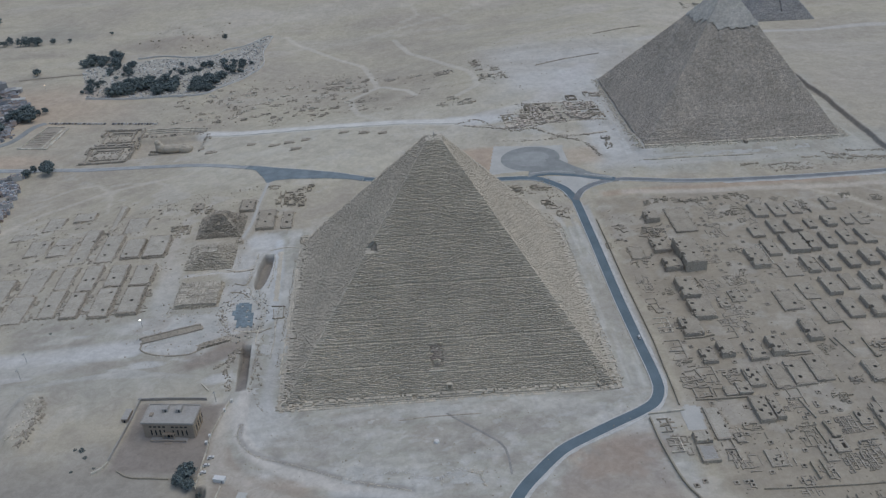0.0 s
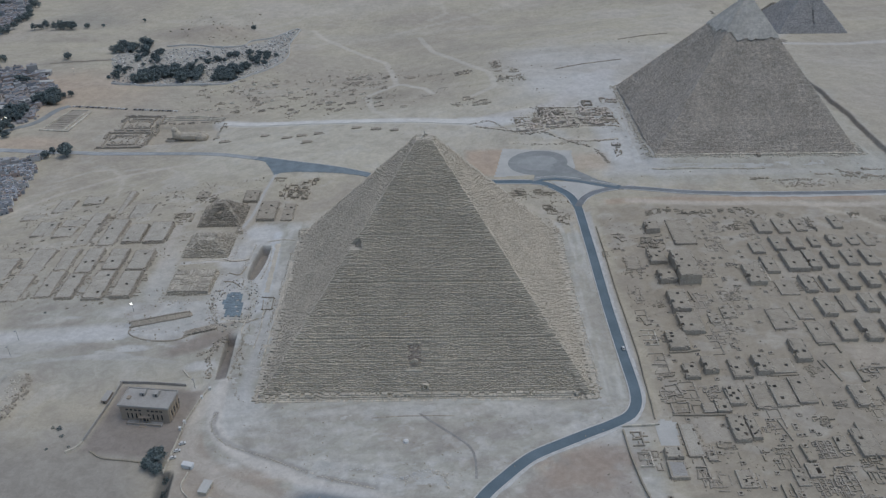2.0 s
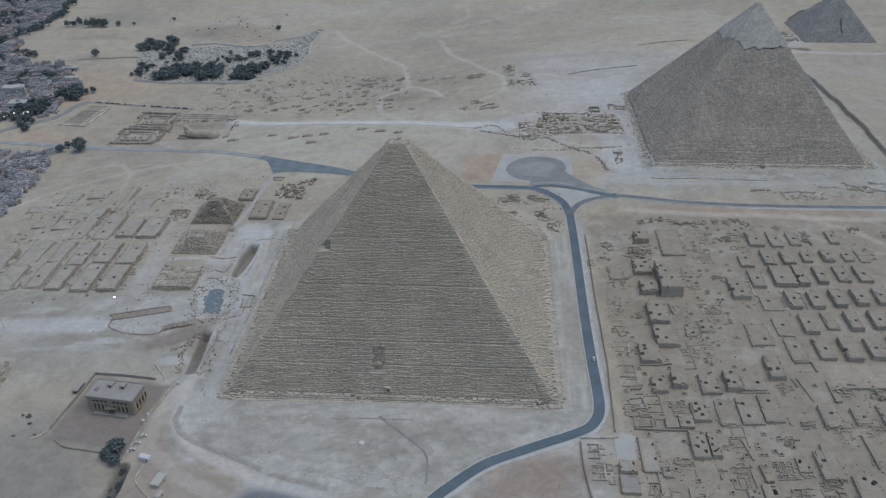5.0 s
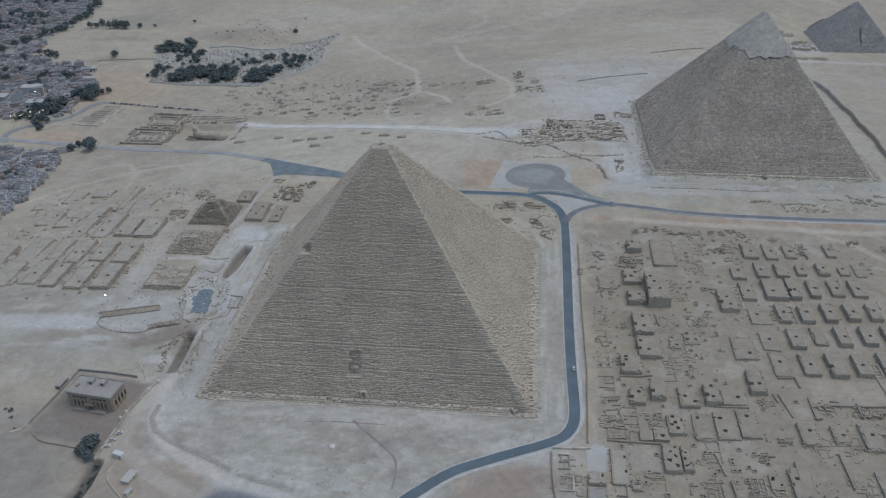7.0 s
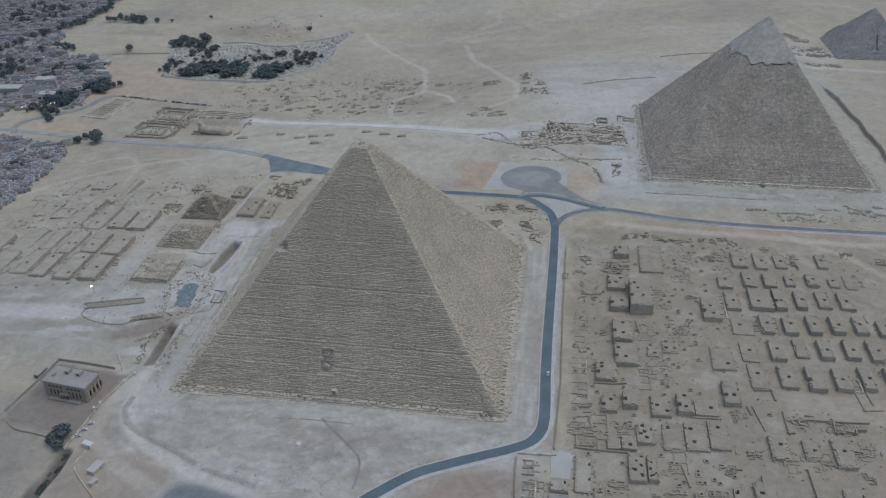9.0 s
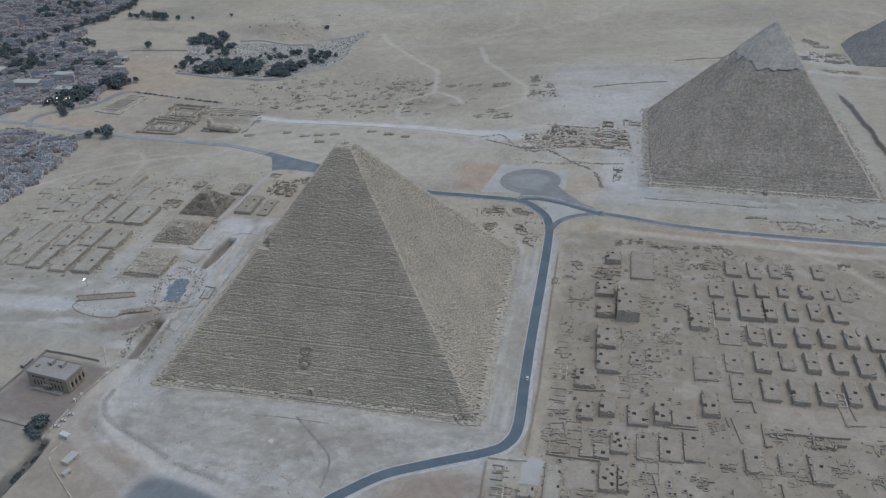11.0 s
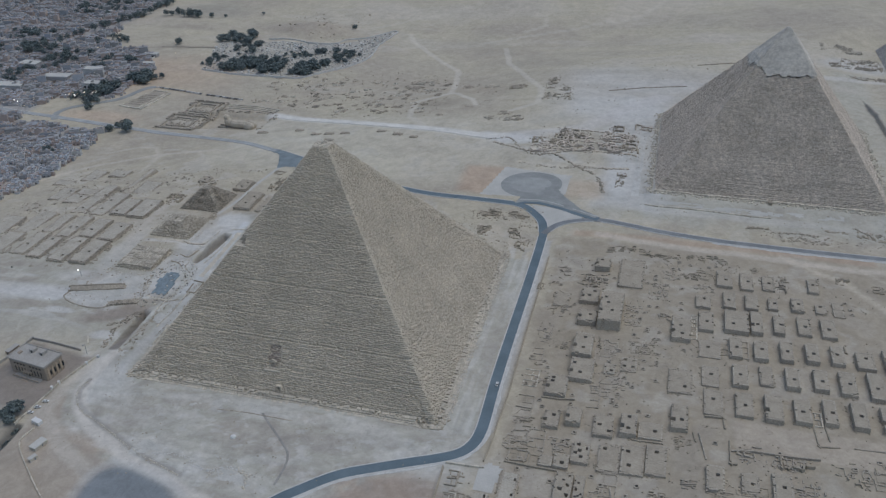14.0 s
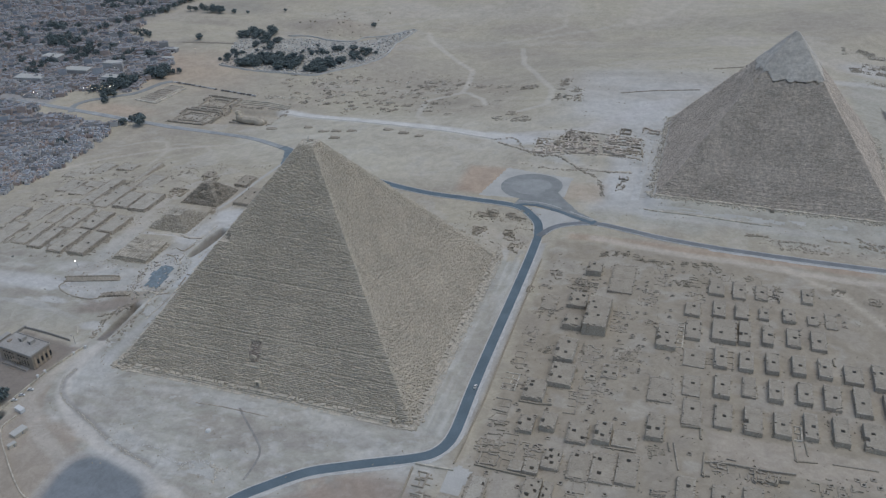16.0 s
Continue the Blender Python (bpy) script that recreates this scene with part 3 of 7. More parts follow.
OPENINGS = []


def build_ground():
    xs = axis(-520, 520, 3.0, 4800, np.concatenate([np.arange(-154, -136, 0.5), np.arange(-136, 142, 1.5), np.arange(462, 485, 0.6)]))
    ys = axis(-260, 790, 3.0, 4800, np.concatenate([np.arange(31, 91, 1.0), np.arange(-96, -40, 1.0), np.arange(-209, -112, 1.0)]))
    gx, gy = np.meshgrid(xs, ys, indexing="ij")
    x, y = gx.ravel(), gy.ravel()
    v = np.stack([x, y, ground(x, y)], -1)
    n, m = len(xs), len(ys)
    i = (np.arange(n - 1)[:, None] * m + np.arange(m - 1)[None]).ravel()
    q = np.stack([i, i + m, i + m + 1, i + 1], -1)
    # open the ground over shafts and under hollow tombs
    low_x, high_x, low_y, high_y = x[q].min(1), x[q].max(1), y[q].min(1), y[q].max(1)
    whole = np.ones(len(q), bool)
    for x0, y0, x1, y1 in OPENINGS:
        whole &= ~((low_x >= x0) & (high_x <= x1) & (low_y >= y0) & (high_y <= y1))
    q = q[whole]
    me = quad_mesh("ground", v, q, M_GROUND)
    tone = np.ones((len(v), 4), np.float32)
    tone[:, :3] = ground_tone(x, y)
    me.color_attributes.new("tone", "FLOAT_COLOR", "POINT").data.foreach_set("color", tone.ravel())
    me.shade_smooth()
    return tagged(new("ground", me), "beige desert sand with chalky aprons and wheel tracks", "ground", kind="structure")



# ---- roads, kerbs and paving ----
def spline(points, step=4.0):
    p = np.array(points, float)
    p = np.vstack([2 * p[0] - p[1], p, 2 * p[-1] - p[-2]])
    out = []
    for k in range(1, len(p) - 2):
        a, b, c, d = p[k - 1], p[k], p[k + 1], p[k + 2]
        n = max(2, int(np.linalg.norm(c - b) / step))
        for t in np.arange(n) / n:
            out.append(0.5 * (2 * b + (c - a) * t + (2 * a - 5 * b + 4 * c - d) * t * t + (3 * b - a - 3 * c + d) * t ** 3))
    out.append(p[-2])
    return np.array(out)


def ribbon(path, offsets, lift, closed_box=0.0):
    """A strip along a path; offsets across it, lifted off the ground. With closed_box it is a bar of that height."""
    t = np.gradient(path, axis=0)
    t /= np.linalg.norm(t, axis=1)[:, None]
    side = np.stack([-t[:, 1], t[:, 0]], -1)
    pts = path[:, None] + side[:, None] * np.array(offsets)[None, :, None]
    z = ground(pts[..., 0], pts[..., 1]) + lift
    v = np.concatenate([pts, z[..., None]], -1)
    if closed_box:
        low = v.copy()
        low[..., 2] -= closed_box
        v = np.concatenate([low[:, :1], v, low[:, -1:]], 1)
    n, m = v.shape[:2]
    i = (np.arange(n - 1)[:, None] * m + np.arange(m - 1)[None]).ravel()
    return v.reshape(-1, 3), np.stack([i, i + m, i + m + 1, i + 1], -1)


MAIN_ROAD = [(22, -226), (31, -208), (38.5, -197.5), (46.5, -189), (58, -177.2), (69, -168.4), (87, -159), (105, -150), (123, -141.2), (134.5, -133.5), (140.6, -123), (142.4, -112), (142.6, -100), (141.8, -72), (141.4, -46), (141.2, -10), (141.4, 30), (141.6, 73), (141.5, 121), (141, 152)]
EAST_ROAD = [(141, 152), (136, 174), (126, 190), (112, 204), (90, 209), (55, 210), (20, 211), (-20, 217), (-62, 229)]
MIDDLE_ROAD = [(-62, 229), (-100, 246), (-150, 268), (-190, 292)]
TOWN_ROAD = [(-190, 292), (-252, 327), (-322, 347), (-400, 355), (-470, 362), (-560, 372), (-650, 380)]
WEST_ROAD = [(141, 152), (150, 168), (164, 178), (187, 183), (215, 178), (250, 171), (312, 166), (385, 166), (453, 168), (560, 176), (760, 190)]
LINK_ROAD = [(108, 212), (128, 212), (150, 203), (170, 192), (187, 184)]
OVAL_ROAD = [(132, 246), (144, 225), (158, 208)]
ALL_ROADS = [MAIN_ROAD, EAST_ROAD, MIDDLE_ROAD, TOWN_ROAD, WEST_ROAD, LINK_ROAD, OVAL_ROAD]


def in_shape(points):
    pts = np.array(points, float)

    def test(x, y):
        ins = np.zeros(np.shape(x), bool)
        j = len(pts) - 1
        for i in range(len(pts)):
            (xi, yi), (xj, yj) = pts[i], pts[j]
            hit = ((yi > y) != (yj > y)) & (x < (xj - xi) * (y - yi) / (yj - yi + 1e-12) + xi)
            ins ^= hit
            j = i
        return ins
    return test


WIDENING = [(-200, 302), (-178, 276), (-167, 250), (-162, 235), (-155, 240), (-135, 240), (-100, 235), (-73, 229), (-73, 238), (-100, 250), (-150, 272), (-190, 298)]


def road(points, width, label, kerbs=(True, True), mat=None, lift=0.28):
    path = spline(points, 3.0)
    h = width / 2
    v, q = ribbon(path, np.linspace(-h, h, 6), lift, 0.5)
    ob = tagged(new("road", quad_mesh("road", v, q, mat or M_ASPHALT)), label, "road", kind="structure")
    t = np.gradient(path, axis=0)
    t /= np.linalg.norm(t, axis=1)[:, None]
    for on, sign in zip(kerbs, (-1, 1)):
        if not on:
            continue
        edge = path + sign * (h + 0.4) * np.stack([-t[:, 1], t[:, 0]], -1)
        clear = np.ones(len(edge), bool)
        for other in ALL_ROADS:
            if other is not points:
                clear &= line_distance(edge[:, 0], edge[:, 1], other) > 5.2
        clear &= ~in_shape(WIDENING)(edge[:, 0], edge[:, 1])
        runs = np.split(np.arange(len(edge)), np.flatnonzero(np.diff(clear.astype(int))) + 1)
        for run in runs:
            if len(run) > 2 and clear[run[0]]:
                v, q = ribbon(edge[run], np.array((-0.35, 0.35)), lift + 0.22, 0.8)
                child("kerb", quad_mesh("kerb", v, q, M_KERB), ob, "white painted stone kerb")
    return ob


road(MAIN_ROAD, 7.4, "blue-grey asphalt road with pale kerbs")
road(EAST_ROAD, 7.8, "blue-grey asphalt road curving behind the pyramid", lift=0.31)
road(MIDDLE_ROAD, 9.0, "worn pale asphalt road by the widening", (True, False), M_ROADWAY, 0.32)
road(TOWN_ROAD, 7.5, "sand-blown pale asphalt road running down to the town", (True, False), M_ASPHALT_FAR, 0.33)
road(WEST_ROAD, 6.4, "worn grey asphalt road between the two pyramids", mat=M_ASPHALT_GREY, lift=0.34)
road(LINK_ROAD, 7.4, "short asphalt link beside the paved island", (False, True), lift=0.37)
road(OVAL_ROAD, 11.0, "dusty asphalt branch leading into the oval turning place", (False, False), M_ASPHALT_OLD, lift=0.40)


def shoulder(points, near, far, first, last, label):
    """A chalky strip beside a road, between two distances from its middle, with a ragged outer edge."""
    path = spline(points, 3.0)
    path = path[int(first * len(path)):int(last * len(path))]
    v, q = ribbon(path, np.linspace(near, far, 4), 0.17, 0.4)
    fade = np.tile(np.array([0, 0, .4, .8, 1, 1]), len(path))
    v[:, :2] += (np.stack([rough(v[:, 0] / 7, v[:, 1] / 7, 3), rough(v[:, 0] / 7 + 20, v[:, 1] / 7, 3)], -1) - 0.5) * 2.6 * fade[:, None]
    return tagged(new("road_shoulder", quad_mesh("road_shoulder", v, q, M_SHOULDER)), label, "pavement", kind="structure")


shoulder(MAIN_ROAD, -4.3, -6.2, 0.0, 0.9, "chalky white shoulder along the asphalt road")
shoulder(WEST_ROAD, -3.9, -6.0, 0.25, 1.0, "pale sandy shoulder along the asphalt road")


def draped(name, x0, y0, x1, y1, inside, mat, lift, label, category, step=2.0):
    """Paving that follows the ground, where inside(x, y) holds."""
    xs, ys = np.arange(x0, x1 + step, step), np.arange(y0, y1 + step, step)
    gx, gy = np.meshgrid(xs, ys, indexing="ij")
    m = len(ys)
    i = (np.arange(len(xs) - 1)[:, None] * m + np.arange(m - 1)[None]).ravel()
    q = np.stack([i, i + m, i + m + 1, i + 1], -1)
    cx, cy = gx.ravel()[q].mean(1), gy.ravel()[q].mean(1)
    q = q[inside(cx, cy)]
    v = np.stack([gx.ravel(), gy.ravel(), ground(gx, gy).ravel() + lift], -1)
    used, inv = np.unique(q, return_inverse=True)
    return tagged(new(name, quad_mesh(name, v[used], inv.reshape(-1, 4), mat)), label, category, kind="structure")


def rounded(name, cx, cy, radius, squash, mat, lift, label):
    """A round piece of paving that follows the ground; radius(angle) gives its outline."""
    a = np.linspace(0, 2 * math.pi, 97)[:-1]
    f = np.concatenate([np.linspace(0.02, 0.9, 14), [1.0]])
    rr = radius(a)[None] * f[:, None]
    x, y = cx + rr * np.cos(a)[None], cy + squash * rr * np.sin(a)[None]
    v = np.stack([x, y, ground(x, y) + lift], -1).reshape(-1, 3)
    n = len(a)
    i, k = np.arange(len(f) - 1)[:, None] * n, np.arange(n)[None]
    q = np.stack([i + k, i + n + k, i + n + (k + 1) % n, i + (k + 1) % n], -1).reshape(-1, 4)[:, ::-1]
    return tagged(new(name, quad_mesh(name, v, q, mat)), label, "pavement", kind="structure")


draped("paved_square", 66, 212, 160, 295, in_shape([(66, 221), (149, 226), (151, 273), (79, 289)]), M_PAVE, 0.20, "pale paved square with an oval turning place", "pavement", 1.5)
rounded("turning_oval", 113, 250, lambda a: 31 + 0 * a, 28.5 / 31, M_ASPHALT_OLD, 0.30, "dusty grey asphalt oval worn pale in the middle")
draped("paved_island", 110, 150, 190, 215, in_shape([(121, 207), (148, 201), (176, 187), (160, 182), (148, 171), (143, 164), (138, 180)]), M_PAVE, 0.24, "pale paved triangular island between the road branches", "pavement", 1.2)
draped("dusty_junction", 96, 180, 188, 250, in_shape([(104, 208), (112, 212), (128, 213), (150, 204), (170, 193), (184, 186), (186, 190), (168, 203), (152, 224), (138, 246), (122, 232), (108, 224)]), M_ASPHALT_OLD, 0.385, "dusty asphalt where the oval meets the road", "pavement", 0.9)
rounded("turning_oval_middle", 112.5, 249.5, lambda a: 20.5 + 0.8 * np.sin(3 * a), 17.5 / 20.5, material("pale_worn_asphalt", (0.325, 0.333, 0.32), 0.9, 0.1, 0.8, 0.14, 10.0, 0.1), 0.36, "worn pale middle of the asphalt oval")
draped("road_widening", -204, 226, -70, 304, in_shape(WIDENING), M_ROADWAY, 0.27, "asphalt widening where a path meets the road", "road", 1.2)
path = spline([(-158, 257), (-161, 225), (-164, 190), (-166, 150), (-171, 122)], 3.0)
v, q = ribbon(path, np.linspace(-1.3, 1.3, 3), 0.16, 0.4)
tagged(new("footpath", quad_mesh("footpath", v, q, M_PAVE)), "pale narrow footpath past the small pyramids", "path", kind="structure")
draped("temple_pavement", 205, 236, 226, 456, lambda x, y: in_shape([(213, 238), (219.5, 238), (219.5, 454), (213, 454)])(x, y) & (patch(x / 5, y / 12, 3) > 0.36), M_SHOULDER, 0.35, "pale stone pavement along the second pyramid", "pavement", 1.5)
draped("forecourt_pavement", 205, 222, 420, 236, lambda x, y: in_shape([(211, 225), (330, 224), (405, 228), (405, 234), (330, 231), (211, 232)])(x, y) & (patch(x / 11, y / 4, 3) > 0.44), M_PAVE, 0.22, "worn pale stone pavement before the second pyramid", "pavement", 1.5)
draped("tomb_terrace", 144, -165, 168, -130, in_shape([(148, -162.5), (160, -162.5), (163, -141), (154.5, -138), (148, -144)]), M_PAVE, 0.3, "pale paved terrace before the restored tombs", "pavement", 1.5)


# ---- pyramids ----
def course_levels(height, low, high, seed, thick=()):
    rng = np.random.default_rng(seed)
    z, out = 0.0, [0.0]
    while z < height - low:
        f = z / height
        step = rng.uniform(low, high) * (1.25 - 0.45 * f)
        if any(abs(z - k) < step * 0.6 for k in thick):
            step *= 1.7
        z += step
        out.append(min(z, height))
    out[-1] = height
    return out


def face_blocks(half, top_half, height, levels, width, jitter, rise, seed, keep=None, push=None, proud=0.0, depth=4.0, shift=0.45, worn=0.07, undercut=0.16, corner=0.0, weave=0.0, gaps=0.025):
    """Blocks of one face, the one towards -y, in rows that step back as they rise; local axes, base centre at the origin."""
    rng = np.random.default_rng(seed)
    wave = Lattice(seed + 5)
    V = []
    for z0, z1 in zip(levels, levels[1:]):
        nick = rng.uniform(0, 0.7)
        back = z1 / height * (half - top_half)
        reach = half - z1 / height * (half - top_half) - 0.1 - nick * min(1.0, 1.2 * jitter)
        n = max(2, int(2 * reach / width * 1.15) + 2)
        w = rng.uniform(0.6, 1.5, n) * width
        edge = -reach + np.concatenate([[0], np.cumsum(w)])
        edge = edge[edge < reach - 0.3 * width]
        edge = np.append(edge, reach)
        a, b = edge[:-1], edge[1:]
        mid = (a + b) / 2
        k = len(mid)
        y = -half + back - proud + rng.uniform(-jitter, jitter, k) + (wave(mid / 14, np.full(k, z0 / 3), 3) - 0.5) * jitter * 2.6
        if weave:
            y = y + (wave(mid / 3.6, np.full(k, 3.7 * z0), 2) - 0.5) * weave
        y = y + rng.uniform(-shift, shift) * jitter + (0.28 * width if rng.random() < worn else 0.0)
        missing = rng.random(k) < gaps
        y = y + missing * rng.uniform(0.3, 0.8, k) * width
        if push is not None:
            y = y + push(mid, z0)
        y = y + (np.abs(mid) > reach - 3.0) * rng.uniform(0, 1.6, k) * jitter
        if corner:
            y = y + corner * smooth((np.abs(mid) - reach + 15) / 12) * smooth((20 - z0) / 14) * rng.uniform(0, 1, k)
        zt = z1 + rng.uniform(-rise, rise, k) + (wave(mid / 3.5 + 60, np.full(k, 2.9 * z0), 2) - 0.5) * 0.5 * weave
        zb = np.full(k, z0 - 0.5)
        good = np.ones(k, bool) if keep is None else keep(mid, np.full(k, z0))
        yb = y + min(depth, 0.8 * reach + 0.3)
        a2, b2 = a + rng.uniform(0, 0.06, k) * width, b - rng.uniform(0, 0.06, k) * width
        skew = rng.uniform(-0.08, 0.08, k) * width
        block = np.stack([
            np.stack([a2, y + skew + undercut, zb], -1), np.stack([b2, y - skew + undercut, zb], -1),
            np.stack([b2, yb, zb], -1), np.stack([a2, yb, zb], -1),
            np.stack([a2, y + skew, zt], -1), np.stack([b2, y - skew, zt + rng.uniform(-rise, rise, k) * .6], -1),
            np.stack([b2, yb, zt], -1), np.stack([a2, yb, zt], -1)], 1)
        V.append(block[good])
    V = np.concatenate(V)
    quads = np.array([(0, 1, 5, 4), (4, 5, 6, 7), (1, 2, 6, 5), (3, 0, 4, 7)])
    q = (quads[None] + 8 * np.arange(len(V))[:, None, None]).reshape(-1, 4)
    return V.reshape(-1, 3), q


def turned(v, degrees_):
    c, s = math.cos(radians(degrees_)), math.sin(radians(degrees_))
    return np.stack([v[:, 0] * c - v[:, 1] * s, v[:, 0] * s + v[:, 1] * c, v[:, 2]], -1)


def frustum(half, top, height, z0=-2.0):
    c = np.array([(-half, -half, z0), (half, -half, z0), (half, half, z0), (-half, half, z0), (-top, -top, height), (top, -top, height), (top, top, height), (-top, top, height)], float)
    return c, BOX_QUADS


def great_pyramid():
    H, half, top = 141.5, 114.3, 6.0
    p = thing("great_pyramid", 0, 0, 0.0, "huge stepped limestone pyramid stripped of its casing", "pyramid")
    levels = course_levels(H, 0.62, 1.0, 3, (19, 31, 44, 62, 88, 104))

    def recess(u, z):
        return 1.8 * ((np.abs(u + 8) < 4.6) & (15.0 < z < 28.0)) + 9.0 * ((u < -44.5) & (80.0 < z < 86.0))

    def east_recess(u, z):
        return 9.0 * ((u > 44.5) & (80.0 < z < 86.0))

    for side in range(4):
        v, q = face_blocks(half, top, H, levels, 1.05, 0.44, 0.17, 40 + side, push=(recess, None, None, east_recess)[side], shift=0.2, worn=0.02, undercut=0.16, corner=2.6, weave=0.6, gaps=0.09)
        child("masonry", quad_mesh("masonry", turned(v, 90 * side), q, M_STONE), p, kind="stuff")
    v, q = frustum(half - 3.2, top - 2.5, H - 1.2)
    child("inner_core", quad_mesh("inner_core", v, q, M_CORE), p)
    # pale casing blocks left along the foot, two broken courses on a level footing
    rng = np.random.default_rng(8)
    for side in range(4):
        row = []
        for z0, front, width, keep in ((-0.9, -3.6, 1.6, 0.78), (-0.5, -1.5, 1.7, 0.98), (0.70, -0.5, 1.4, 0.92), (1.8, 0.4, 1.3, 0.7)):
            x = -111.0
            while x < 111:
                w = rng.uniform(0.7, 1.4) * width
                worn = patch(x / 9 + 40 * side, z0, 2)
                if rng.random() < keep - 0.9 * max(0.0, worn - 0.58) - 0.5 * (abs(x) > 100):
                    row.append((x + w / 2, -half + front + 1.2 + rng.uniform(-.12, .12), z0, w * 0.97, 2.4, 1.16 + rng.uniform(-.14, .14), rng.uniform(-2, 2)))
                x += w
        v, q = boxes(row, 0.04, side)
        child("casing_course", quad_mesh("casing_course", turned(v, 90 * side), q, M_FOOT), p, "pale squared casing stones along the foot", "stuff")
    # loose rubble at the foot, heaped at the corners
    rubble = []
    for k in range(2000):
        side, u = rng.integers(4), rng.uniform(-116, 116)
        if rng.random() < 0.5:
            u = math.copysign(116 - abs(rng.normal(0, 8)), u)
        s = rng.uniform(0.3, 1.0) * (1.5 if abs(u) > 102 else 1.0)
        d = abs(rng.normal(0, 1.4)) * (1.5 if abs(u) > 102 else 1)
        x, y = turned(np.array([[u, -114.6 - 0.7 * d, 0.0]]), 90 * side)[0, :2]
        rubble.append((x, y, gz(x, y) - 0.2, s, s * rng.uniform(.6, 1.2), s * rng.uniform(.5, .9), rng.uniform(0, 90)))
    box_part("fallen_rubble", rubble, M_STONE, p, "loose limestone rubble heaped round the foot", 0.15, 4, kind="stuff")
    # gabled entrance high on the face, with its ledge and the forced opening below
    door = thing("entrance", -8, -100.6, 16.0, "gabled stone entrance in a smooth recess", "")
    door.parent = p
    worn = []
    for i in range(6):
        for j in range(13):
            if (i in (0, 5) and rng.random() < 0.55) or rng.random() < 0.08:
                continue
            worn.append(((i - 2.5) * 1.5 + rng.uniform(-.3, .3), 0.765 * j + 1.7 + rng.uniform(-.5, .6), -0.4 + 1.0 * j, rng.uniform(1.2, 1.9), 1.8, rng.uniform(0.8, 1.3), rng.uniform(-6, 6)))
    box_part("recess_wall", worn, material("eroded_brown_masonry", (0.335, 0.288, 0.245), 0.95, 0.35, 0.9, 0.2, 5.0, 0.6), door, "eroded brown masonry of the recess", 0.12, 6, kind="stuff")
    for k, (w, h, y) in enumerate(((4.6, 1.8, 1.4), (3.4, 1.4, 1.0))):
        for sgn in (-1, 1):
            bm = bmesh.new()
            bmesh.ops.create_cube(bm, size=1, matrix=Matrix.Translation((sgn * w / 4, y, 4.4 - 0.9 * k)) @ Matrix.Rotation(sgn * math.atan2(h, w / 2), 4, "Y") @ Matrix.Diagonal((math.hypot(w / 2, h), 1.3, 1.1, 1)))
            bmesh.ops.bevel(bm, geom=bm.edges[:], offset=0.1, segments=1, affect="EDGES")
            part("gable_beam", bm, M_STONE, door, "leaning stone gable beam")
    part("doorway_block", bevel_box(3.6, 1.2, 2.0, 0.1, 0.2, 0, 0.9), M_CORE, door)
    part("ledge", bevel_box(12.0, 3.0, 1.0, 0.15, -2.2, 0, -1.4), M_PALE, door, "pale stone ledge")
    hole = thing("tunnel_mouth", -0.5, -109.3, 4.8, "dark rough tunnel mouth hacked into the courses", "")
    hole.parent = p
    box_part("jamb", [(-1.6, -0.6, 0, 1.0, 2.6, 3.0, 4), (1.6, -0.6, 0, 1.0, 2.6, 2.8, -5), (0, -0.4, 2.8, 3.2, 2.2, 0.7, 0)], M_STONE, hole, jitter=.1)
    # flat black panel added in place of the darkness inside the tunnel
    box_part("tunnel_shade_panel", [(0, 0.5, 0, 2.4, 0.3, 3.0, 0)], M_DARK, hole)
    # broken summit with a few blocks and a mast
    r2 = np.random.default_rng(5)
    top_blocks = [(r2.uniform(-4.6, 4.6), r2.uniform(-4.6, 4.6), H - 1.0, r2.uniform(1, 2), r2.uniform(1, 2), r2.uniform(1.0, 2.0), r2.uniform(0, 30)) for _ in range(26)]
    for k, block in enumerate(top_blocks):
        box_part("summit_block", [block], M_PALE, p, "", 0.1, k)
    box_part("summit_floor", [(0, 0, H - 1.6, 11.4, 11.4, 1.4, 0)], M_STONE, p)
    for dx, dy in ((-0.9, -0.9), (0.9, -0.9), (0, 1.0)):
        m = look((dx * 0.8, dy * 0.8, H - 1), (0, 0, H + 5.0)) @ Matrix.Rotation(math.pi, 4, "X")
        part("mast_leg", tube(0.07, 0.05, 6.0, 6, m), M_STEEL, p, "thin steel mast leg")
    return p


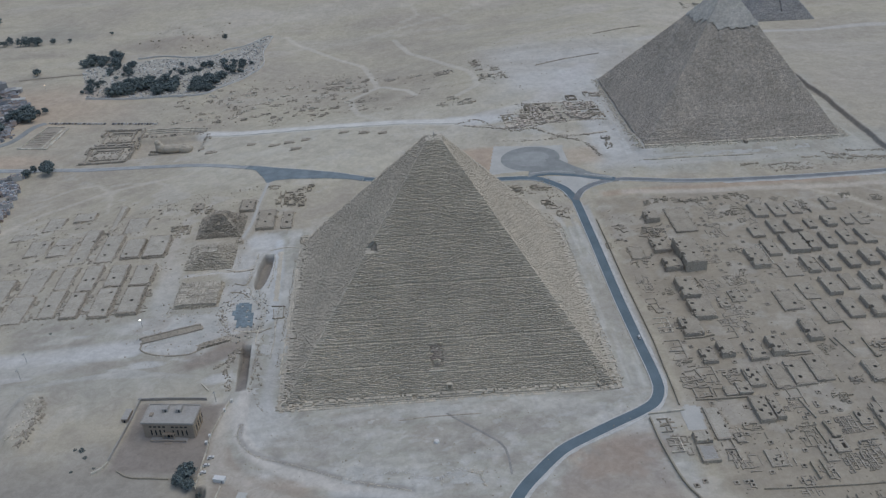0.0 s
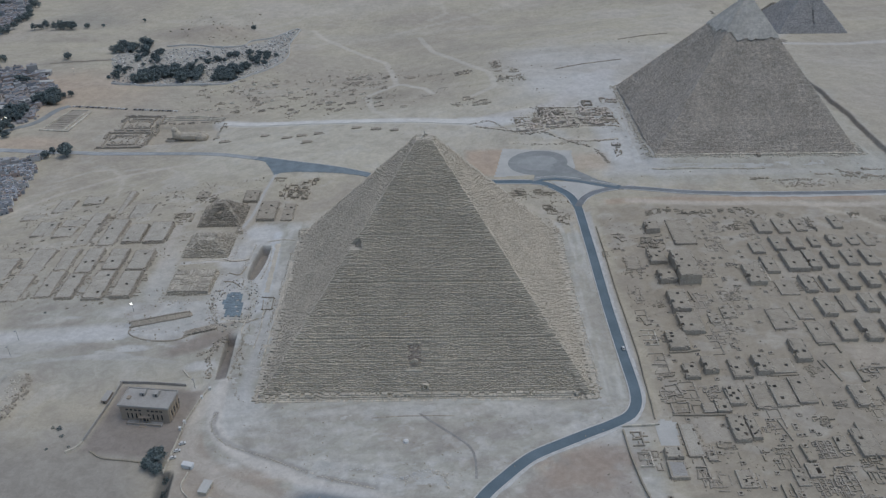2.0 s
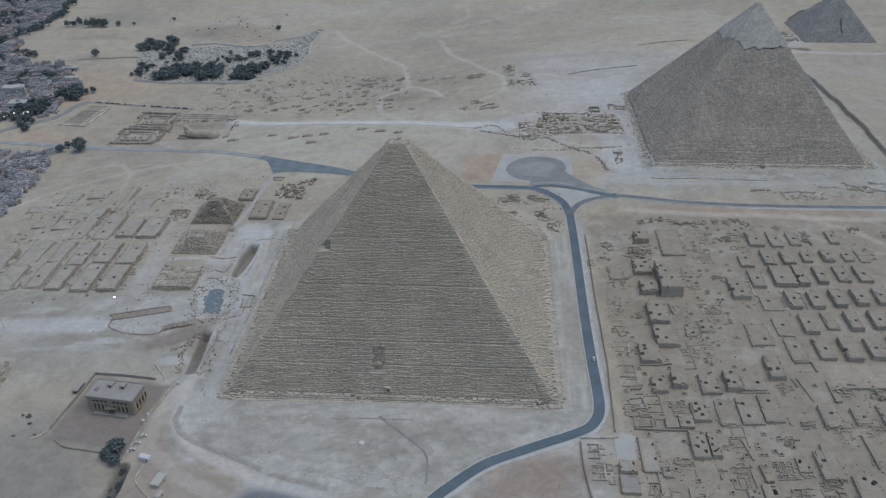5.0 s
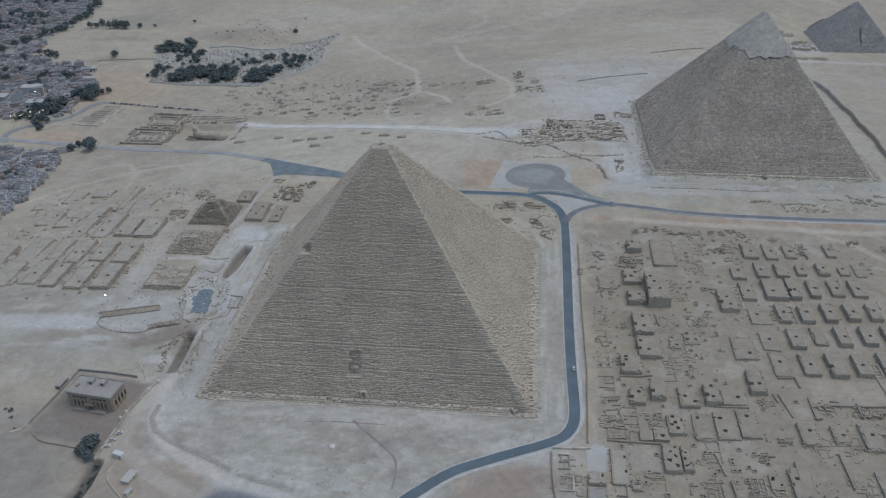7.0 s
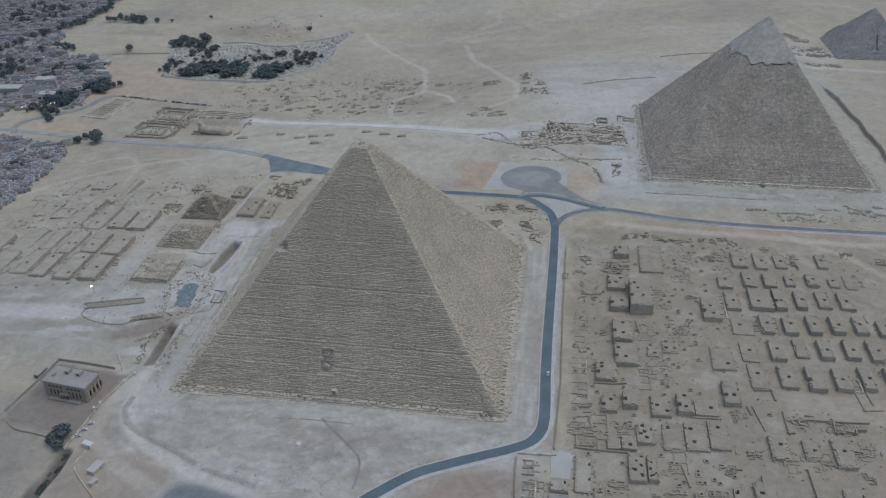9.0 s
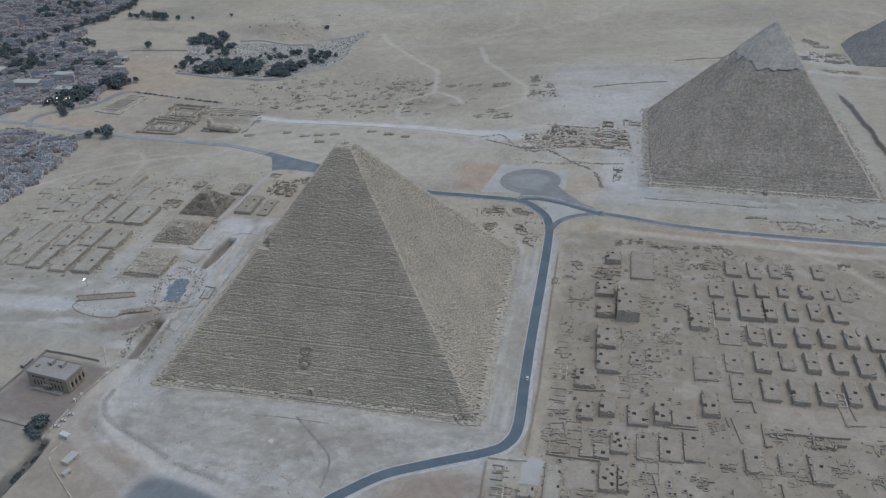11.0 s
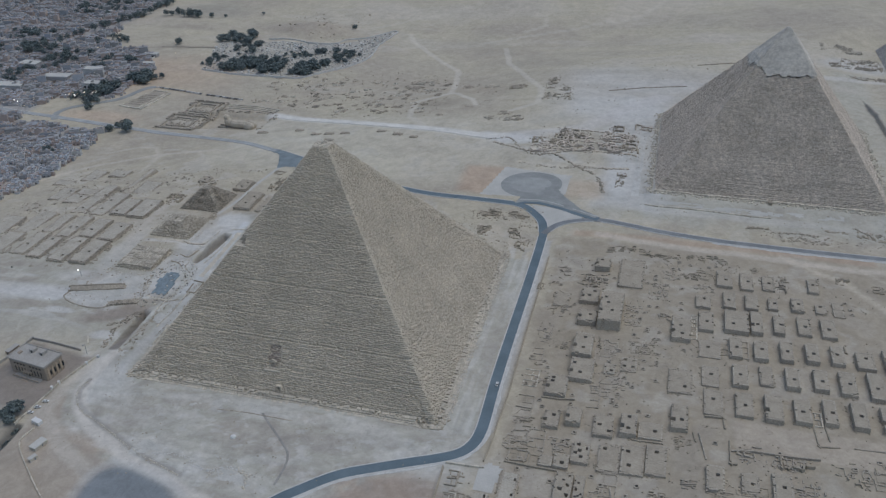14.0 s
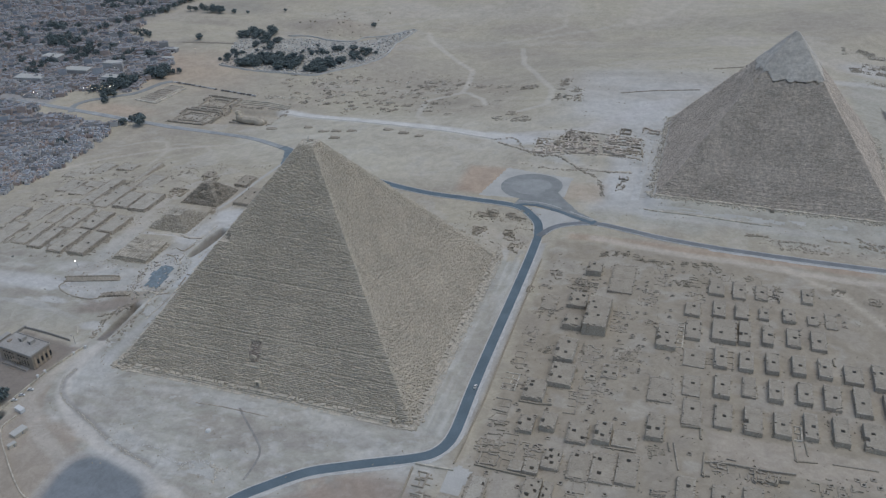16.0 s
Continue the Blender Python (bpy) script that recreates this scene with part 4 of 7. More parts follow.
def second_pyramid():
    H, half, top = 139.5, 108.0, 1.0
    x, y = 341.0, 353.0
    p = thing("second_pyramid", x, y, 8.5, "tall weathered pyramid keeping smooth casing at its tip", "pyramid")
    fine, coarse = course_levels(H, 0.46, 0.74, 13), course_levels(H, 0.9, 1.4, 13)
    rag = Lattice(71)

    def bare(side):
        def test(u, z):
            line = 102 + 4.5 * (rag(u / 5 + 30 * side, u * 0 + side, 3) - 0.5)
            if side == 0:
                line = line + 5 * smooth((-14 - u) / 8) - 1.5 * smooth((18 - np.abs(u - 4)) / 10) + 4 * smooth((u - 26) / 4)
            if side == 3:
                line = line + 6 * smooth((u - 4) / 10) + 5 * (rag(u / 3, u * 0 + 9, 2) - .5)
            if side in (1, 2):
                line = line + 6 * (rag(u / 9, u * 0 + 3, 2) - .5)
            return z < line
        return test

    for side in range(4):
        test = bare(side)
        def slump(u, z, side=side):
            return 1.1 * (rag(u / 5 + 50 * side, u * 0 + z / 5, 3) - 0.5) + 1.8 * (rag(u / 22 + 9 * side, u * 0 + z / 30 + 5, 2) - 0.5) + 0.7 * (rag(u / 20 + 17 * side, u * 0 + z * 1.3, 2) - 0.5)

        levels = coarse if side == 2 else fine
        v, q = face_blocks(half, top, H, levels, 2.4 if side == 2 else 1.25, 0.30, 0.16, 140 + side, keep=lambda u, z, t=test: t(u, z + 1.7), push=slump, shift=0.12, worn=0.0, depth=6.0, undercut=0.0)
        child("masonry", quad_mesh("masonry", turned(v, 90 * side), q, M_STONE_2), p, kind="stuff")
        v, q = face_blocks(half, top, H, levels, 2.6, 0.09, 0.02, 240 + side, keep=lambda u, z, t=test: ~t(u, z), proud=1.1, depth=3.2, shift=0.1, worn=0.0, undercut=-0.3)
        child("casing_cap", quad_mesh("casing_cap", turned(v, 90 * side), q, M_CASING), p, "smooth pale casing round the tip", "stuff")
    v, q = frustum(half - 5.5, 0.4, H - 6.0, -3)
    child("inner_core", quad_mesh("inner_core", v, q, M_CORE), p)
    rng = np.random.default_rng(18)
    rubble = []
    for k in range(2200):
        side, u = rng.integers(4), rng.uniform(-110, 110)
        s = rng.uniform(0.5, 1.7)
        d = abs(rng.normal(0, 3.0)) - (2.5 if side == 0 else 0.0)
        px, py = turned(np.array([[u, -109 - d, 0.0]]), 90 * side)[0, :2]
        rubble.append((px, py, gz(px + x, py + y) - 8.7, s, s * rng.uniform(.6, 1.2), s * rng.uniform(.5, .9), rng.uniform(0, 90)))
    box_part("fallen_rubble", rubble, M_PALE, p, "pale fallen blocks round the foot", 0.15, 4, kind="stuff")
    foot = [(u, -half + 1.8 + rng.uniform(-.2, .2), 2.2, rng.uniform(2.2, 2.7), 2.2, rng.uniform(1.2, 1.7), rng.uniform(-1, 1)) for u in np.arange(-106, 108, 2.4) if rng.random() < 0.93]
    v, q = boxes(foot, 0.1, 3)
    child("granite_foot_course", quad_mesh("granite_foot_course", v, q, M_PALE), p, "pale squared foot course", "stuff")
    part("entrance_block", bevel_box(3.2, 5, 3.6, 0.2, 1.4, 0, -110), M_CORE, p)
    return p


def third_pyramid():
    H, half = 60.0, 53.0
    p = thing("third_pyramid", 571, 740, 3.0, "smaller dark pyramid with a gash down its face", "pyramid")
    levels = course_levels(H, 1.0, 1.4, 23)

    def gash(u, z):
        return 3.0 * ((np.abs(u - 1.5) < 1.7) & (10 < z < 28))

    for side in range(4):
        v, q = face_blocks(half, 1.6, H, levels, 1.8, 0.35, 0.1, 340 + side, push=gash if side == 0 else None, depth=8.0, shift=0.3, worn=0.03)
        child("masonry", quad_mesh("masonry", turned(v, 90 * side), q, M_GRANITE), p, kind="stuff")
    v, q = frustum(half - 9.0, 0.4, H - 9.0, -4)
    child("inner_core", quad_mesh("inner_core", v, q, M_GRANITE), p)
    return p


def ruined_pyramid(x, y, half, top, height, label, seed, rugged=0.9, group="queens' pyramids", mat=None):
    z = gz(x, y) - 0.3
    p = thing("small_pyramid", x, y, z, label, "pyramid", group)
    levels = course_levels(height, 0.45, 0.75, seed)
    wave = Lattice(seed)
    for side in range(4):
        v, q = face_blocks(half, top, height, levels, 1.0, rugged * 0.65, 0.2, seed + side, depth=7.0)
        v[:, 2] -= 0.35 * height * smooth((wave(v[:, 0] / 8, v[:, 1] / 8, 2) - 0.55) * 4) * (v[:, 2] / height)
        child("masonry", quad_mesh("masonry", turned(v, 90 * side), q, mat or M_STONE_3), p, kind="stuff")
    n = int(2 * top / 1.5) + 2
    rng = np.random.default_rng(seed)
    g = height * 0.9 + min(2.6, 0.5 * height) * (wave(*np.meshgrid(np.arange(n) / 3, np.arange(n) / 3), 2) - 0.5) + rng.uniform(-.3, .3, (n, n))
    v, q = columns(g, 1.5, -1, 0.4, seed)
    v[:, :2] -= 0.75 * n
    child("rubble_top", quad_mesh("rubble_top", v, q, M_STUMP if mat else M_STONE_3), p, "crumbled rubble summit")
    return p


great_pyramid()
second_pyramid()
third_pyramid()
ruined_pyramid(-193, 144, 22, 4.5, 16.5, "small ruined pyramid of dark stepped masonry", 510)
ruined_pyramid(-194, 90, 22, 7.0, 10.0, "small ruined pyramid worn to a rough stump", 530, 1.3, mat=M_STUMP)
ruined_pyramid(-194.5, 30.5, 19.5, 15, 3.6, "low square remnant of a small sand-coloured pyramid", 550, 1.1, mat=M_STUMP)
ruined_pyramid(547, 800, 16, 2.0, 18, "small stepped pyramid beside the third pyramid", 590, 1.0, "queens' pyramids by the third pyramid")


# ---- flat-topped tombs ----
def tomb(x0, y0, x1, y1, h, shafts=(), label="flat-topped rectangular stone tomb filled with sand", group="tomb rows west of the great pyramid", rag=0.28, cell=1.25, seed=0, category="tomb", chapel=False, worn=0.70, fill=None):
    """A mastaba: block walls round a sandy top, with open burial shafts."""
    w, d = x1 - x0, y1 - y0
    nx, ny = max(3, round(w / cell)), max(3, round(d / cell))
    rng = np.random.default_rng(seed + 1000)
    wave = Lattice(seed + 3, 64)
    gx, gy = np.meshgrid(np.arange(nx), np.arange(ny), indexing="ij")
    top = h - 0.12 + (wave(gx / 5, gy / 5, 2) - 0.5) * 0.7
    rim = np.minimum(np.minimum(gx, nx - 1 - gx), np.minimum(gy, ny - 1 - gy))
    top[rim == 0] = h + rng.uniform(-rag, rag * 0.25, (rim == 0).sum())
    gone = (rim == 0) & (wave(gx / 2.5 + 7, gy / 2.5, 2) > worn)
    top[gone] -= rng.uniform(0.4, 1.6, gone.sum()) * min(1, h / 3)
    for sx, sy in shafts:
        i, j = int(np.clip(sx * nx, 1, nx - 2)), int(np.clip(sy * ny, 1, ny - 2))
        k, m = min(i + 1, nx - 2), min(j + 1, ny - 2)
        top[i, j] = top[i, m] = top[k, j] = top[k, m] = -4.6
    if chapel:
        j = int(ny * 0.3)
        top[0:2, j:j + 3] = 0.3
    cx, cy = (x0 + x1) / 2, (y0 + y1) / 2
    z = gz(cx, cy)
    t = thing("tomb", x0, y0, z, label, category, group)
    v, q = columns(top, cell, -5.0, 0.14, seed)
    OPENINGS.append((x0 + 0.4, y0 + 0.4, x1 - 0.4, y1 - 0.4))
    TOMB_AREAS.append((x0, y0, x1, y1))
    v[:, 0] *= w / (nx * cell)
    v[:, 1] *= d / (ny * cell)
    batter = np.clip((h - v[:, 2]) * 0.10, 0, 0.5)
    v[:, 0] += batter * np.sign(v[:, 0] - w / 2) * (np.minimum(v[:, 0], w - v[:, 0]) < 0.5)
    v[:, 1] += batter * np.sign(v[:, 1] - d / 2) * (np.minimum(v[:, 1], d - v[:, 1]) < 0.5)
    flat = np.ptp(v[np.array(q), 2], axis=1) < 1e-6
    inner = (np.abs(v[np.array(q), 0].mean(1) - w / 2) < w / 2 - 0.8) & (np.abs(v[np.array(q), 1].mean(1) - d / 2) < d / 2 - 0.8)
    child("body", quad_mesh("tomb_body", v, q, [M_TOMB, fill or M_FILL], flat & inner), t)
    # fallen blocks beside the walls
    blocks = []
    for _ in range(int((w + d) * 0.9)):
        side = rng.integers(4)
        u = rng.random()
        px, py = ((u * w, -rng.uniform(0.3, 1.6)), (w + rng.uniform(.3, 1.6), u * d), (u * w, d + rng.uniform(.3, 1.6)), (-rng.uniform(.3, 1.6), u * d))[side]
        s = 0.3 + 0.9 * rng.random() ** 2
        blocks.append((px, py, gz(px + x0, py + y0) - z - 0.15, s, s * 0.8, s * 0.7, rng.uniform(0, 90)))
    box_part("debris", blocks, M_WALL, t, jitter=0.1, seed=seed, kind="stuff")
    return t


TOMB_AREAS = []


def tomb_row(rows, label, group, rag=0.28, seed=0, worn=0.72):
    """Tombs of one row: x0, y0, x1, y1, height, then the shaft's place within it, none where that is 0."""
    r = np.random.default_rng(seed)
    for k, (x0, y0, x1, y1, h, u, w) in enumerate(rows):
        tomb(x0, y0, x1, y1, h, [(u, w)] if u else [], label if h > 1.9 else "low worn stone tomb half buried in sand", group, rag, seed=seed + 7 * k, chapel=h > 3.3 and r.random() < 0.35, worn=worn)


GRID_LABEL, GRID_GROUP = "flat-topped rectangular stone tomb filled with sand", "tomb rows west of the great pyramid"
ROW_F = [(291.3, 89.5, 303.2, 112.9, 3.0, .52, .42), (309.7, 89.6, 319.5, 114.5, 2.2, .5, .46), (326.7, 92.9, 336.0, 113.6, 1.8, .45, .51), (361.6, 97.1, 369.3, 118.1, 2.6, .43, .52)]
ROW_E = [(275.4, 55.0, 286.2, 70.8, 2.6, .47, .7), (295.9, 58.7, 304.9, 80.8, 3.2, .4, .43), (312.2, 60.6, 321.6, 80.2, 3.4, 0, 0), (329.4, 64.9, 336.5, 79.5, 2.6, .5, .5), (346.6, 66.5, 355.4, 83.2, 3.4, .44, .47), (364.1, 68.6, 372.0, 80.5, 1.6, .46, .75), (377.1, 67.4, 384.9, 87.6, 1.2, 0, 0)]
ROW_D = [(277.5, 24.9, 288.2, 48.6, 2.6, .46, .46), (296.3, 27.2, 313.2, 53.7, 4.0, .33, .29), (315.1, 29.2, 323.3, 55.8, 4.0, .46, .37), (331.5, 32.5, 339.0, 54.9, 3.4, .5, .49), (348.6, 35.7, 357.8, 57.2, 2.6, .46, .47), (365.3, 36.1, 375.5, 58.9, 3.0, .46, .44)]
ROW_C = [(278.2, -6.3, 293.1, 13.9, 1.2, .39, .59), (299.2, -3.2, 307.8, 19.5, 3.2, .53, .47), (316.0, -2.2, 325.3, 18.2, 3.6, .51, .5), (333.8, -0.1, 342.2, 21.6, 4.0, .5, .43), (351.1, 2.6, 359.8, 23.2, 4.0, .5, .4), (368.3, 4.4, 376.8, 24.8, 3.6, .4, .44), (384.7, 3.5, 396.3, 21.9, 3.2, .51, .6), (403.2, 1.1, 416.1, 27.4, 3.6, .39, .62)]
ROW_B = [(280.0, -38.7, 291.4, -16.8, 1.4, .48, .58), (300.4, -35.3, 310.4, -12.6, 3.6, .47, .49), (318.5, -29.5, 327.0, -8.7, 2.2, 0, 0), (335.2, -30.1, 344.4, -9.1, 4.2, .55, .41), (353.5, -27.9, 362.6, -6.6, 3.8, .46, .37), (370.1, -28.5, 380.3, -4.7, 3.6, .51, .44), (388.5, -29.5, 398.4, -1.9, 3.8, .49, .39), (407.0, -29.0, 418.0, -4.0, 3.6, .5, .5)]
ROW_A = [(281.5, -68.1, 293.6, -42.9, 1.2, .41, .6), (301.5, -66.0, 312.5, -42.5, 2.8, .5, .45), (320.0, -66.3, 330.8, -41.5, 4.0, 0, 0), (338.2, -63.6, 348.3, -41.3, 3.6, .49, .42), (356.2, -61.4, 364.2, -37.9, 3.6, .52, .43), (373.4, -61.4, 382.5, -37.3, 4.0, .52, .45), (391.3, -61.3, 403.8, -37.7, 4.0, .35, .55)]
rng = np.random.default_rng(77)
for k, row in enumerate((ROW_F, ROW_E, ROW_D, ROW_C, ROW_B, ROW_A)):
    tomb_row(row, GRID_LABEL, GRID_GROUP, seed=100 + 60 * k)

# larger and irregular tombs nearer the great pyramid: x0, y0, x1, y1, height, shafts
BIG_TOMBS = [
    (203.5, 14.5, 220.5, 54.5, 9.0, ((.2, .78), (.3, .58), (.55, .34))), (188.5, 17.7, 202.2, 33.1, 5.0, ((.6, .5),)), (193.5, 95.0, 205.5, 110.0, 5.0, ((.3, .7),)),
    (187.0, 46.0, 201.0, 66.0, 3.4, ((.4, .4), (.7, .7))), (189.5, -23.0, 203.2, 2.3, 5.0, ((.53, .75), (.51, .27))), (190.4, -49.6, 206.8, -26.2, 3.8, ((.12, .72), (.44, .31))),
    (176.8, -67.5, 191.0, -46.9, 3.4, ((.26, .61), (.2, .8))), (180.2, -99.2, 190.4, -84.3, 3.0, ((.56, .69),)), (194.5, -94.2, 204.3, -79.8, 4.6, ()),
    (229.8, -98.8, 239.9, -80.3, 4.5, ((.4, .8), (.41, .25))), (258.2, 8.5, 271.9, 35.0, 4.0, ((.42, .61), (.49, .22))), (261.0, -87.6, 271.6, -64.4, 3.6, ((.56, .36),)),
]
for k, (x0, y0, x1, y1, h, sh) in enumerate(BIG_TOMBS):
    tomb(x0, y0, x1, y1, h, sh, "massive flat-topped stone tomb with dark shafts" if h > 7 else "broad stone tomb with crumbling walls and shafts", "large tombs by the western road", 0.5, seed=200 + k, chapel=True)
LOW_TOMBS = [
    (214.0, 73.5, 233.5, 115.5, 1.3, ()), (212.9, -101.3, 225.6, -81.6, 2.4, ((.22, .49), (.7, .2))), (241.3, -98.2, 256.6, -83.0, 1.4, ((.59, .48),)), (247.4, -129.3, 259.8, -103.0, 1.6, ((.4, .73),)),
    (232.5, -131.0, 246.6, -105.6, 1.6, ((.24, .7), (.31, .29))), (218.6, -131.3, 231.8, -107.2, 1.2, ((.25, .8),)), (258.0, -50.2, 273.9, -24.7, 1.2, ((.63, .25),)), (202.2, -127.4, 213.1, -109.3, 2.6, ((.1, .41), (.3, .8), (.4, .5), (.55, .26), (.8, .7))),
    (192.4, -133.6, 201.6, -122.2, 2.8, ((.46, .29),)), (183.5, -133.6, 191.6, -124.9, 2.2, ()), (166.4, 40.2, 177.8, 60.5, 0.9, ()), (214.0, -38.0, 221.5, -27.0, 1.5, ((.6, .3),)),
    (225.0, -33.0, 236.0, -18.0, 1.3, ((.2, .3), (.2, .75), (.7, .3), (.7, .75))), (283.0, -135.5, 293.5, -115.0, 2.5, ((.5, .6),)), (303.0, -133.0, 313.0, -117.0, 1.8, ((.5, .4),)), (320.5, -138.5, 331.5, -113.5, 2.8, ((.5, .5),)),
]
for k, (x0, y0, x1, y1, h, sh) in enumerate(LOW_TOMBS):
    tomb(x0, y0, x1, y1, h, sh, "low stone tomb with broken walls and small shafts", "low tombs west of the great pyramid", 0.5, seed=300 + k, worn=0.66)
SHAFT_TOMBS = [(196.0, -160.5, 206.2, -137.5, 3.0, 11), (207.4, -159.0, 213.4, -138.5, 3.0, 6), (231.0, -192.0, 240.0, -181.0, 1.6, 3), (268.0, -179.0, 281.0, -155.0, 2.0, 1), (175.0, -176.0, 180.5, -167.0, 1.6, 2), (222.0, -198.0, 230.0, -184.0, 1.2, 5), (256.0, -172.0, 264.0, -160.0, 1.2, 5), (284.0, -196.0, 298.0, -176.0, 2.0, 3), (318.0, -176.0, 330.0, -156.0, 2.0, 2), (188.0, -198.0, 198.0, -184.0, 1.4, 4)]
for k, (x0, y0, x1, y1, h, n) in enumerate(SHAFT_TOMBS):
    sh = [(rng.uniform(.12, .85), rng.uniform(.1, .88)) for _ in range(n)]
    tomb(x0, y0, x1, y1, h, sh, "small stone platform pierced by many shafts", "low tombs west of the great pyramid", 0.3, cell=0.8 if n > 4 else 1.25, seed=350 + k)
tomb(149.0, -175.2, 159.2, -166.0, 4.2, [(.8, .7)], "pale restored square tomb chapel", "large tombs by the western road", 0.1, seed=391, fill=M_FILL_PALE)
tomb(148.2, -190.6, 159.4, -176.6, 2.4, [], "low pale enclosure beside the restored chapel", "large tombs by the western road", 0.1, seed=392, fill=M_ROOF)
tomb(163.5, -172.5, 174.0, -143.0, 1.5, [(.75, .35), (.75, .75)], "pale restored tomb court with open pits", "large tombs by the western road", 0.15, seed=393, fill=M_FILL_PALE)

# eastern rows: x0, y0, x1, y1, height
EAST = [(-256.0, 8.0, -239.5, 46.0, 3.8), (-256.0, 49.0, -239.0, 81.0, 3.2), (-278.4, 6.5, -262.4, 48.0, 2.8), (-278.0, 51.0, -262.4, 85.0, 2.4), (-300.6, 8.0, -286.7, 44.0, 2.4), (-300.0, 47.0, -285.5, 88.0, 2.0), (-318.8, 10.4, -305.3, 50.0, 1.7), (-320.0, 54.0, -307.5, 90.0, 1.5), (-348.5, 6.2, -329.5, 46.0, 1.5), (-349.0, 50.0, -330.5, 93.0, 1.5), (-380.0, 20.0, -358.0, 80.0, 1.0)]
EAST_UPPER = [(-255.7, 95.1, -236.2, 131.5, 3.6), (-276.1, 97.3, -259.0, 130.0, 3.6), (-298.1, 95.9, -282.0, 144.0, 2.6), (-322.8, 99.9, -309.0, 164.0, 2.2), (-350.1, 122.4, -330.1, 141.5, 2.0), (-350.9, 144.9, -329.0, 159.3, 1.6), (-374.6, 130.4, -355.2, 159.0, 2.2), (-403.6, 174.7, -381.8, 187.3, 1.4), (-378.3, 188.9, -360.7, 217.0, 2.0), (-351.0, 200.9, -330.1, 217.4, 3.0), (-305.5, 152.5, -299.0, 218.0, 1.4), (-288.0, 152.0, -268.0, 182.0, 1.4)]
for k, (x0, y0, x1, y1, h) in enumerate(EAST + EAST_UPPER):
    sh = [(rng.uniform(.25, .75), rng.uniform(.15, .85)) for _ in range(1 if y1 - y0 < 40 else 2)]
    tomb(x0, y0, x1, y1, 0.85 * h, sh if h > 1.6 else [], "long low stone tomb in the eastern rows" if y1 - y0 > 25 else "worn low tomb outlined by rubble walls", "tomb rows east of the great pyramid", 0.7, seed=400 + k, worn=0.58, fill=M_FILL_PALE)
for k, (x0, y0, x1, y1, h) in enumerate(((-230.0, 187.3, -219.0, 200.0, 2.2), (-181.0, 171.4, -166.8, 193.5, 2.8), (-161.0, 133.6, -144.3, 169.0, 3.0), (-138.5, 134.0, -128.0, 166.0, 1.6))):
    tomb(x0, y0, x1, y1, h, [(.4, .3), (.6, .7)], "sand-filled tomb outlined by low masonry", "tombs by the small pyramids", 0.5, seed=470 + k, worn=0.62)


for k, (x, y) in enumerate(((-196, 373), (-167, 356), (-149, 357), (-131, 358), (-86, 366), (-243, 366), (-41, 348), (-63, 356), (-139, 330))):
    tomb(x - 5 - k % 3, y - 2.5, x + 4 + k % 2, y + 3, 1.3 + 0.2 * (k % 3), [(.5, .5)] if k % 2 else [], "small lone stone tomb on the open sand", "lone tombs by the causeway", 0.5, seed=480 + k, worn=0.62)


# ---- ruined walls and shafts ----
def stone_line(points, size, spread, label, seed, mat=None, dense=1.1):
    """A broken ledge: stones of many sizes along a line."""
    r = np.random.default_rng(seed)
    x0, y0 = points[0]
    z0 = gz(x0, y0)
    t = thing("rock_ledge", x0, y0, z0, label, "rocks")
    path = spline(points, 0.8)
    items = []
    for (x, y) in path:
        for _ in range(int(r.poisson(dense))):
            px, py = x + r.normal() * spread, y + r.normal() * spread
            s = size * r.uniform(.3, 1.2)
            items.append((px - x0, py - y0, gz(px, py) - z0 - 0.3, s * r.uniform(.8, 2.2), s, s * .55 + .3, r.uniform(-20, 20) + math.degrees(math.atan2(points[-1][1] - y0, points[-1][0] - x0))))
    v, q = boxes(items, 0.14, seed)
    child("rubble", quad_mesh("ledge_rubble", v, q, mat or M_STONE_3), t, kind="stuff")
    return t


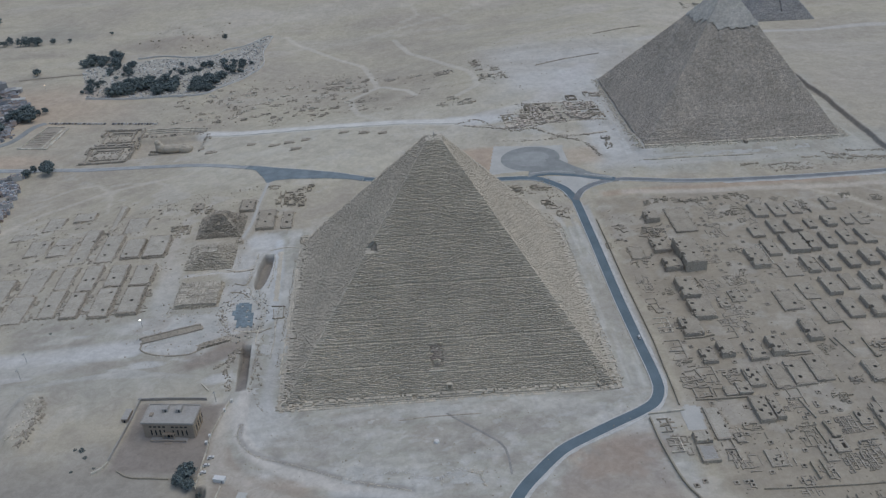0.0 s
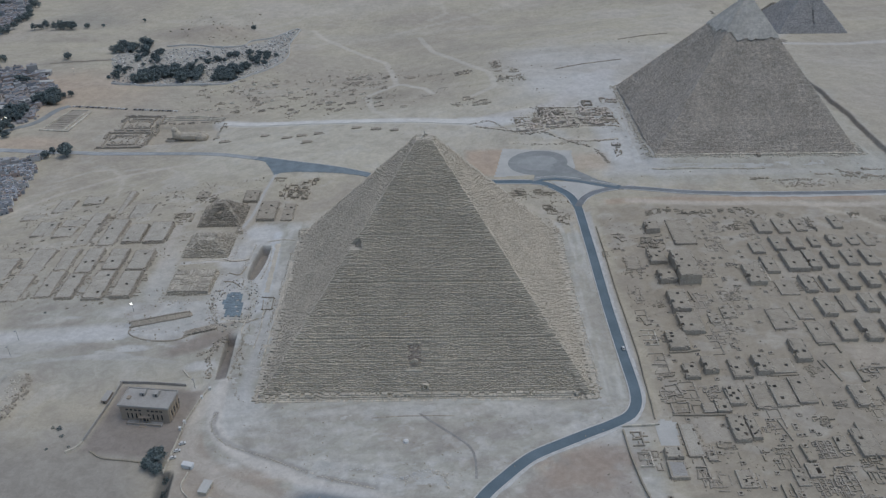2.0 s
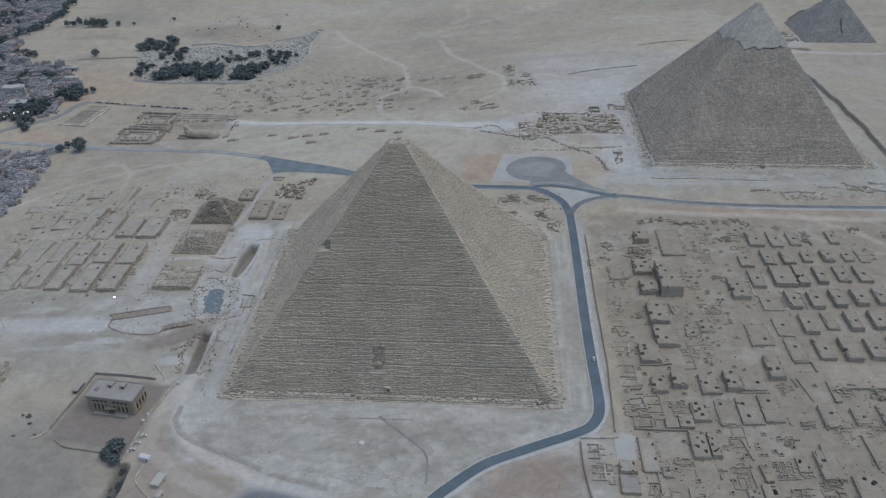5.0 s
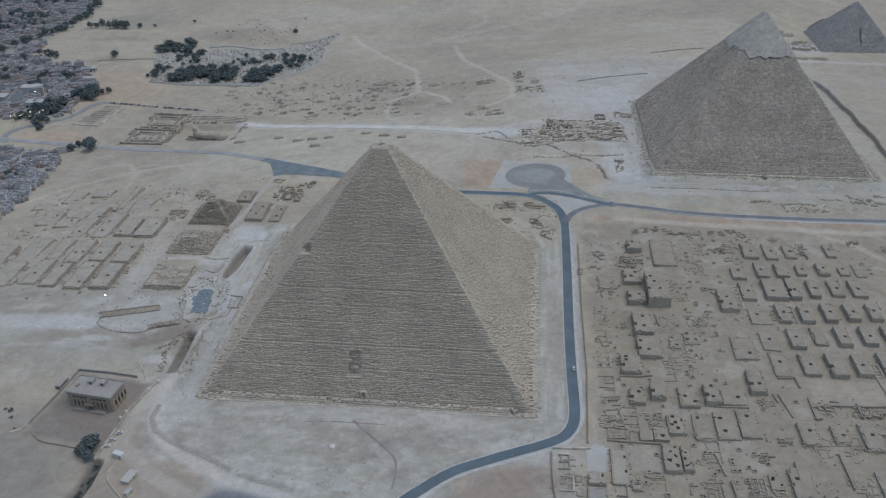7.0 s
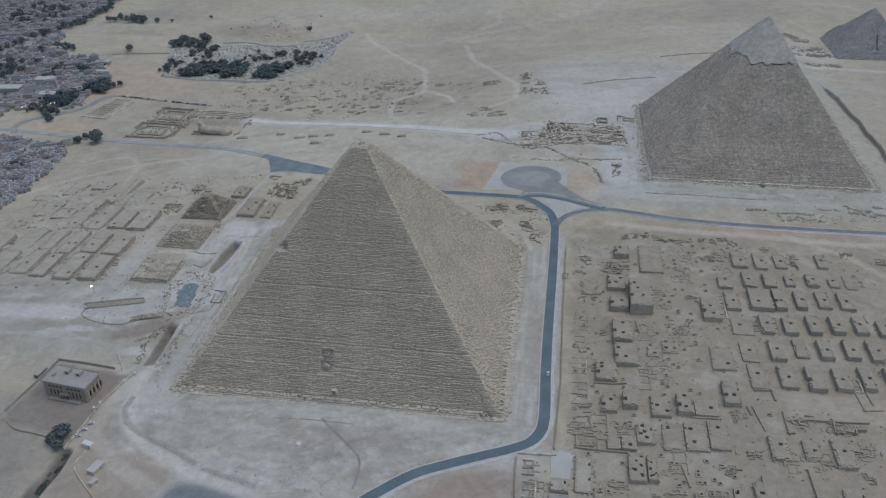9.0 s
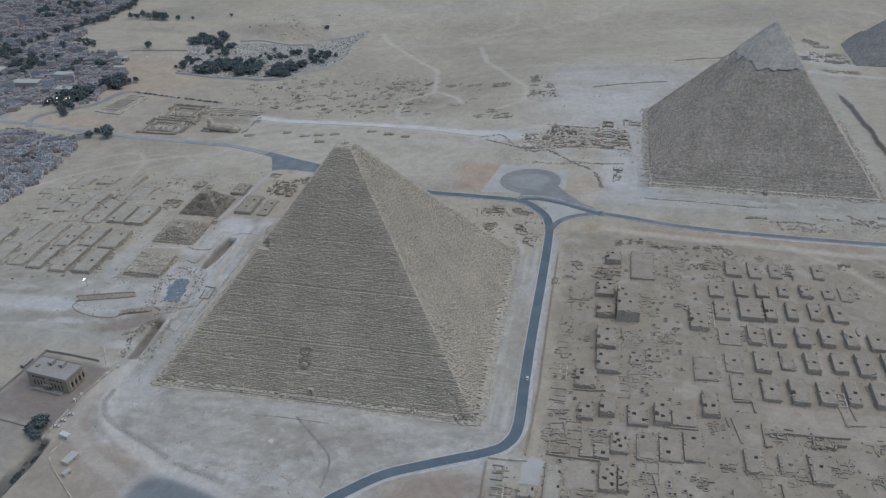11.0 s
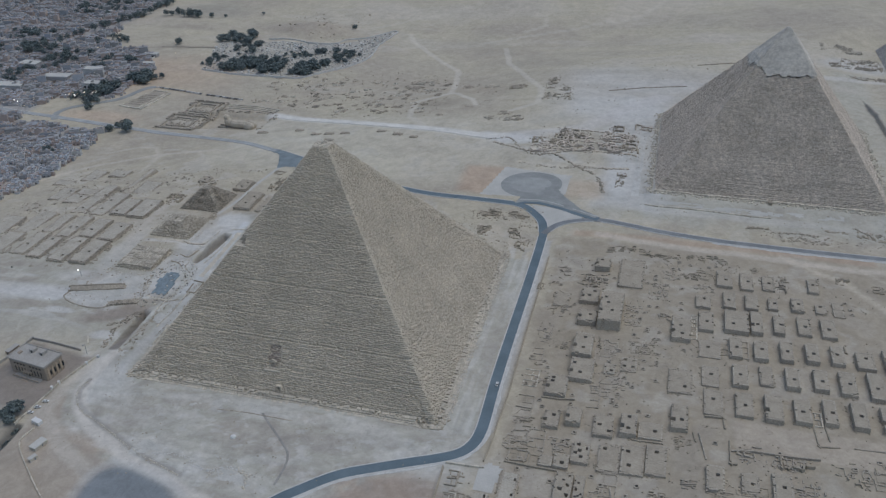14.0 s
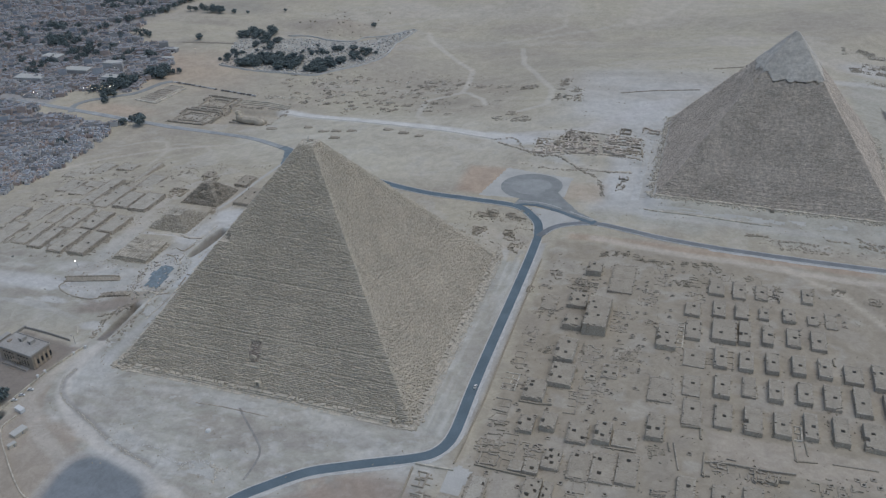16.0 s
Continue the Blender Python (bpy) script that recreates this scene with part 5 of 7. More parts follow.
def ruin(x0, y0, x1, y1, h=1.4, room=6.0, seed=0, label="roofless ruin of rubble walls and small rooms", group="small ruins west of the great pyramid", thick=0.8, mat=None, gaps=0.2):
    """Broken wall lengths of small rooms, some outlines whole and some nearly gone."""
    r = np.random.default_rng(seed)
    w, d = x1 - x0, y1 - y0
    z = gz((x0 + x1) / 2, (y0 + y1) / 2)
    t = thing("ruined_building", x0, y0, z, label, "ruin", group)
    items = []

    def wall(ax, ay, bx, by, high):
        n = max(1, int(math.hypot(bx - ax, by - ay) / 2.2))
        for k in range(n):
            if r.random() < gaps:
                continue
            f = (k + 0.5) / n
            px, py = ax + (bx - ax) * f, ay + (by - ay) * f
            tall = high * r.uniform(0.45, 1.1)
            items.append((px, py, gz(px + x0, py + y0) - z - 0.5, math.hypot(bx - ax, by - ay) / n * 1.04, thick * r.uniform(.8, 1.2), tall + 0.5, math.degrees(math.atan2(by - ay, bx - ax)) + r.uniform(-2, 2)))

    for _ in range(max(2, int(w * d / (room * room * 1.5)))):
        rw, rd = room * r.uniform(.5, 1.5), room * r.uniform(.5, 1.5)
        cx, cy = r.uniform(0, max(w - rw, 0.1)), r.uniform(0, max(d - rd, 0.1))
        high = h * r.uniform(0.5, 1.15)
        corners = [(cx, cy), (cx + rw, cy), (cx + rw, cy + rd), (cx, cy + rd)]
        for k in range(4):
            if r.random() < 0.72:
                wall(*corners[k], *corners[(k + 1) % 4], high)
    for _ in range(int(w * d / 24)):
        s = r.uniform(0.3, 0.9) * min(1.6, 0.6 + 0.4 * h)
        px, py = r.uniform(0, w), r.uniform(0, d)
        items.append((px, py, gz(px + x0, py + y0) - z - 0.2, s * 1.3, s, s * .8 + .2, r.uniform(0, 90)))
    v, q = boxes(items, 0.10, seed)
    child("rubble", quad_mesh("rubble", v, q, mat or M_WALL), t, kind="stuff")
    return t


for k, (x0, y0, x1, y1, h) in enumerate(EAST + EAST_UPPER[:7]):
    if k < 8 or k in (11, 12, 13, 14):
        stone_line([(x1 + 0.8, y0 + 1), (x1 + 1.0, (y0 + y1) / 2), (x1 + 0.8, y1 - 1)], 0.9, 0.55, "dark line of fallen stones along a tomb", 1500 + k, M_STONE_3, 1.3)
    if k % 2:
        continue
    ruin(x1 + 1.6, y0 + 2, x1 + 4.6, y1 - 2, 1.0, 3.5, 1400 + k, "low rubble walls between the eastern tombs", "rubble in the eastern rows", 0.7, M_TOMB, 0.2)
RUINS_ROADSIDE = [
    (160, 28, 172, 46, 1.0), (173, 24, 182, 48, 1.4), (160, -10, 172, 16, 0.7), (161, -104, 175, -86, 1.2), (158, -124, 178, -108, 1.0),
    (180, -122, 200, -106, 1.3), (163, -134, 186, -126, 0.9), (222, 22, 236, 60, 0.8), (182, 74, 206, 90, 1.6),
    (228, -18, 250, 8, 0.7), (206, -24, 226, 2, 0.7), (208, -64, 230, -34, 0.8), (130, -160, 146, -148, 1.2),
]
RUINS_MIDDLE = [
    (131, -184, 147, -164, 1.1), (170, -176, 184, -162, 1.6), (184, -178, 197, -160, 1.4), (166, -200, 186, -184, 1.0), (188, -200, 206, -182, 1.2),
    (206, -184, 226, -164, 1.2), (214, -216, 224, -198, 1.6), (242, -200, 262, -182, 1.6), (262, -200, 284, -186, 1.2), (246, -178, 264, -166, 1.2),
    (190, -222, 210, -206, 1.2), (285, -150, 320, -120, 1.0), (300, -108, 345, -92, 1.5), (324, -130, 352, -112, 1.4), (355, -112, 392, -92, 1.5),
]
RUINS_OUTER = [
    (352, -140, 380, -122, 1.2), (274, 74, 290, 92, 1.0), (274, 98, 296, 116, 1.0), (239, 60, 256, 84, 0.8), (247, 92, 262, 122, 1.0),
    (150, 62, 160, 72, 1.0), (163, 88, 176, 100, 1.2), (335, 94, 345, 114, 2.2), (218, -240, 250, -222, 1.6), (252, -224, 280, -206, 1.2),
    (300, -180, 316, -160, 0.9), (184, 68, 206, 92, 2.0), (206, 56, 214, 70, 1.6),
]
RUINS_WEST = RUINS_ROADSIDE + RUINS_MIDDLE + RUINS_OUTER
for k, (x0, y0, x1, y1, h) in enumerate(RUINS_WEST):
    ruin(x0, y0, x1, y1, 0.85 * h, 4.5 if k % 3 else 6.5, 600 + k, gaps=0.25, mat=M_TOMB if k % 3 else None)
for k in range(11):
    x = 198 + 9.5 * k
    ruin(x, 126 + 3 * math.sin(k), x + rng.uniform(8, 12), 137 + 3 * math.sin(k), 1.4, 4.0, 660 + k, "low jumble of rubble walls along the road", gaps=0.3)
for k in range(8):
    x = 296 + 22 * k
    ruin(x, 112 + 5 * math.sin(k * 2), x + rng.uniform(8, 14), 124 + 5 * math.sin(k * 2), 1.0, 4.0, 690 + k, "low jumble of rubble walls along the road", gaps=0.38)
RUINS_NEAR = [(-150, 176, -118, 212, 2.0), (-128, 206, -112, 222, 1.8), (72, 170, 96, 196, 1.4), (98, 172, 124, 192, 1.2), (108, 140, 126, 160, 1.6), (70, 140, 94, 160, 1.2), (118, 118, 132, 136, 1.4), (-176, 100, -164, 122, 1.0), (-244, 128, -222, 156, 1.6), (-230, 176, -208, 196, 1.6), (-160, 218, -146, 228, 1.0)]
for k, (x0, y0, x1, y1, h) in enumerate(RUINS_NEAR):
    ruin(x0, y0, x1, y1, h, 6.0, 720 + k, "roofless ruin of rubble walls near the pyramid", "ruins round the great pyramid", gaps=0.26)
RUINS_K2 = [(96, 318, 128, 352, 2.4), (126, 322, 168, 372, 3.2), (168, 328, 212, 384, 2.8), (196, 250, 204, 300, 2.0), (205, 404, 224, 424, 2.6), (176, 395, 200, 410, 2.0), (480, 205, 560, 220, 1.6)]
for k, (x0, y0, x1, y1, h) in enumerate(RUINS_K2):
    ruin(x0, y0, x1, y1, h, 9.0, 750 + k, "ruined temple court of huge weathered blocks" if h > 2.2 else "long broken wall of field stones", "ruins by the second pyramid", 1.7 if h > 2.2 else 1.0, M_STONE_2 if h > 2.2 else M_TOMB, 0.08)
for k, (x0, y0, x1, y1, h, room) in enumerate(((172, 332, 214, 352, 1.8, 9), (174, 352, 212, 378, 2.2, 10), (108, 338, 150, 356, 2.8, 7), (120, 358, 158, 384, 2.6, 7), (92, 342, 110, 356, 1.6, 6))):
    ruin(x0, y0, x1, y1, h, room, 770 + k, "ruined temple court of huge weathered blocks", "ruins by the second pyramid", 1.5, M_STONE_3 if k % 2 else M_WALL, 0.06)
# worn rubble lines between the road and the second pyramid
for k, (pts, size, spread) in enumerate((([(318, 197.5), (328, 199), (340, 198)], 1.2, 1.2), ([(346, 194), (360, 196), (378, 195)], 1.0, 1.0), ([(348, 181), (366, 183), (385, 182)], 0.9, 1.6), ([(350, 186), (362, 188), (372, 187)], 0.8, 1.4), ([(412, 206), (422, 202), (436, 199)], 1.2, 1.8), ([(411, 216), (424, 209), (434, 209)], 1.1, 1.5), ([(436, 205), (450, 200), (470, 198)], 1.2, 1.6), ([(440, 217), (455, 216), (476, 214)], 1.0, 1.2), ([(386, 206), (395, 207), (404, 206)], 0.8, 1.0))):
    stone_line(pts, size, spread, "worn line of rubble before the second pyramid", 1300 + k, M_STONE_3 if k % 2 else M_WALL, 1.6)
# quarry tombs in the open ground to the south
field = np.random.default_rng(91)
n = 0
while n < 96:
    x, y = field.uniform(-335, -60), field.uniform(442, 600)
    if y < 447 - 0.215 * (x + 257) + 14:
        continue
    w, d = field.uniform(7, 18), field.uniform(5, 11)
    ruin(x, y, x + w, y + d, field.uniform(0.8, 1.8), 5.0, 800 + n, "small rock tomb with broken walls in the sand", "rock tombs in the southern field", 0.9, (M_TOMB, M_STONE_3, M_PALE)[n % 3], 0.12)
    n += 1
FAR_RUINS = [(24, 414, 74, 432, 2.4), (34, 434, 60, 446, 2.0), (84, 486, 124, 516, 3.2), (78, 530, 96, 590, 2.4), (98, 520, 120, 544, 2.6), (-40, 570, -16, 590, 1.8), (-8, 560, 24, 580, 2.2), (26, 540, 56, 566, 2.6), (-120, 590, -84, 620, 2.4), (-116, 560, -100, 584, 2.0), (-90, 556, -60, 576, 2.0), (-60, 480, -40, 492, 1.2), (10, 490, 24, 500, 1.2), (-16, 470, 6, 480, 1.2), (-40, 430, -24, 440, 1.2), (445, 690, 520, 712, 2.6), (460, 712, 515, 738, 2.6), (460, 640, 520, 660, 1.6), (440, 760, 500, 790, 2.4)]
for k, (x0, y0, x1, y1, h) in enumerate(FAR_RUINS):
    ruin(x0, y0, x1, y1, 0.6 * h, 7.5, 900 + k, "isolated sand-blown ruin with low broken walls", "ruins in the desert", 1.2, M_TOMB if k % 2 else M_STUMP, 0.22)


def open_cell(x, y):
    """The middle of the ground cell at a place, which is opened there; with its height."""
    cx, cy = -520 + 3 * (math.floor((x + 520) / 3) + 0.5), -260 + 3 * (math.floor((y + 260) / 3) + 0.5)
    OPENINGS.append((cx - 1.6, cy - 1.6, cx + 1.6, cy + 1.6))
    return cx, cy, gz(cx, cy)


def shaft_ring(name="burial_shaft"):
    r = np.random.default_rng(4)
    g = np.full((4, 4), 0.40) + r.uniform(-.2, .25, (4, 4))
    g[1:3, 1:3] = -5.0
    v, q = columns(g, 0.85, -5.5, 0.12, 3)
    v[:, :2] -= 1.7
    t = thing(name, *open_cell(232, -20), "open square burial shaft with a low stone rim", "shaft", "burial shafts")
    child("rim", quad_mesh("shaft_rim", v, q, M_TOMB), t)
    return t


SHAFTS_NORTH = [(238, 83), (244, 82), (246, 71), (246, 62), (246, 49), (241, 51), (260, 121), (261, 111), (261, 94), (263, 81), (263, 60), (264, 49), (284, 120), (290, 123), (271, 119), (227, 48), (230, 40), (230, 30), (232, 24), (232, 11), (230, -1), (240, -2), (241, -10), (248, 8), (241, 16), (268, 0), (249, -10), (250, -21), (250, -41), (241, -28), (224, -58), (223, -63), (235, -50), (224, -71), (175, -73), (177, -80), (164, 8), (194, -73), (287, -94), (221, -79)]
SHAFTS_SOUTH = [(388, 88), (389, 80), (389, 73), (369, -96), (375, -96), (383, -88), (388, -91), (393, -84), (395, -90), (367, -104), (374, -102), (382, -98), (237, -147), (240, -156), (223, -142), (184, -168), (167, -185), (171, -188), (185, -201), (215, -179), (213, -187), (171, -197), (168, -209), (172, -208), (139, -207), (145, -205), (219, -203), (223, -206), (243, -167), (246, -173), (252, -165), (250, -158), (251, -172), (257, -150), (226, -160)]
first = shaft_ring()


def clear_of_tombs(x, y, margin=2.4):
    return all(x < x0 - margin or x > x1 + margin or y < y0 - margin or y > y1 + margin for x0, y0, x1, y1 in TOMB_AREAS)


spots = SHAFTS_NORTH + SHAFTS_SOUTH + [(rng.uniform(162, 256), rng.uniform(-215, 100)) for _ in range(110)] + [(rng.uniform(-400, -235), rng.uniform(0, 220)) for _ in range(60)]
taken = set()
for x, y in spots:
    cx, cy = -520 + 3 * (math.floor((x + 520) / 3) + 0.5), -260 + 3 * (math.floor((y + 260) / 3) + 0.5)
    if clear_of_tombs(cx, cy) and (cx, cy) not in taken:
        taken.add((cx, cy))
        copy_thing(first, pose(*open_cell(x, y), 0, 0, rng.uniform(-4, 4)))


build_ground()


# ---- walls, causeway, stones ----
def long_wall(points, height, thick, label, mat=None, name="boundary_wall", ragged=0.15, seed=0, straight=False, loose=False):
    path = spline(points, 2.5)
    if straight:
        path = np.concatenate([np.linspace(a, b, max(2, int(math.dist(a, b) / 2.5)), endpoint=False) for a, b in zip(np.array(points, float), np.array(points[1:], float))])
    t = np.gradient(path, axis=0)
    ang = np.degrees(np.arctan2(t[:, 1], t[:, 0]))
    r = np.random.default_rng(seed)
    p = thing(name, *points[0], gz(*points[0]), label, "wall")
    z0 = gz(*points[0])
    items = []
    for (x, y), a, d in zip(path[:-1], ang, np.linalg.norm(np.diff(path, axis=0), axis=1)):
        items.append((x - points[0][0], y - points[0][1], gz(x, y) - 0.6 - z0, d * 1.06, thick, height + 0.6 + (rough(x / 9 + seed, y / 9, 3) - 0.5) * 2.4 * ragged * height, a))
    if loose:
        for k, item in enumerate(items):
            box_part("stone_block", [item], mat or M_WALL, p, jitter=0.06, seed=seed + k)
    else:
        box_part("wall_run", items, mat or M_WALL, p, jitter=0.03, seed=seed)
    return p


long_wall([(152.2, 112), (152.3, 72), (152, 28), (152.2, -10), (152.5, -47), (152.6, -73), (151.6, -97.5), (151, -121), (150, -139)], 1.6, 0.8, "long field-stone wall along the western road")
long_wall([(129, -144.5), (141, -144), (153, -143)], 1.4, 0.8, "pale low wall beside the bend of the road", M_PALE)
long_wall([(127, -150), (128, -175), (131, -200), (137, -217), (150, -240)], 1.8, 0.9, "rough stone wall at the edge of the tombs", seed=2)
long_wall([(178, -214), (215, -216), (260, -218), (310, -216)], 1.2, 0.8, "rough stone wall at the edge of the tombs", seed=3)
WALL_LINES = [
    (1.0, [(168.1, 91.6), (170.6, 85.8), (178.9, 87.3)]), (1.0, [(161.3, -26.2), (165.8, -25.8)]), (1.0, [(163.8, -26.3), (165.9, -35.1), (174.8, -34.3)]),
    (1.0, [(161.6, -82.1), (175.4, -83.0)]), (1.4, [(176.6, -69.5), (187.5, -69.8), (202.1, -68.0)]), (1.0, [(207.6, 2.8), (209.2, -9.2), (212.0, -9.3)]),
    (1.0, [(164.1, -115.4), (173.8, -114.2), (171.6, -104.1), (162.9, -105.6), (164.1, -115.4)]), (1.0, [(163.1, -122.6), (178.7, -119.0)]),
    (1.4, [(163.7, -134.5), (176.3, -135.2), (201.1, -135.6)]), (1.0, [(164, -122.5), (164, -132.5), (175, -131.5), (175.5, -123), (164, -122.5)]),
]
WALL_LINES_OUTER = [
    (1.4, [(283.3, -70.1), (293.7, -69.6), (294.5, -78.7), (298.0, -78.8)]), (1.4, [(297.2, -90.8), (297.2, -110.3), (304.9, -109.5)]), (1.0, [(278.8, -87.7), (283.8, -113.0)]),
    (1.0, [(275.4, -88.5), (276.6, -94.3), (280.0, -94.5)]), (1.0, [(239.0, -100.0), (256.6, -100.5), (258.2, -101.9)]), (1.6, [(299.0, -98.5), (311.6, -96.7), (332.6, -96.1), (353.9, -93.5)]),
    (0.8, [(349.4, -65.2), (350.7, -81.5), (358.8, -80.5), (366.8, -79.1)]), (0.8, [(356.4, -63.5), (358.2, -79.2)]), (0.8, [(372.6, -78.3), (400.8, -76.5)]),
    (2.0, [(326.5, -99.7), (326.5, -106.9), (331.5, -105.8), (332.5, -98.4)]), (2.4, [(334.4, -105.5), (338.6, -106.4), (339.6, -103.3), (349.7, -101.2)]),
]
WALL_LINES_NEAR = [
    (1.2, [(228.5, -144), (232.5, -165)]), (1.0, [(228, -170), (229.5, -194.5), (234, -194.5)]), (2.0, [(234, -167), (235, -179), (243, -179)]), (2.0, [(274, -151), (273.5, -182)]),
    (1.6, [(212, -198), (212.5, -214)]), (1.6, [(218, -197), (218.5, -214)]), (1.5, [(302, -143), (303, -174)]), (1.2, [(379.0, 27.9), (379.5, 22.2), (383.6, 23.8)]),
]
for k, (high, points) in enumerate(WALL_LINES + WALL_LINES_OUTER + WALL_LINES_NEAR):
    long_wall(points, high, 0.9, "low broken wall of rough stone among the western tombs", M_WALL if k % 3 else M_TOMB, ragged=0.3, seed=20 + k, straight=True)
long_wall([(228, 223), (242, 221.5), (290, 221), (342, 221)], 0.9, 1.2, "low wall before the second pyramid", M_PALE, seed=7)
long_wall([(-453, 592), (-397, 583), (-351, 582), (-297, 583), (-274, 603), (-241, 646), (-221, 695), (-224, 739), (-228, 775), (-222, 852)], 2.6, 0.9, "pale curving wall round the tree-filled graveyard", M_KERB, seed=8)
long_wall([(-223, 854), (-234, 857), (-260, 811), (-292, 788), (-303, 763), (-340, 756), (-383, 764), (-423, 762)], 2.2, 0.8, "pale curving wall round the tree-filled graveyard", M_KERB, seed=9)
long_wall([(-575, 682), (-530, 690), (-483, 697)], 1.0, 1.6, "low earth bank beside the graveyard", M_TOMB, seed=10)
v, q = ribbon(spline([(-6, -128), (4, -138), (18, -150.5), (28, -161), (31, -172), (31, -188)]), (-0.75, 0.75), 0.1, 0.3)
tagged(new("old_path", quad_mesh("old_path", v, q, material("trodden_grey_path", (0.275, 0.268, 0.25), 0.95, 0.3, 0.9, 0.25, 7.0, 0.3))), "worn old path crossing the chalky apron", "path", kind="structure")
long_wall([(274, 659), (310, 672), (351, 681)], 0.9, 1.2, "long dark bank in the far desert", M_STONE_3, seed=12)
long_wall([(166, 530), (210, 551), (261, 567)], 0.8, 1.0, "long dark bank in the far desert", M_STONE_3, seed=13)
long_wall([(-212, -96), (-188, -97.5), (-165, -100.5)], 2.2, 0.5, "plastered yard wall of the rest house", M_ROOF, "yard_wall", 0.0)
long_wall([(-212, -96), (-215, -125), (-219, -155)], 2.2, 0.5, "plastered yard wall of the rest house", M_ROOF, "yard_wall", 0.0)
long_wall([(-219, -155), (-222, -160), (-228, -164)], 1.6, 0.8, "broken pale end of the yard wall", M_PALE, "yard_wall", 0.1)
long_wall([(-151, -106), (-153.2, -114), (-158, -137), (-158, -145), (-160.3, -182)], 1.6, 0.6, "low pale yard wall with white posts", M_PALE, "yard_wall", 0.05)
long_wall([(-210, -163), (-202, -168), (-188, -170), (-176, -172)], 1.0, 0.8, "low dark curved rubble wall below the yard", M_WALL, "yard_wall", 0.2)
long_wall([(-132, 8), (-123.5, 7), (-123, -8.5), (-130, -9.2), (-132, 8)], 0.9, 0.5, "small square pen of rubble walls", M_WALL, "stone_pen", 0.2, straight=True)
long_wall([(-116.2, 60), (-116.4, 20), (-117, -7), (-118.2, -36), (-119, -80)], 0.6, 0.8, "pale broken kerb of old masonry at the pyramid's foot", M_PALE, "stone_kerb", 0.3)
long_wall([(-129, -10), (-127, -35), (-128, -60)], 0.6, 0.6, "pale broken kerb of old masonry at the pyramid's foot", M_PALE, "stone_kerb", 0.3, 3)


def processional_way():
    path = spline([(62, 366), (30, 369), (-67, 386), (-164, 412), (-262, 438)])
    v, q = ribbon(path, np.linspace(-6, 6, 5), 0.45, 1.2)
    v[:, :2] += (np.stack([rough(v[:, 0] / 6, v[:, 1] / 6, 3), rough(v[:, 0] / 6 + 40, v[:, 1] / 6, 3)], -1) - 0.5) * 3.0
    return tagged(new("causeway", quad_mesh("causeway", v, q, material("pale_causeway_rock", (0.61, 0.59, 0.54), 0.95, 0.12, 1.5, 0.14, 16.0, 0.3))), "raised pale rock causeway running to the valley", "causeway", kind="structure")


processional_way()


def basalt_floor():
    p = thing("basalt_pavement", -155, 0, gz(-155, 0), "broken blue-grey basalt temple floor", "pavement")
    r = np.random.default_rng(31)
    mesh = None
    outline = in_shape([(-8.0, 1), (-7.5, 8), (-5, 17), (5.7, 14), (6.5, 4), (10, -11), (8.7, -18), (3, -17), (-3, -19), (-4.5, -8)])
    for i in range(12):
        for j in range(19):
            x, y = (i - 5.5) * 2.1 - 0.12 * (j - 8), (j - 9) * 2.1
            if not outline(np.array([x]), np.array([y]))[0] or r.random() < 0.02:
                continue
            if mesh is None:
                v, q = boxes([(0, 0, -1.0, 2.06, 2.06, 1.45, 0)], 0.01, 3)
                mesh = quad_mesh("paving_stone", v, q, M_BASALT)
            ob = child("paving_stone", mesh, p)
            ob.matrix_local = pose(x + r.uniform(-.03, .03), y + r.uniform(-.03, .03), gz(-155 + x, y) - gz(-155, 0) + r.uniform(-.05, .06), 0, 0, r.uniform(-1, 1))
    loose = []
    chips = []
    for k in range(330):
        a, d = r.uniform(0, 6.28), r.uniform(0.85, 1.6)
        x, y = math.cos(a) * 13 * d, math.sin(a) * 24 * d
        s = r.uniform(0.4, 1.1)
        (loose if k % 3 == 0 else chips).append((x, y, gz(-155 + x, y) - gz(-155, 0) - .2, s, s * .8, s * .8, r.uniform(0, 90)))
    box_part("loose_basalt_blocks", loose, material("dark_basalt_block", (0.19, 0.19, 0.18), 0.9, 0.2, 0.8, 0.15, 6.0, 0.3, island=0.2), p, "dark blocks scattered round the floor", 0.12, 3, kind="stuff")
    box_part("limestone_chips", chips, M_PALE, p, "pale limestone blocks scattered round the floor", 0.12, 4, kind="stuff")


basalt_floor()


def scattered_stones():
    r = np.random.default_rng(52)
    items = []
    for (x0, y0, x1, y1, n, s0, s1) in ((158, -230, 430, 130, 4000, .25, 1.0), (-400, -5, -165, 230, 2800, .25, 1.0), (-150, -205, 135, -122, 700, .15, .7), (-240, -60, -150, 30, 600, .2, .9), (60, 120, 135, 200, 500, .3, 1.2), (90, 300, 225, 400, 450, .4, 1.2), (-440, 780, -300, 960, 160, .8, 2.4), (-340, 430, -40, 640, 1500, .4, 1.5), (180, 190, 480, 235, 220, .3, 1.0), (-60, 440, 300, 720, 350, .4, 1.2)):
        for _ in range(n):
            x, y = r.uniform(x0, x1), r.uniform(y0, y1)
            if patch(x / 18, y / 18, 3) < 0.46:
                continue
            s = s0 + (s1 - s0) * r.random() ** 3
            items.append((x, y, gz_fast(x, y) - 0.1, s * r.uniform(.8, 1.6), s, s * r.uniform(.5, 1), r.uniform(0, 180)))
    v, q = boxes(items, 0.15, 7)
    tagged(new("scattered_stones", quad_mesh("scattered_stones", v, q, M_WALL)), "loose stones and rubble strewn over the sand", "stones", kind="stuff")


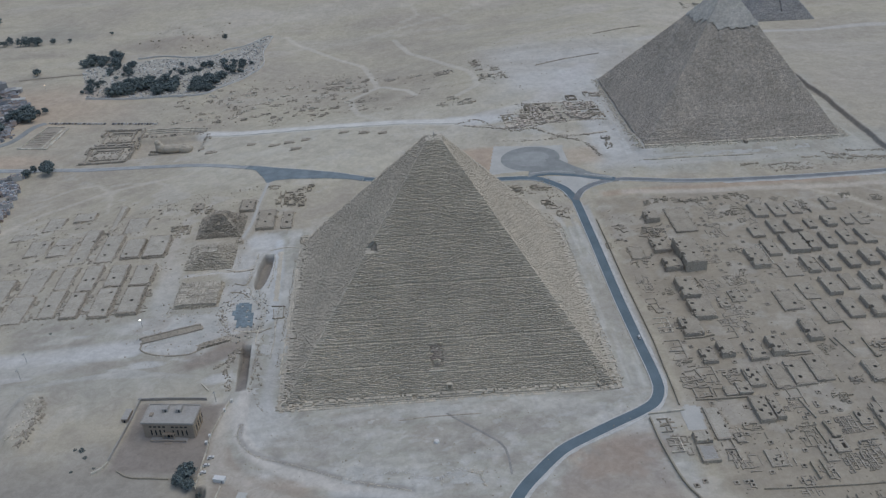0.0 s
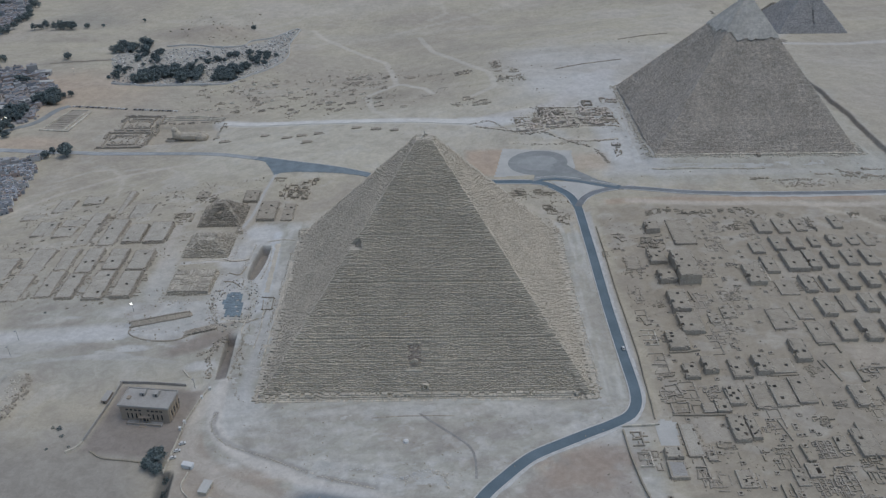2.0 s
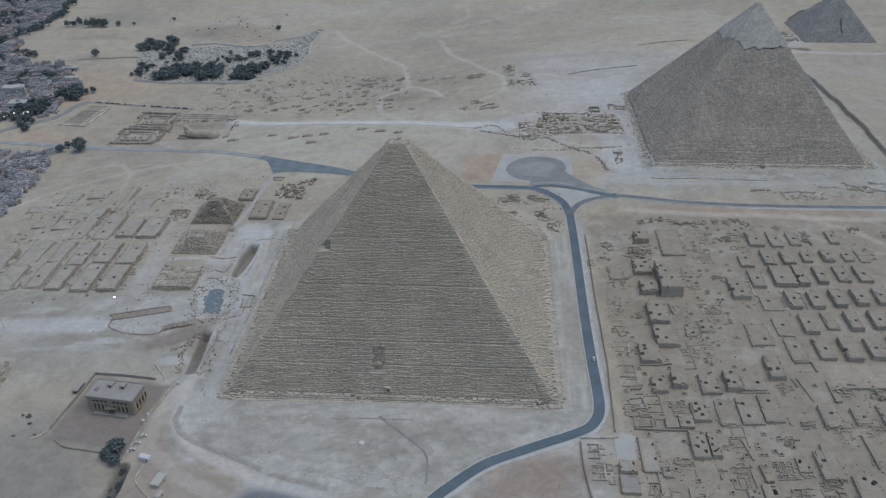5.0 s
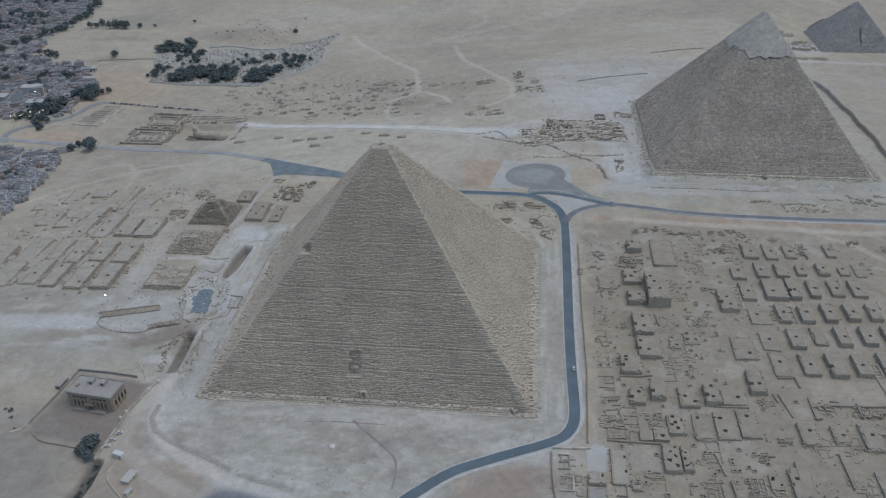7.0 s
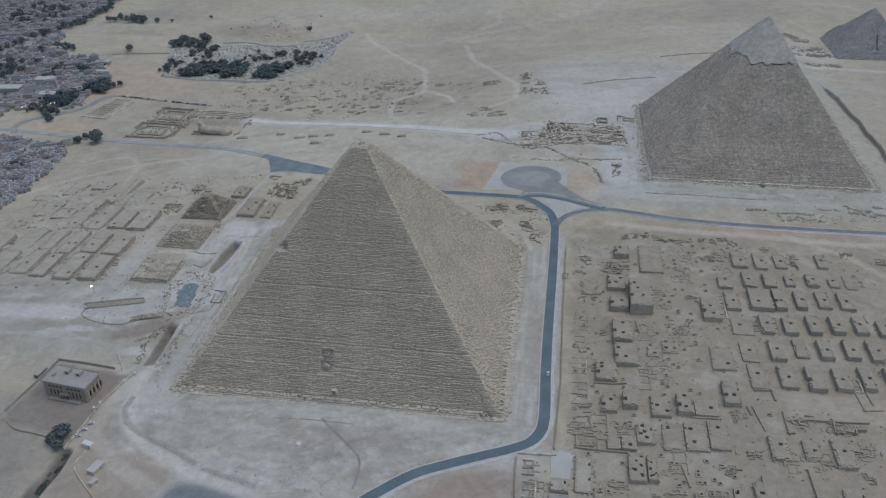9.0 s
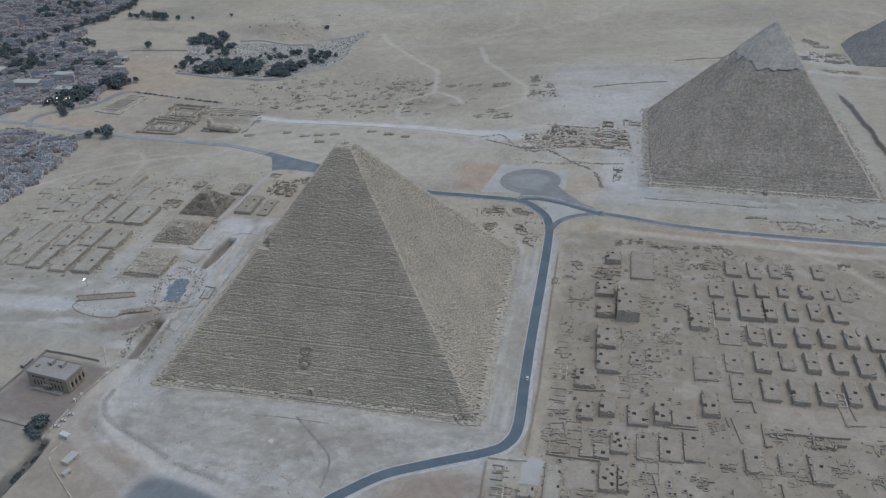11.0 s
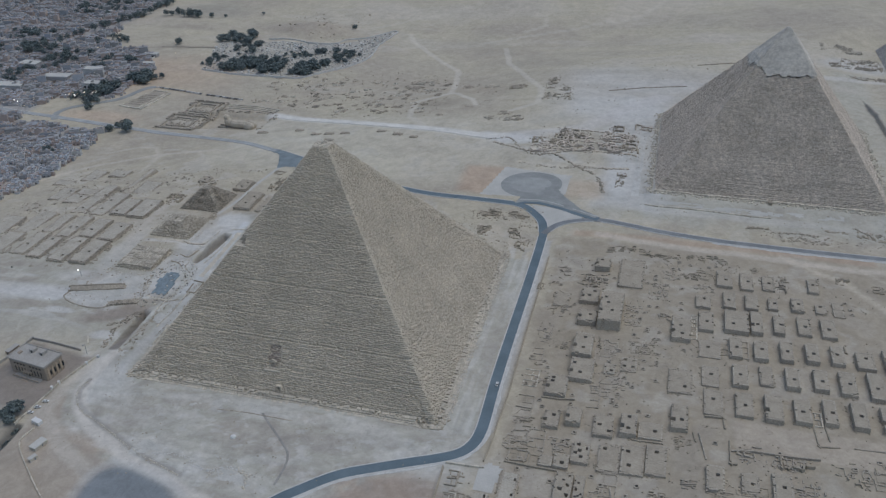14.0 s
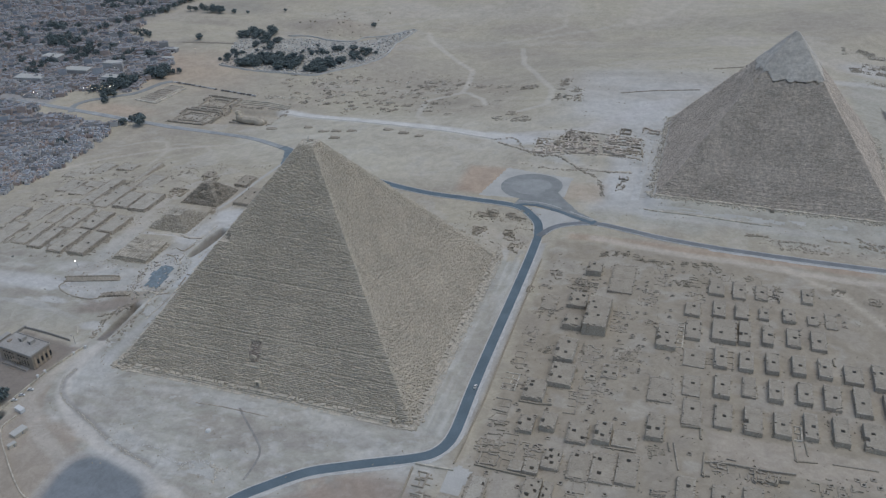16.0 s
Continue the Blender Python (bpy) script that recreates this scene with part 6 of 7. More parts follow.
def gz_fast(x, y):
    return float(ground(x, y))


scattered_stones()


def rubble_mound(x, y, w, d, h, turn, seed, label, mat=None):
    r = np.random.default_rng(seed)
    t = thing("rubble_mound", x, y, gz(x, y), label, "mound", turn=turn)
    nx, ny = int(w / 1.3), int(d / 1.3)
    gx, gy = np.meshgrid((np.arange(nx) + .5) / nx * 2 - 1, (np.arange(ny) + .5) / ny * 2 - 1, indexing="ij")
    g = h * smooth(1.15 - np.maximum(np.abs(gx) ** 2, np.abs(gy) ** 4)) * (0.25 + 1.5 * patch(gx * nx / 5 + seed, gy * ny / 5, 3)) + r.uniform(-.25, .25, gx.shape)
    g[g < 0.3] = np.nan
    v, q = columns(g, 1.3, -1.5, 0.45, seed)
    v[:, 0] -= nx * 0.65
    v[:, 1] -= ny * 0.65
    child("rubble", quad_mesh("mound_rubble", v, q, mat or M_WALL), t, kind="stuff")
    return t


stone_line([(-280, -88), (-276, -104), (-277, -120), (-281, -134)], 1.1, 1.3, "rough stones along a sand-covered mound", 5, M_TOMB, 2.6)
stone_line([(-286, -92), (-284, -108), (-287, -128)], 0.9, 2.4, "rough stones along a sand-covered mound", 6, M_PALE, 1.4)


for k, (dx, dy) in enumerate(((0.0, 0.0), (1.2, -3.6))):
    long_wall([(-227 + dx, -28 + dy), (-206 + dx, -21.5 + dy), (-184 + dx, -13 + dy)], 1.0, 1.0, "long rough edge of an old stone ramp", M_STONE_3, "ramp_edge", 0.3, 60 + k, loose=True)
long_wall([(-226, -32), (-225, -40), (-218, -45.5), (-204, -48.5), (-189, -48), (-178, -42), (-167, -36)], 0.45, 0.9, "curving dark rim of a shallow quarry", M_STONE_3, "quarry_rim", 0.7, 63, loose=True)
v, q = ribbon(spline([(-226.4, -29.8), (-205.4, -23.3), (-183.4, -14.8)], 1.5), np.linspace(-1.7, 1.7, 4), 0.5, 1.2)
tagged(new("stone_ramp", quad_mesh("stone_ramp", v, q, M_STONE_3)), "worn bed of an old stone ramp", "ramp", kind="structure")
rubble_mound(-171, -37, 28, 6, 1.3, 20, 17, "narrow rocky ridge rising from pale sand", M_STONE_3)
stone_line([(-168, -66), (-158, -56), (-150, -40)], 1.3, 1.8, "dark rock ledge beside the sandy slope", 33)
stone_line([(-132, -90), (-136, -70), (-137, -50)], 1.0, 1.6, "low rubble bank beside the sloping cut", 37, dense=0.8)
stone_line([(43, 358), (67, 362), (85, 333), (106, 314), (143, 325)], 1.0, 0.8, "ragged edge of a rock shelf", 35)
stone_line([(150, 296), (170, 282), (180, 262), (184, 240)], 1.2, 1.2, "ragged edge of a rock shelf", 36)
stone_line([(90, 300), (140, 292), (200, 296)], 1.0, 1.2, "ragged edge of a rock shelf", 38, dense=0.7)
stone_line([(330, 190), (380, 187), (430, 190), (520, 200)], 0.8, 4.0, "scattered field stones along the road", 39, M_TOMB, 0.7)
for k, (pts, high, mat_) in enumerate(( ([(-133, -22), (-139, -26), (-147, -24)], 0.5, M_WALL), ([(-166, 44), (-158, 42), (-154, 56)], 0.5, M_WALL), ([(-168, 32), (-160, 30), (-152, 22)], 0.5, M_WALL), ([(-142, 96), (-130, 99), (-118, 97)], 0.4, M_PALE), ([(-176, 66), (-166, 63), (-153, 66)], 0.6, M_STONE_3), ([(-140, -20), (-141, -36), (-139, -44)], 0.5, M_PALE))):
    long_wall(pts, high, 0.7, "thin broken line of old masonry in the chalk", mat_, "stone_kerb", 0.6, 80 + k)
long_wall([(-172, -84), (-166, -92)], 0.9, 0.8, "short pale masonry wall in the sand", M_PALE, seed=34)
for k, (x, y) in enumerate(((163, -118), (166, -58), (176, -14), (216, -156), (250, -150), (262, -136), (218, -176), (240, -208), (264, -190), (300, -130), (330, -150), (352, -160), (262, -104), (246, 34), (262, 96))):
    rr_ = np.random.default_rng(1200 + k)
    ruin(x, y, x + rr_.uniform(10, 18), y + rr_.uniform(8, 14), rr_.uniform(0.7, 1.3), 3.2, 1200 + k, "cluster of small roofless tomb chambers", thick=0.55, mat=M_TOMB if k % 2 else None, gaps=0.15)
long_wall([(-145.2, -182), (-145, -195), (-125, -213), (-95, -235), (-80, -240)], 0.9, 0.7, "pale low wall curving through the sand", M_PALE, seed=44)
long_wall([(-35, -133.6), (-12, -132.2), (20, -132.6)], 0.15, 0.6, "faint line of stones along the apron", M_STONE_3, "stone_kerb", 0.6, 45)


def cell_row(x0, y0, x1, y1, n, h, seed, mat, label="row of small open chambers with thin walls"):
    """A long back wall with cross walls and a broken front, like the teeth of a comb."""
    r = np.random.default_rng(seed)
    w, d = x1 - x0, y1 - y0
    z = gz((x0 + x1) / 2, (y0 + y1) / 2)
    t = thing("chamber_row", x0, y0, z, label, "ruin", "chamber rows by the western road")
    items = []

    def wall(ax, ay, bx, by, high, thick=0.6):
        m = max(1, round(math.hypot(bx - ax, by - ay) / 2.0))
        for k in range(m):
            f = (k + 0.5) / m
            px, py = ax + (bx - ax) * f, ay + (by - ay) * f
            items.append((px, py, gz(px + x0, py + y0) - z - 0.5, math.hypot(bx - ax, by - ay) / m * 1.06, thick, 0.5 + high * r.uniform(.75, 1.1), math.degrees(math.atan2(by - ay, bx - ax))))

    wall(w, 0, w, d, h, 0.9)
    for k in range(n + 1):
        deep = 0.0 if k in (0, n) else w * r.uniform(0.0, 0.35)
        wall(deep, d * k / n, w, d * k / n, h * r.uniform(.7, 1))
        if k < n and r.random() < 0.6:
            a, b = sorted((r.uniform(0, .4), r.uniform(.6, 1)))
            wall(w * r.uniform(0, .3), d * (k + a) / n, w * r.uniform(0, .3), d * (k + b) / n, h * 0.7)
        if k < n and r.random() < 0.5:
            wall(w * .55, d * (k + 0.1) / n, w * .55, d * (k + 0.6) / n, h * 0.8, 0.5)
    v, q = boxes(items, 0.07, seed)
    child("masonry", quad_mesh("chamber_walls", v, q, mat), t, kind="stuff")
    return t


for k, (x0, y0, x1, y1, n, h) in enumerate(((161, -30, 169, -16, 2, 0.9), (160, -60, 170, -42, 3, 1.0), (160, -92, 171, -70, 3, 1.1), (174, -118, 184, -102, 2, 1.2), (272.2, 14, 276.4, 44, 6, 1.1), (295.2, 0, 298.6, 19, 3, 1.0), (308.8, -1, 312.4, 19, 3, 1.2), (350, -63, 354.6, -50, 2, 1.6), (222, -150, 232, -132, 2, 1.1), (206, -74, 214, -52, 3, 1.0))):
    cell_row(x0, y0, x1, y1, n, 0.75 * h, 1300 + k, M_PALE if k % 3 == 1 else M_TOMB)
for k, (x0, y0, x1, y1, n, h) in enumerate(((131, -162, 138, -150, 2, 1.3), (132, -180, 140, -168, 2, 1.2), (164, -190, 172, -172, 2, 1.3))):
    cell_row(x0, y0, x1, y1, n, h, 1330 + k, M_PALE if k % 2 else M_TOMB, "row of restored pale chambers with thin walls")

for k in range(7):
    cell_row(231.5 + 3.8 * k, -208 + 2.2 * (k % 3), 234.3 + 3.8 * k, -196 + 2.0 * (k % 2) + 1.2 * k, 4, 0.9, 1350 + k, M_WALL if k % 2 else M_TOMB, "narrow row of tiny open tomb chambers")
for k in range(3):
    cell_row(242 + 4.2 * k, -177, 245 + 4.2 * k, -163, 4, 0.8, 1360 + k, M_TOMB, "narrow row of tiny open tomb chambers")
stone_line([(-140, -128), (-140.3, -140), (-132.7, -152), (-122, -160), (-107, -165.5), (-70, -182), (-30, -195)], 0.40, 0.4, "low bank of earth and stones edging the dirt loop", 41, M_PALE, 2.8)
stone_line([(-55, -182), (-38, -179), (-27, -181.5)], 0.45, 0.9, "low broken ledge in the chalky apron", 46, M_KERB, 2.4)
stone_line([(-30, -184), (-14, -187), (-4, -182), (6, -181)], 0.55, 0.9, "low broken ledge in the chalky apron", 47, M_KERB, 2.6)
stone_line([(4, -181), (12, -186), (14, -195)], 0.55, 0.6, "low broken ledge in the chalky apron", 48, M_PALE, 2.4)
stone_line([(-16, -196), (-9, -189), (7, -184), (29, -185)], 0.6, 1.4, "low broken ledge in the chalky apron", 49, M_PALE, 1.0)


def bedrock_strip(points, half, label):
    """A worn band of bare pale rock with uneven edges."""
    v, q = ribbon(spline(points, 2.0), np.linspace(-half, half, 4), 0.18, 0.5)
    v[:, :2] += (np.stack([rough(v[:, 0] / 4, v[:, 1] / 4, 3), rough(v[:, 0] / 4 + 30, v[:, 1] / 4, 3)], -1) - 0.5) * 2.6
    return tagged(new("bedrock_strip", quad_mesh("bedrock_strip", v, q, M_PALE)), label, "rock", kind="structure")


for k, pts in enumerate(([(52, 353), (75, 338), (97, 324), (134, 315), (160, 290)], [(108, 334), (150, 330), (214, 328)], [(96, 362), (130, 356), (168, 352)], [(118, 398), (160, 388), (205, 386)], [(170, 372), (190, 376), (208, 380)], [(150, 300), (182, 296), (206, 300)])):
    bedrock_strip(pts, 1.4, "bare pale rock ledge before the second pyramid")
    stone_line([(x, y - 2.2) for x, y in pts], 1.1, 0.7, "dark broken edge of a rock ledge", 1600 + k, M_STONE_3, 1.0)
stone_line([(118.5, 108), (118.2, 40), (118.6, -40), (119.2, -104)], 0.7, 0.8, "pale broken stones along the pyramid's western foot", 1620, M_FOOT, 1.6)
stone_line([(134, 60), (134.5, 0), (134, -70)], 0.4, 1.6, "thin scatter of stones beside the road", 1621, M_TOMB, 0.5)
for k, (pts, size, spread, dense, mat) in enumerate((
        ([(-157, 36), (-156.5, 60), (-153, 90)], 0.6, 0.6, 1.2, M_PALE), ([(-139, 36), (-137, 60), (-139, 88)], 0.6, 0.6, 1.2, M_PALE),
        ([(-122, -70), (-120.5, 0), (-119.5, 80)], 0.55, 0.7, 1.3, M_STONE_3), ([(-130, -56), (-128, -20), (-127, 10)], 0.5, 0.8, 0.9, M_STONE_3),
        ([(-175, 8), (-168, -14), (-160, -30)], 0.8, 1.8, 1.2, M_STONE_3), ([(-172, 66), (-168, 76), (-170, 90)], 0.6, 1.0, 1.2, M_PALE),
        ([(-218, 4), (-196, 4), (-174, 7)], 0.5, 0.8, 1.0, M_PALE), ([(-139, -94), (-138, -60), (-136, -30)], 0.7, 0.9, 1.3, M_TOMB),
        ([(-153, -92), (-158, -70), (-152, -44)], 0.9, 1.4, 1.5, M_STONE_3), ([(-135, -98), (-128, -112), (-122, -118)], 0.5, 1.2, 1.0, M_TOMB))):
    stone_line(pts, size, spread, "ragged line of stones across the bare chalk", 1640 + k, mat, dense)


def chalk_crust(x0, y0, x1, y1, level, scale, seed, label):
    """Thin ragged plates of chalk crust left standing on the apron."""
    def inside(x, y):
        edge = box_mask(x, y, x0, y0, x1, y1, 14)
        return (rough(x / scale + seed, y / (0.45 * scale), 4) * edge > level) & (np.hypot(x + 46, y + 235) > 54)
    draped("chalk_crust", x0, y0, x1, y1, inside, M_CRUST, 0.2, label, "rock", 0.9)


chalk_crust(-75, -196, 30, -170, 0.57, 16, 3, "ragged pale chalk crust by the dirt loop")
chalk_crust(-140, -130, -108, -20, 0.58, 14, 9, "ragged pale chalk crust by the eastern foot")
chalk_crust(-60, -140, 90, -118, 0.60, 20, 14, "ragged pale chalk crust below the northern foot")
chalk_crust(-235, -70, -150, 0, 0.59, 20, 21, "ragged pale chalk crust round the ramps")
bedrock_strip([(-134, 92), (-132, 50), (-131, 15)], 1.9, "bare pale rock along the edge of the boat pit")
bedrock_strip([(-117.8, 74), (-118, 20), (-119, -30), (-120, -58)], 0.9, "bare pale rock at the pyramid's foot")
bedrock_strip([(-204, 63), (-186, 66), (-168, 64), (-153, 66)], 1.2, "bare pale rock between the small pyramids")
bedrock_strip([(-160, -20), (-148, -24), (-136, -22)], 1.0, "bare pale rock beside the basalt floor")


# ---- rest house in its yard ----
def rest_house():
    z = gz(-183, -126)
    p = thing("rest_house", -183, -126.5, z, "flat-roofed beige rest house with tall window strips", "building", turn=-7)
    W, D, H = 33.0, 16.5, 12.0
    part("body", bevel_box(W, D, H + 0.8, 0.15, -0.8), M_PLASTER, p)
    part("roof_slab", bevel_box(W + 1.6, D + 1.6, 0.7, 0.1, H), M_ROOF, p, "pale overhanging roof slab")
    for sx, sy, dx, dy in ((W + 1.6, .4, 0, -(D + 1.2) / 2), (W + 1.6, .4, 0, (D + 1.2) / 2), (.4, D + 0.8, -(W + 1.2) / 2, 0), (.4, D + .8, (W + 1.2) / 2, 0)):
        part("parapet", bevel_box(sx, sy, 0.7, 0.05, H + 0.7, dx, dy), M_ROOF, p)
    for k in range(9):
        x = -11.5 + 2.9 * k
        if k == 4:
            continue
        w = part("window", bevel_box(1.0, 0.3, 4.6, 0.03, 2.2, x, -D / 2 - 0.05), M_GLASS, p)
        part("window_frame", bevel_box(1.5, 0.2, 5.1, 0.04, 1.95, x, -D / 2), M_TRIM, p)
        part("clerestory", bevel_box(1.7, 0.3, 1.0, 0.03, 8.8, x, -D / 2 - 0.05), M_GLASS, p)
    for side in (-1, 1):
        for k in range(4):
            part("pilaster", bevel_box(0.5, 1.6, 9.0, 0.05, 0.4, side * (W / 2 + 0.15), -5.6 + 3.8 * k), M_TRIM, p, "pale tan pilaster")
            part("window", bevel_box(0.3, 1.5, 4.0, 0.03, 3.0, side * (W / 2 + 0.05), -3.7 + 3.8 * k), M_GLASS, p)
    part("door", bevel_box(3.0, 0.4, 4.0, 0.05, 0.2, 0, -D / 2 - 0.1), M_GLASS, p, "dark doorway")
    part("porch_slab", bevel_box(8.0, 2.2, 0.35, 0.05, 4.6, 0, -D / 2 - 1.1), M_PLASTER, p)
    for dx in (-3.6, -1.4, 1.4, 3.6):
        part("porch_column", tube(0.25, 0.25, 4.6, 8, Matrix.Translation((dx, -D / 2 - 1.9, 0))), M_TRIM, p)
    part("terrace", bevel_box(24.0, 4.0, 0.9, 0.08, -0.3, 0, -D / 2 - 2.1), M_ROOF, p, "low terrace before the door")
    part("terrace_wall", bevel_box(24.0, 0.3, 0.9, 0.05, 0.6, 0, -D / 2 - 4.0), M_PLASTER, p)
    part("steps", bevel_box(5.0, 2.0, 0.5, 0.08, -0.2, 0, -D / 2 - 5.0), M_PLASTER, p)
    for dx in (-4.5, 4.5):
        part("roof_hut", bevel_box(3.4, 4.6, 2.6, 0.1, H + 0.7, dx, 4.0), M_ROOF, p, "small stair hut on the roof")
        part("hut_door", bevel_box(1.0, 0.2, 1.9, 0.03, H + 0.8, dx + 0.4, 1.65), M_GLASS, p)
    part("roof_box", bevel_box(2.2, 3.0, 1.0, 0.1, H + 0.7, -12.5, -1.0), M_PLASTER, p)
    # guard house outside the eastern yard wall
    g = thing("guard_house", -217, -112, gz(-217, -112), "small flat plastered guard house by the yard wall", "building", turn=-7)
    part("body", bevel_box(4.0, 10.0, 3.2, 0.08, -0.3), M_PLASTER, g)
    part("roof", bevel_box(4.4, 10.4, 0.3, 0.05, 2.9), M_ROOF, g)
    part("door", bevel_box(1.2, 0.2, 2.1, 0.03, 0, 0, -5.02), M_GLASS, g)
    k = thing("white_cabin", -146, -176, gz(-146, -176), "white box cabin standing on sand", "cabin", turn=-15)
    part("body", bevel_box(7.0, 3.4, 2.8, 0.08, 0.1), M_WHITE, k)
    part("roof", bevel_box(7.3, 3.7, 0.15, 0.04, 2.9), M_WHITE, k)
    part("door", bevel_box(0.9, 0.1, 2.0, 0.02, 0.2, 2, -1.72), M_STEEL, k)
    for (x, y, a, size) in ((-131.0, -194, 78, 1.7), (-126.5, -205.5, 70, 0.9)):
        c = thing("site_hut", x, y, gz(x, y), "small pale flat-roofed site hut", "cabin", turn=a)
        part("body", bevel_box(5.6 * size, 3.0 * size, 2.6, 0.08, -0.1), M_PALE, c)
        part("roof", bevel_box(6.0 * size, 3.4 * size, 0.2, 0.04, 2.5), M_PAVE, c)
        part("door", bevel_box(0.9, 0.1, 2.0, 0.02, 0.0, 0.8, -1.5 * size - 0.02), M_STEEL, c)


rest_house()


def gate_post(x, y):
    p = thing("gate_post", x, y, gz(x, y), "white painted square post by the yard wall", "post", "white posts")
    part("shaft", bevel_box(1.3, 1.3, 2.4, 0.08, -0.3), M_WHITE, p)
    part("cap", bevel_box(1.7, 1.7, 0.35, 0.06, 2.1), M_WHITE, p)
    return p


post = gate_post(-149, -104)
for x, y in ((-152.5, -113), (-158.2, -137), (-159.5, -143)):
    copy_thing(post, pose(x, y, gz(x, y), 0, 0, -6))


# ---- lamp posts, survey stone, car ----
def lamp_post(x, y, height=11.0, lit=True):
    p = thing("street_lamp", x, y, gz(x, y), "tall steel lamp post with a lit floodlight" if lit else "tall thin steel lamp post", "lamp", "lamp posts")
    part("pole", tube(0.16, 0.09, height, 8), M_STEEL, p)
    part("base", bevel_box(0.8, 0.8, 0.5, 0.05, -0.2), M_PAVE, p)
    part("arm", tube(0.06, 0.06, 1.6, 6, Matrix.Translation((0, 0, height)) @ Matrix.Rotation(radians(90), 4, "X")), M_STEEL, p)
    part("lamp_head", bevel_box(1.1, 0.9, 0.35, 0.06, height - 0.1, 0, -1.8), M_LAMP if lit else M_STEEL, p)
    return p


lamp_post(-231, -9, 8.0, True)
for x, y in ((-306, -45), (-304, -64), (-160, -102)):
    lamp_post(x, y, 9.0, False)

stone = thing("survey_block", -12.6, -156, gz(-12.6, -156), "white rounded concrete survey block on the apron", "block")
bm = bmesh.new()
bmesh.ops.create_cone(bm, cap_ends=True, segments=12, radius1=1.9, radius2=1.6, depth=1.5, matrix=Matrix.Translation((0, 0, 0.6)))
bmesh.ops.bevel(bm, geom=[e for e in bm.edges if e.calc_length() < 1.2], offset=0.2, segments=1, affect="EDGES")
part("drum", bm, M_WHITE, stone)
part("top_slab", bevel_box(1.6, 1.6, 0.3, 0.06, 1.3), M_WHITE, stone)


def car(x, y, turn, paint, label):
    p = thing("car", x, y, gz(x, y), label, "car", "parked cars")
    p.matrix_world = pose(x, y, gz(x, y), 0, 0, turn)
    bm = bevel_box(4.4, 1.8, 0.75, 0.18, 0.45)
    part("body", bm, paint, p)
    bm = bevel_box(2.5, 1.6, 0.62, 0.2, 1.15, -0.2)
    part("cabin", bm, M_GLASS, p)
    part("roof", bevel_box(1.9, 1.5, 0.08, 0.03, 1.76, -0.2), paint, p)
    for sx in (-1.35, 1.35):
        for sy in (-0.85, 0.85):
            part("wheel", tube(0.33, 0.33, 0.24, 10, Matrix.Translation((sx, sy + 0.12, 0.33)) @ Matrix.Rotation(radians(90), 4, "X")), M_DARK, p)
    return p


PAINTS = [M_WHITE, plain("silver_car_paint", (0.35, 0.36, 0.37), 0.35, 0.5), plain("dark_car_paint", (0.05, 0.055, 0.065), 0.3)]
moving = car(143.2, -64, 90, M_WHITE, "white car on the western road")
moving.matrix_world = pose(143.2, -64, gz(143.2, -64) + 0.3, 0, 0, 90)
seeds = [car(-474, 503, 80, PAINTS[0], "white car parked in a row on the sand"), car(-470, 502.6, 80, PAINTS[1], "silver car parked in a row on the sand"), car(-466, 502, 80, PAINTS[2], "dark car parked in a row on the sand")]
r = np.random.default_rng(3)
for x, y in ((-154.8, -156), (-156.4, -162.5), (-157.6, -168.5)):
    c = copy_thing(seeds[0], pose(x, y, gz(x, y), 0, 0, 20))
    c["label"] = "white car parked beside the yard wall"
for k in range(3, 38):
    x = -474 + 3.8 * k + r.uniform(-.4, .4)
    if 19 < k < 22:
        continue
    y = 503 - 18 * (k / 37)
    copy_thing(seeds[int(r.choice([0, 0, 1, 2, 2]))], pose(x, y, gz(x, y), 0, 0, 80 + r.uniform(-6, 6)))


# ---- trees ----
def leaf_crown(radius, height, seed, clumps=34, leaves=30):
    """Many small leaf sprays gathered in clumps, with gaps between them."""
    r = np.random.default_rng(seed)
    verts, quads = [], []
    for _ in range(clumps):
        d = r.normal(size=3)
        d *= r.random() ** 0.4 * 0.82 / np.linalg.norm(d)
        cx, cy, z = d[0] * radius, d[1] * radius, height * 0.56 + d[2] * height * 0.40
        size = radius * r.uniform(0.24, 0.42)
        for _ in range(leaves):
            d = r.normal(size=3)
            d /= np.linalg.norm(d)
            c = np.array((cx, cy, z)) + d * size * r.uniform(0.5, 1.0) * (1, 1, 0.75)
            u = r.normal(size=3)
            u -= d * (u @ d) * 0.7
            u /= np.linalg.norm(u)
            w = np.cross(d, u)
            w /= np.linalg.norm(w) + 1e-9
            s = radius * r.uniform(0.09, 0.17)
            k = len(verts)
            verts += [c - u * s, c - w * s * 0.6, c + u * s + d * s * .3, c + w * s * 0.6]
            quads.append((k, k + 1, k + 2, k + 3))
    return np.array(verts), quads


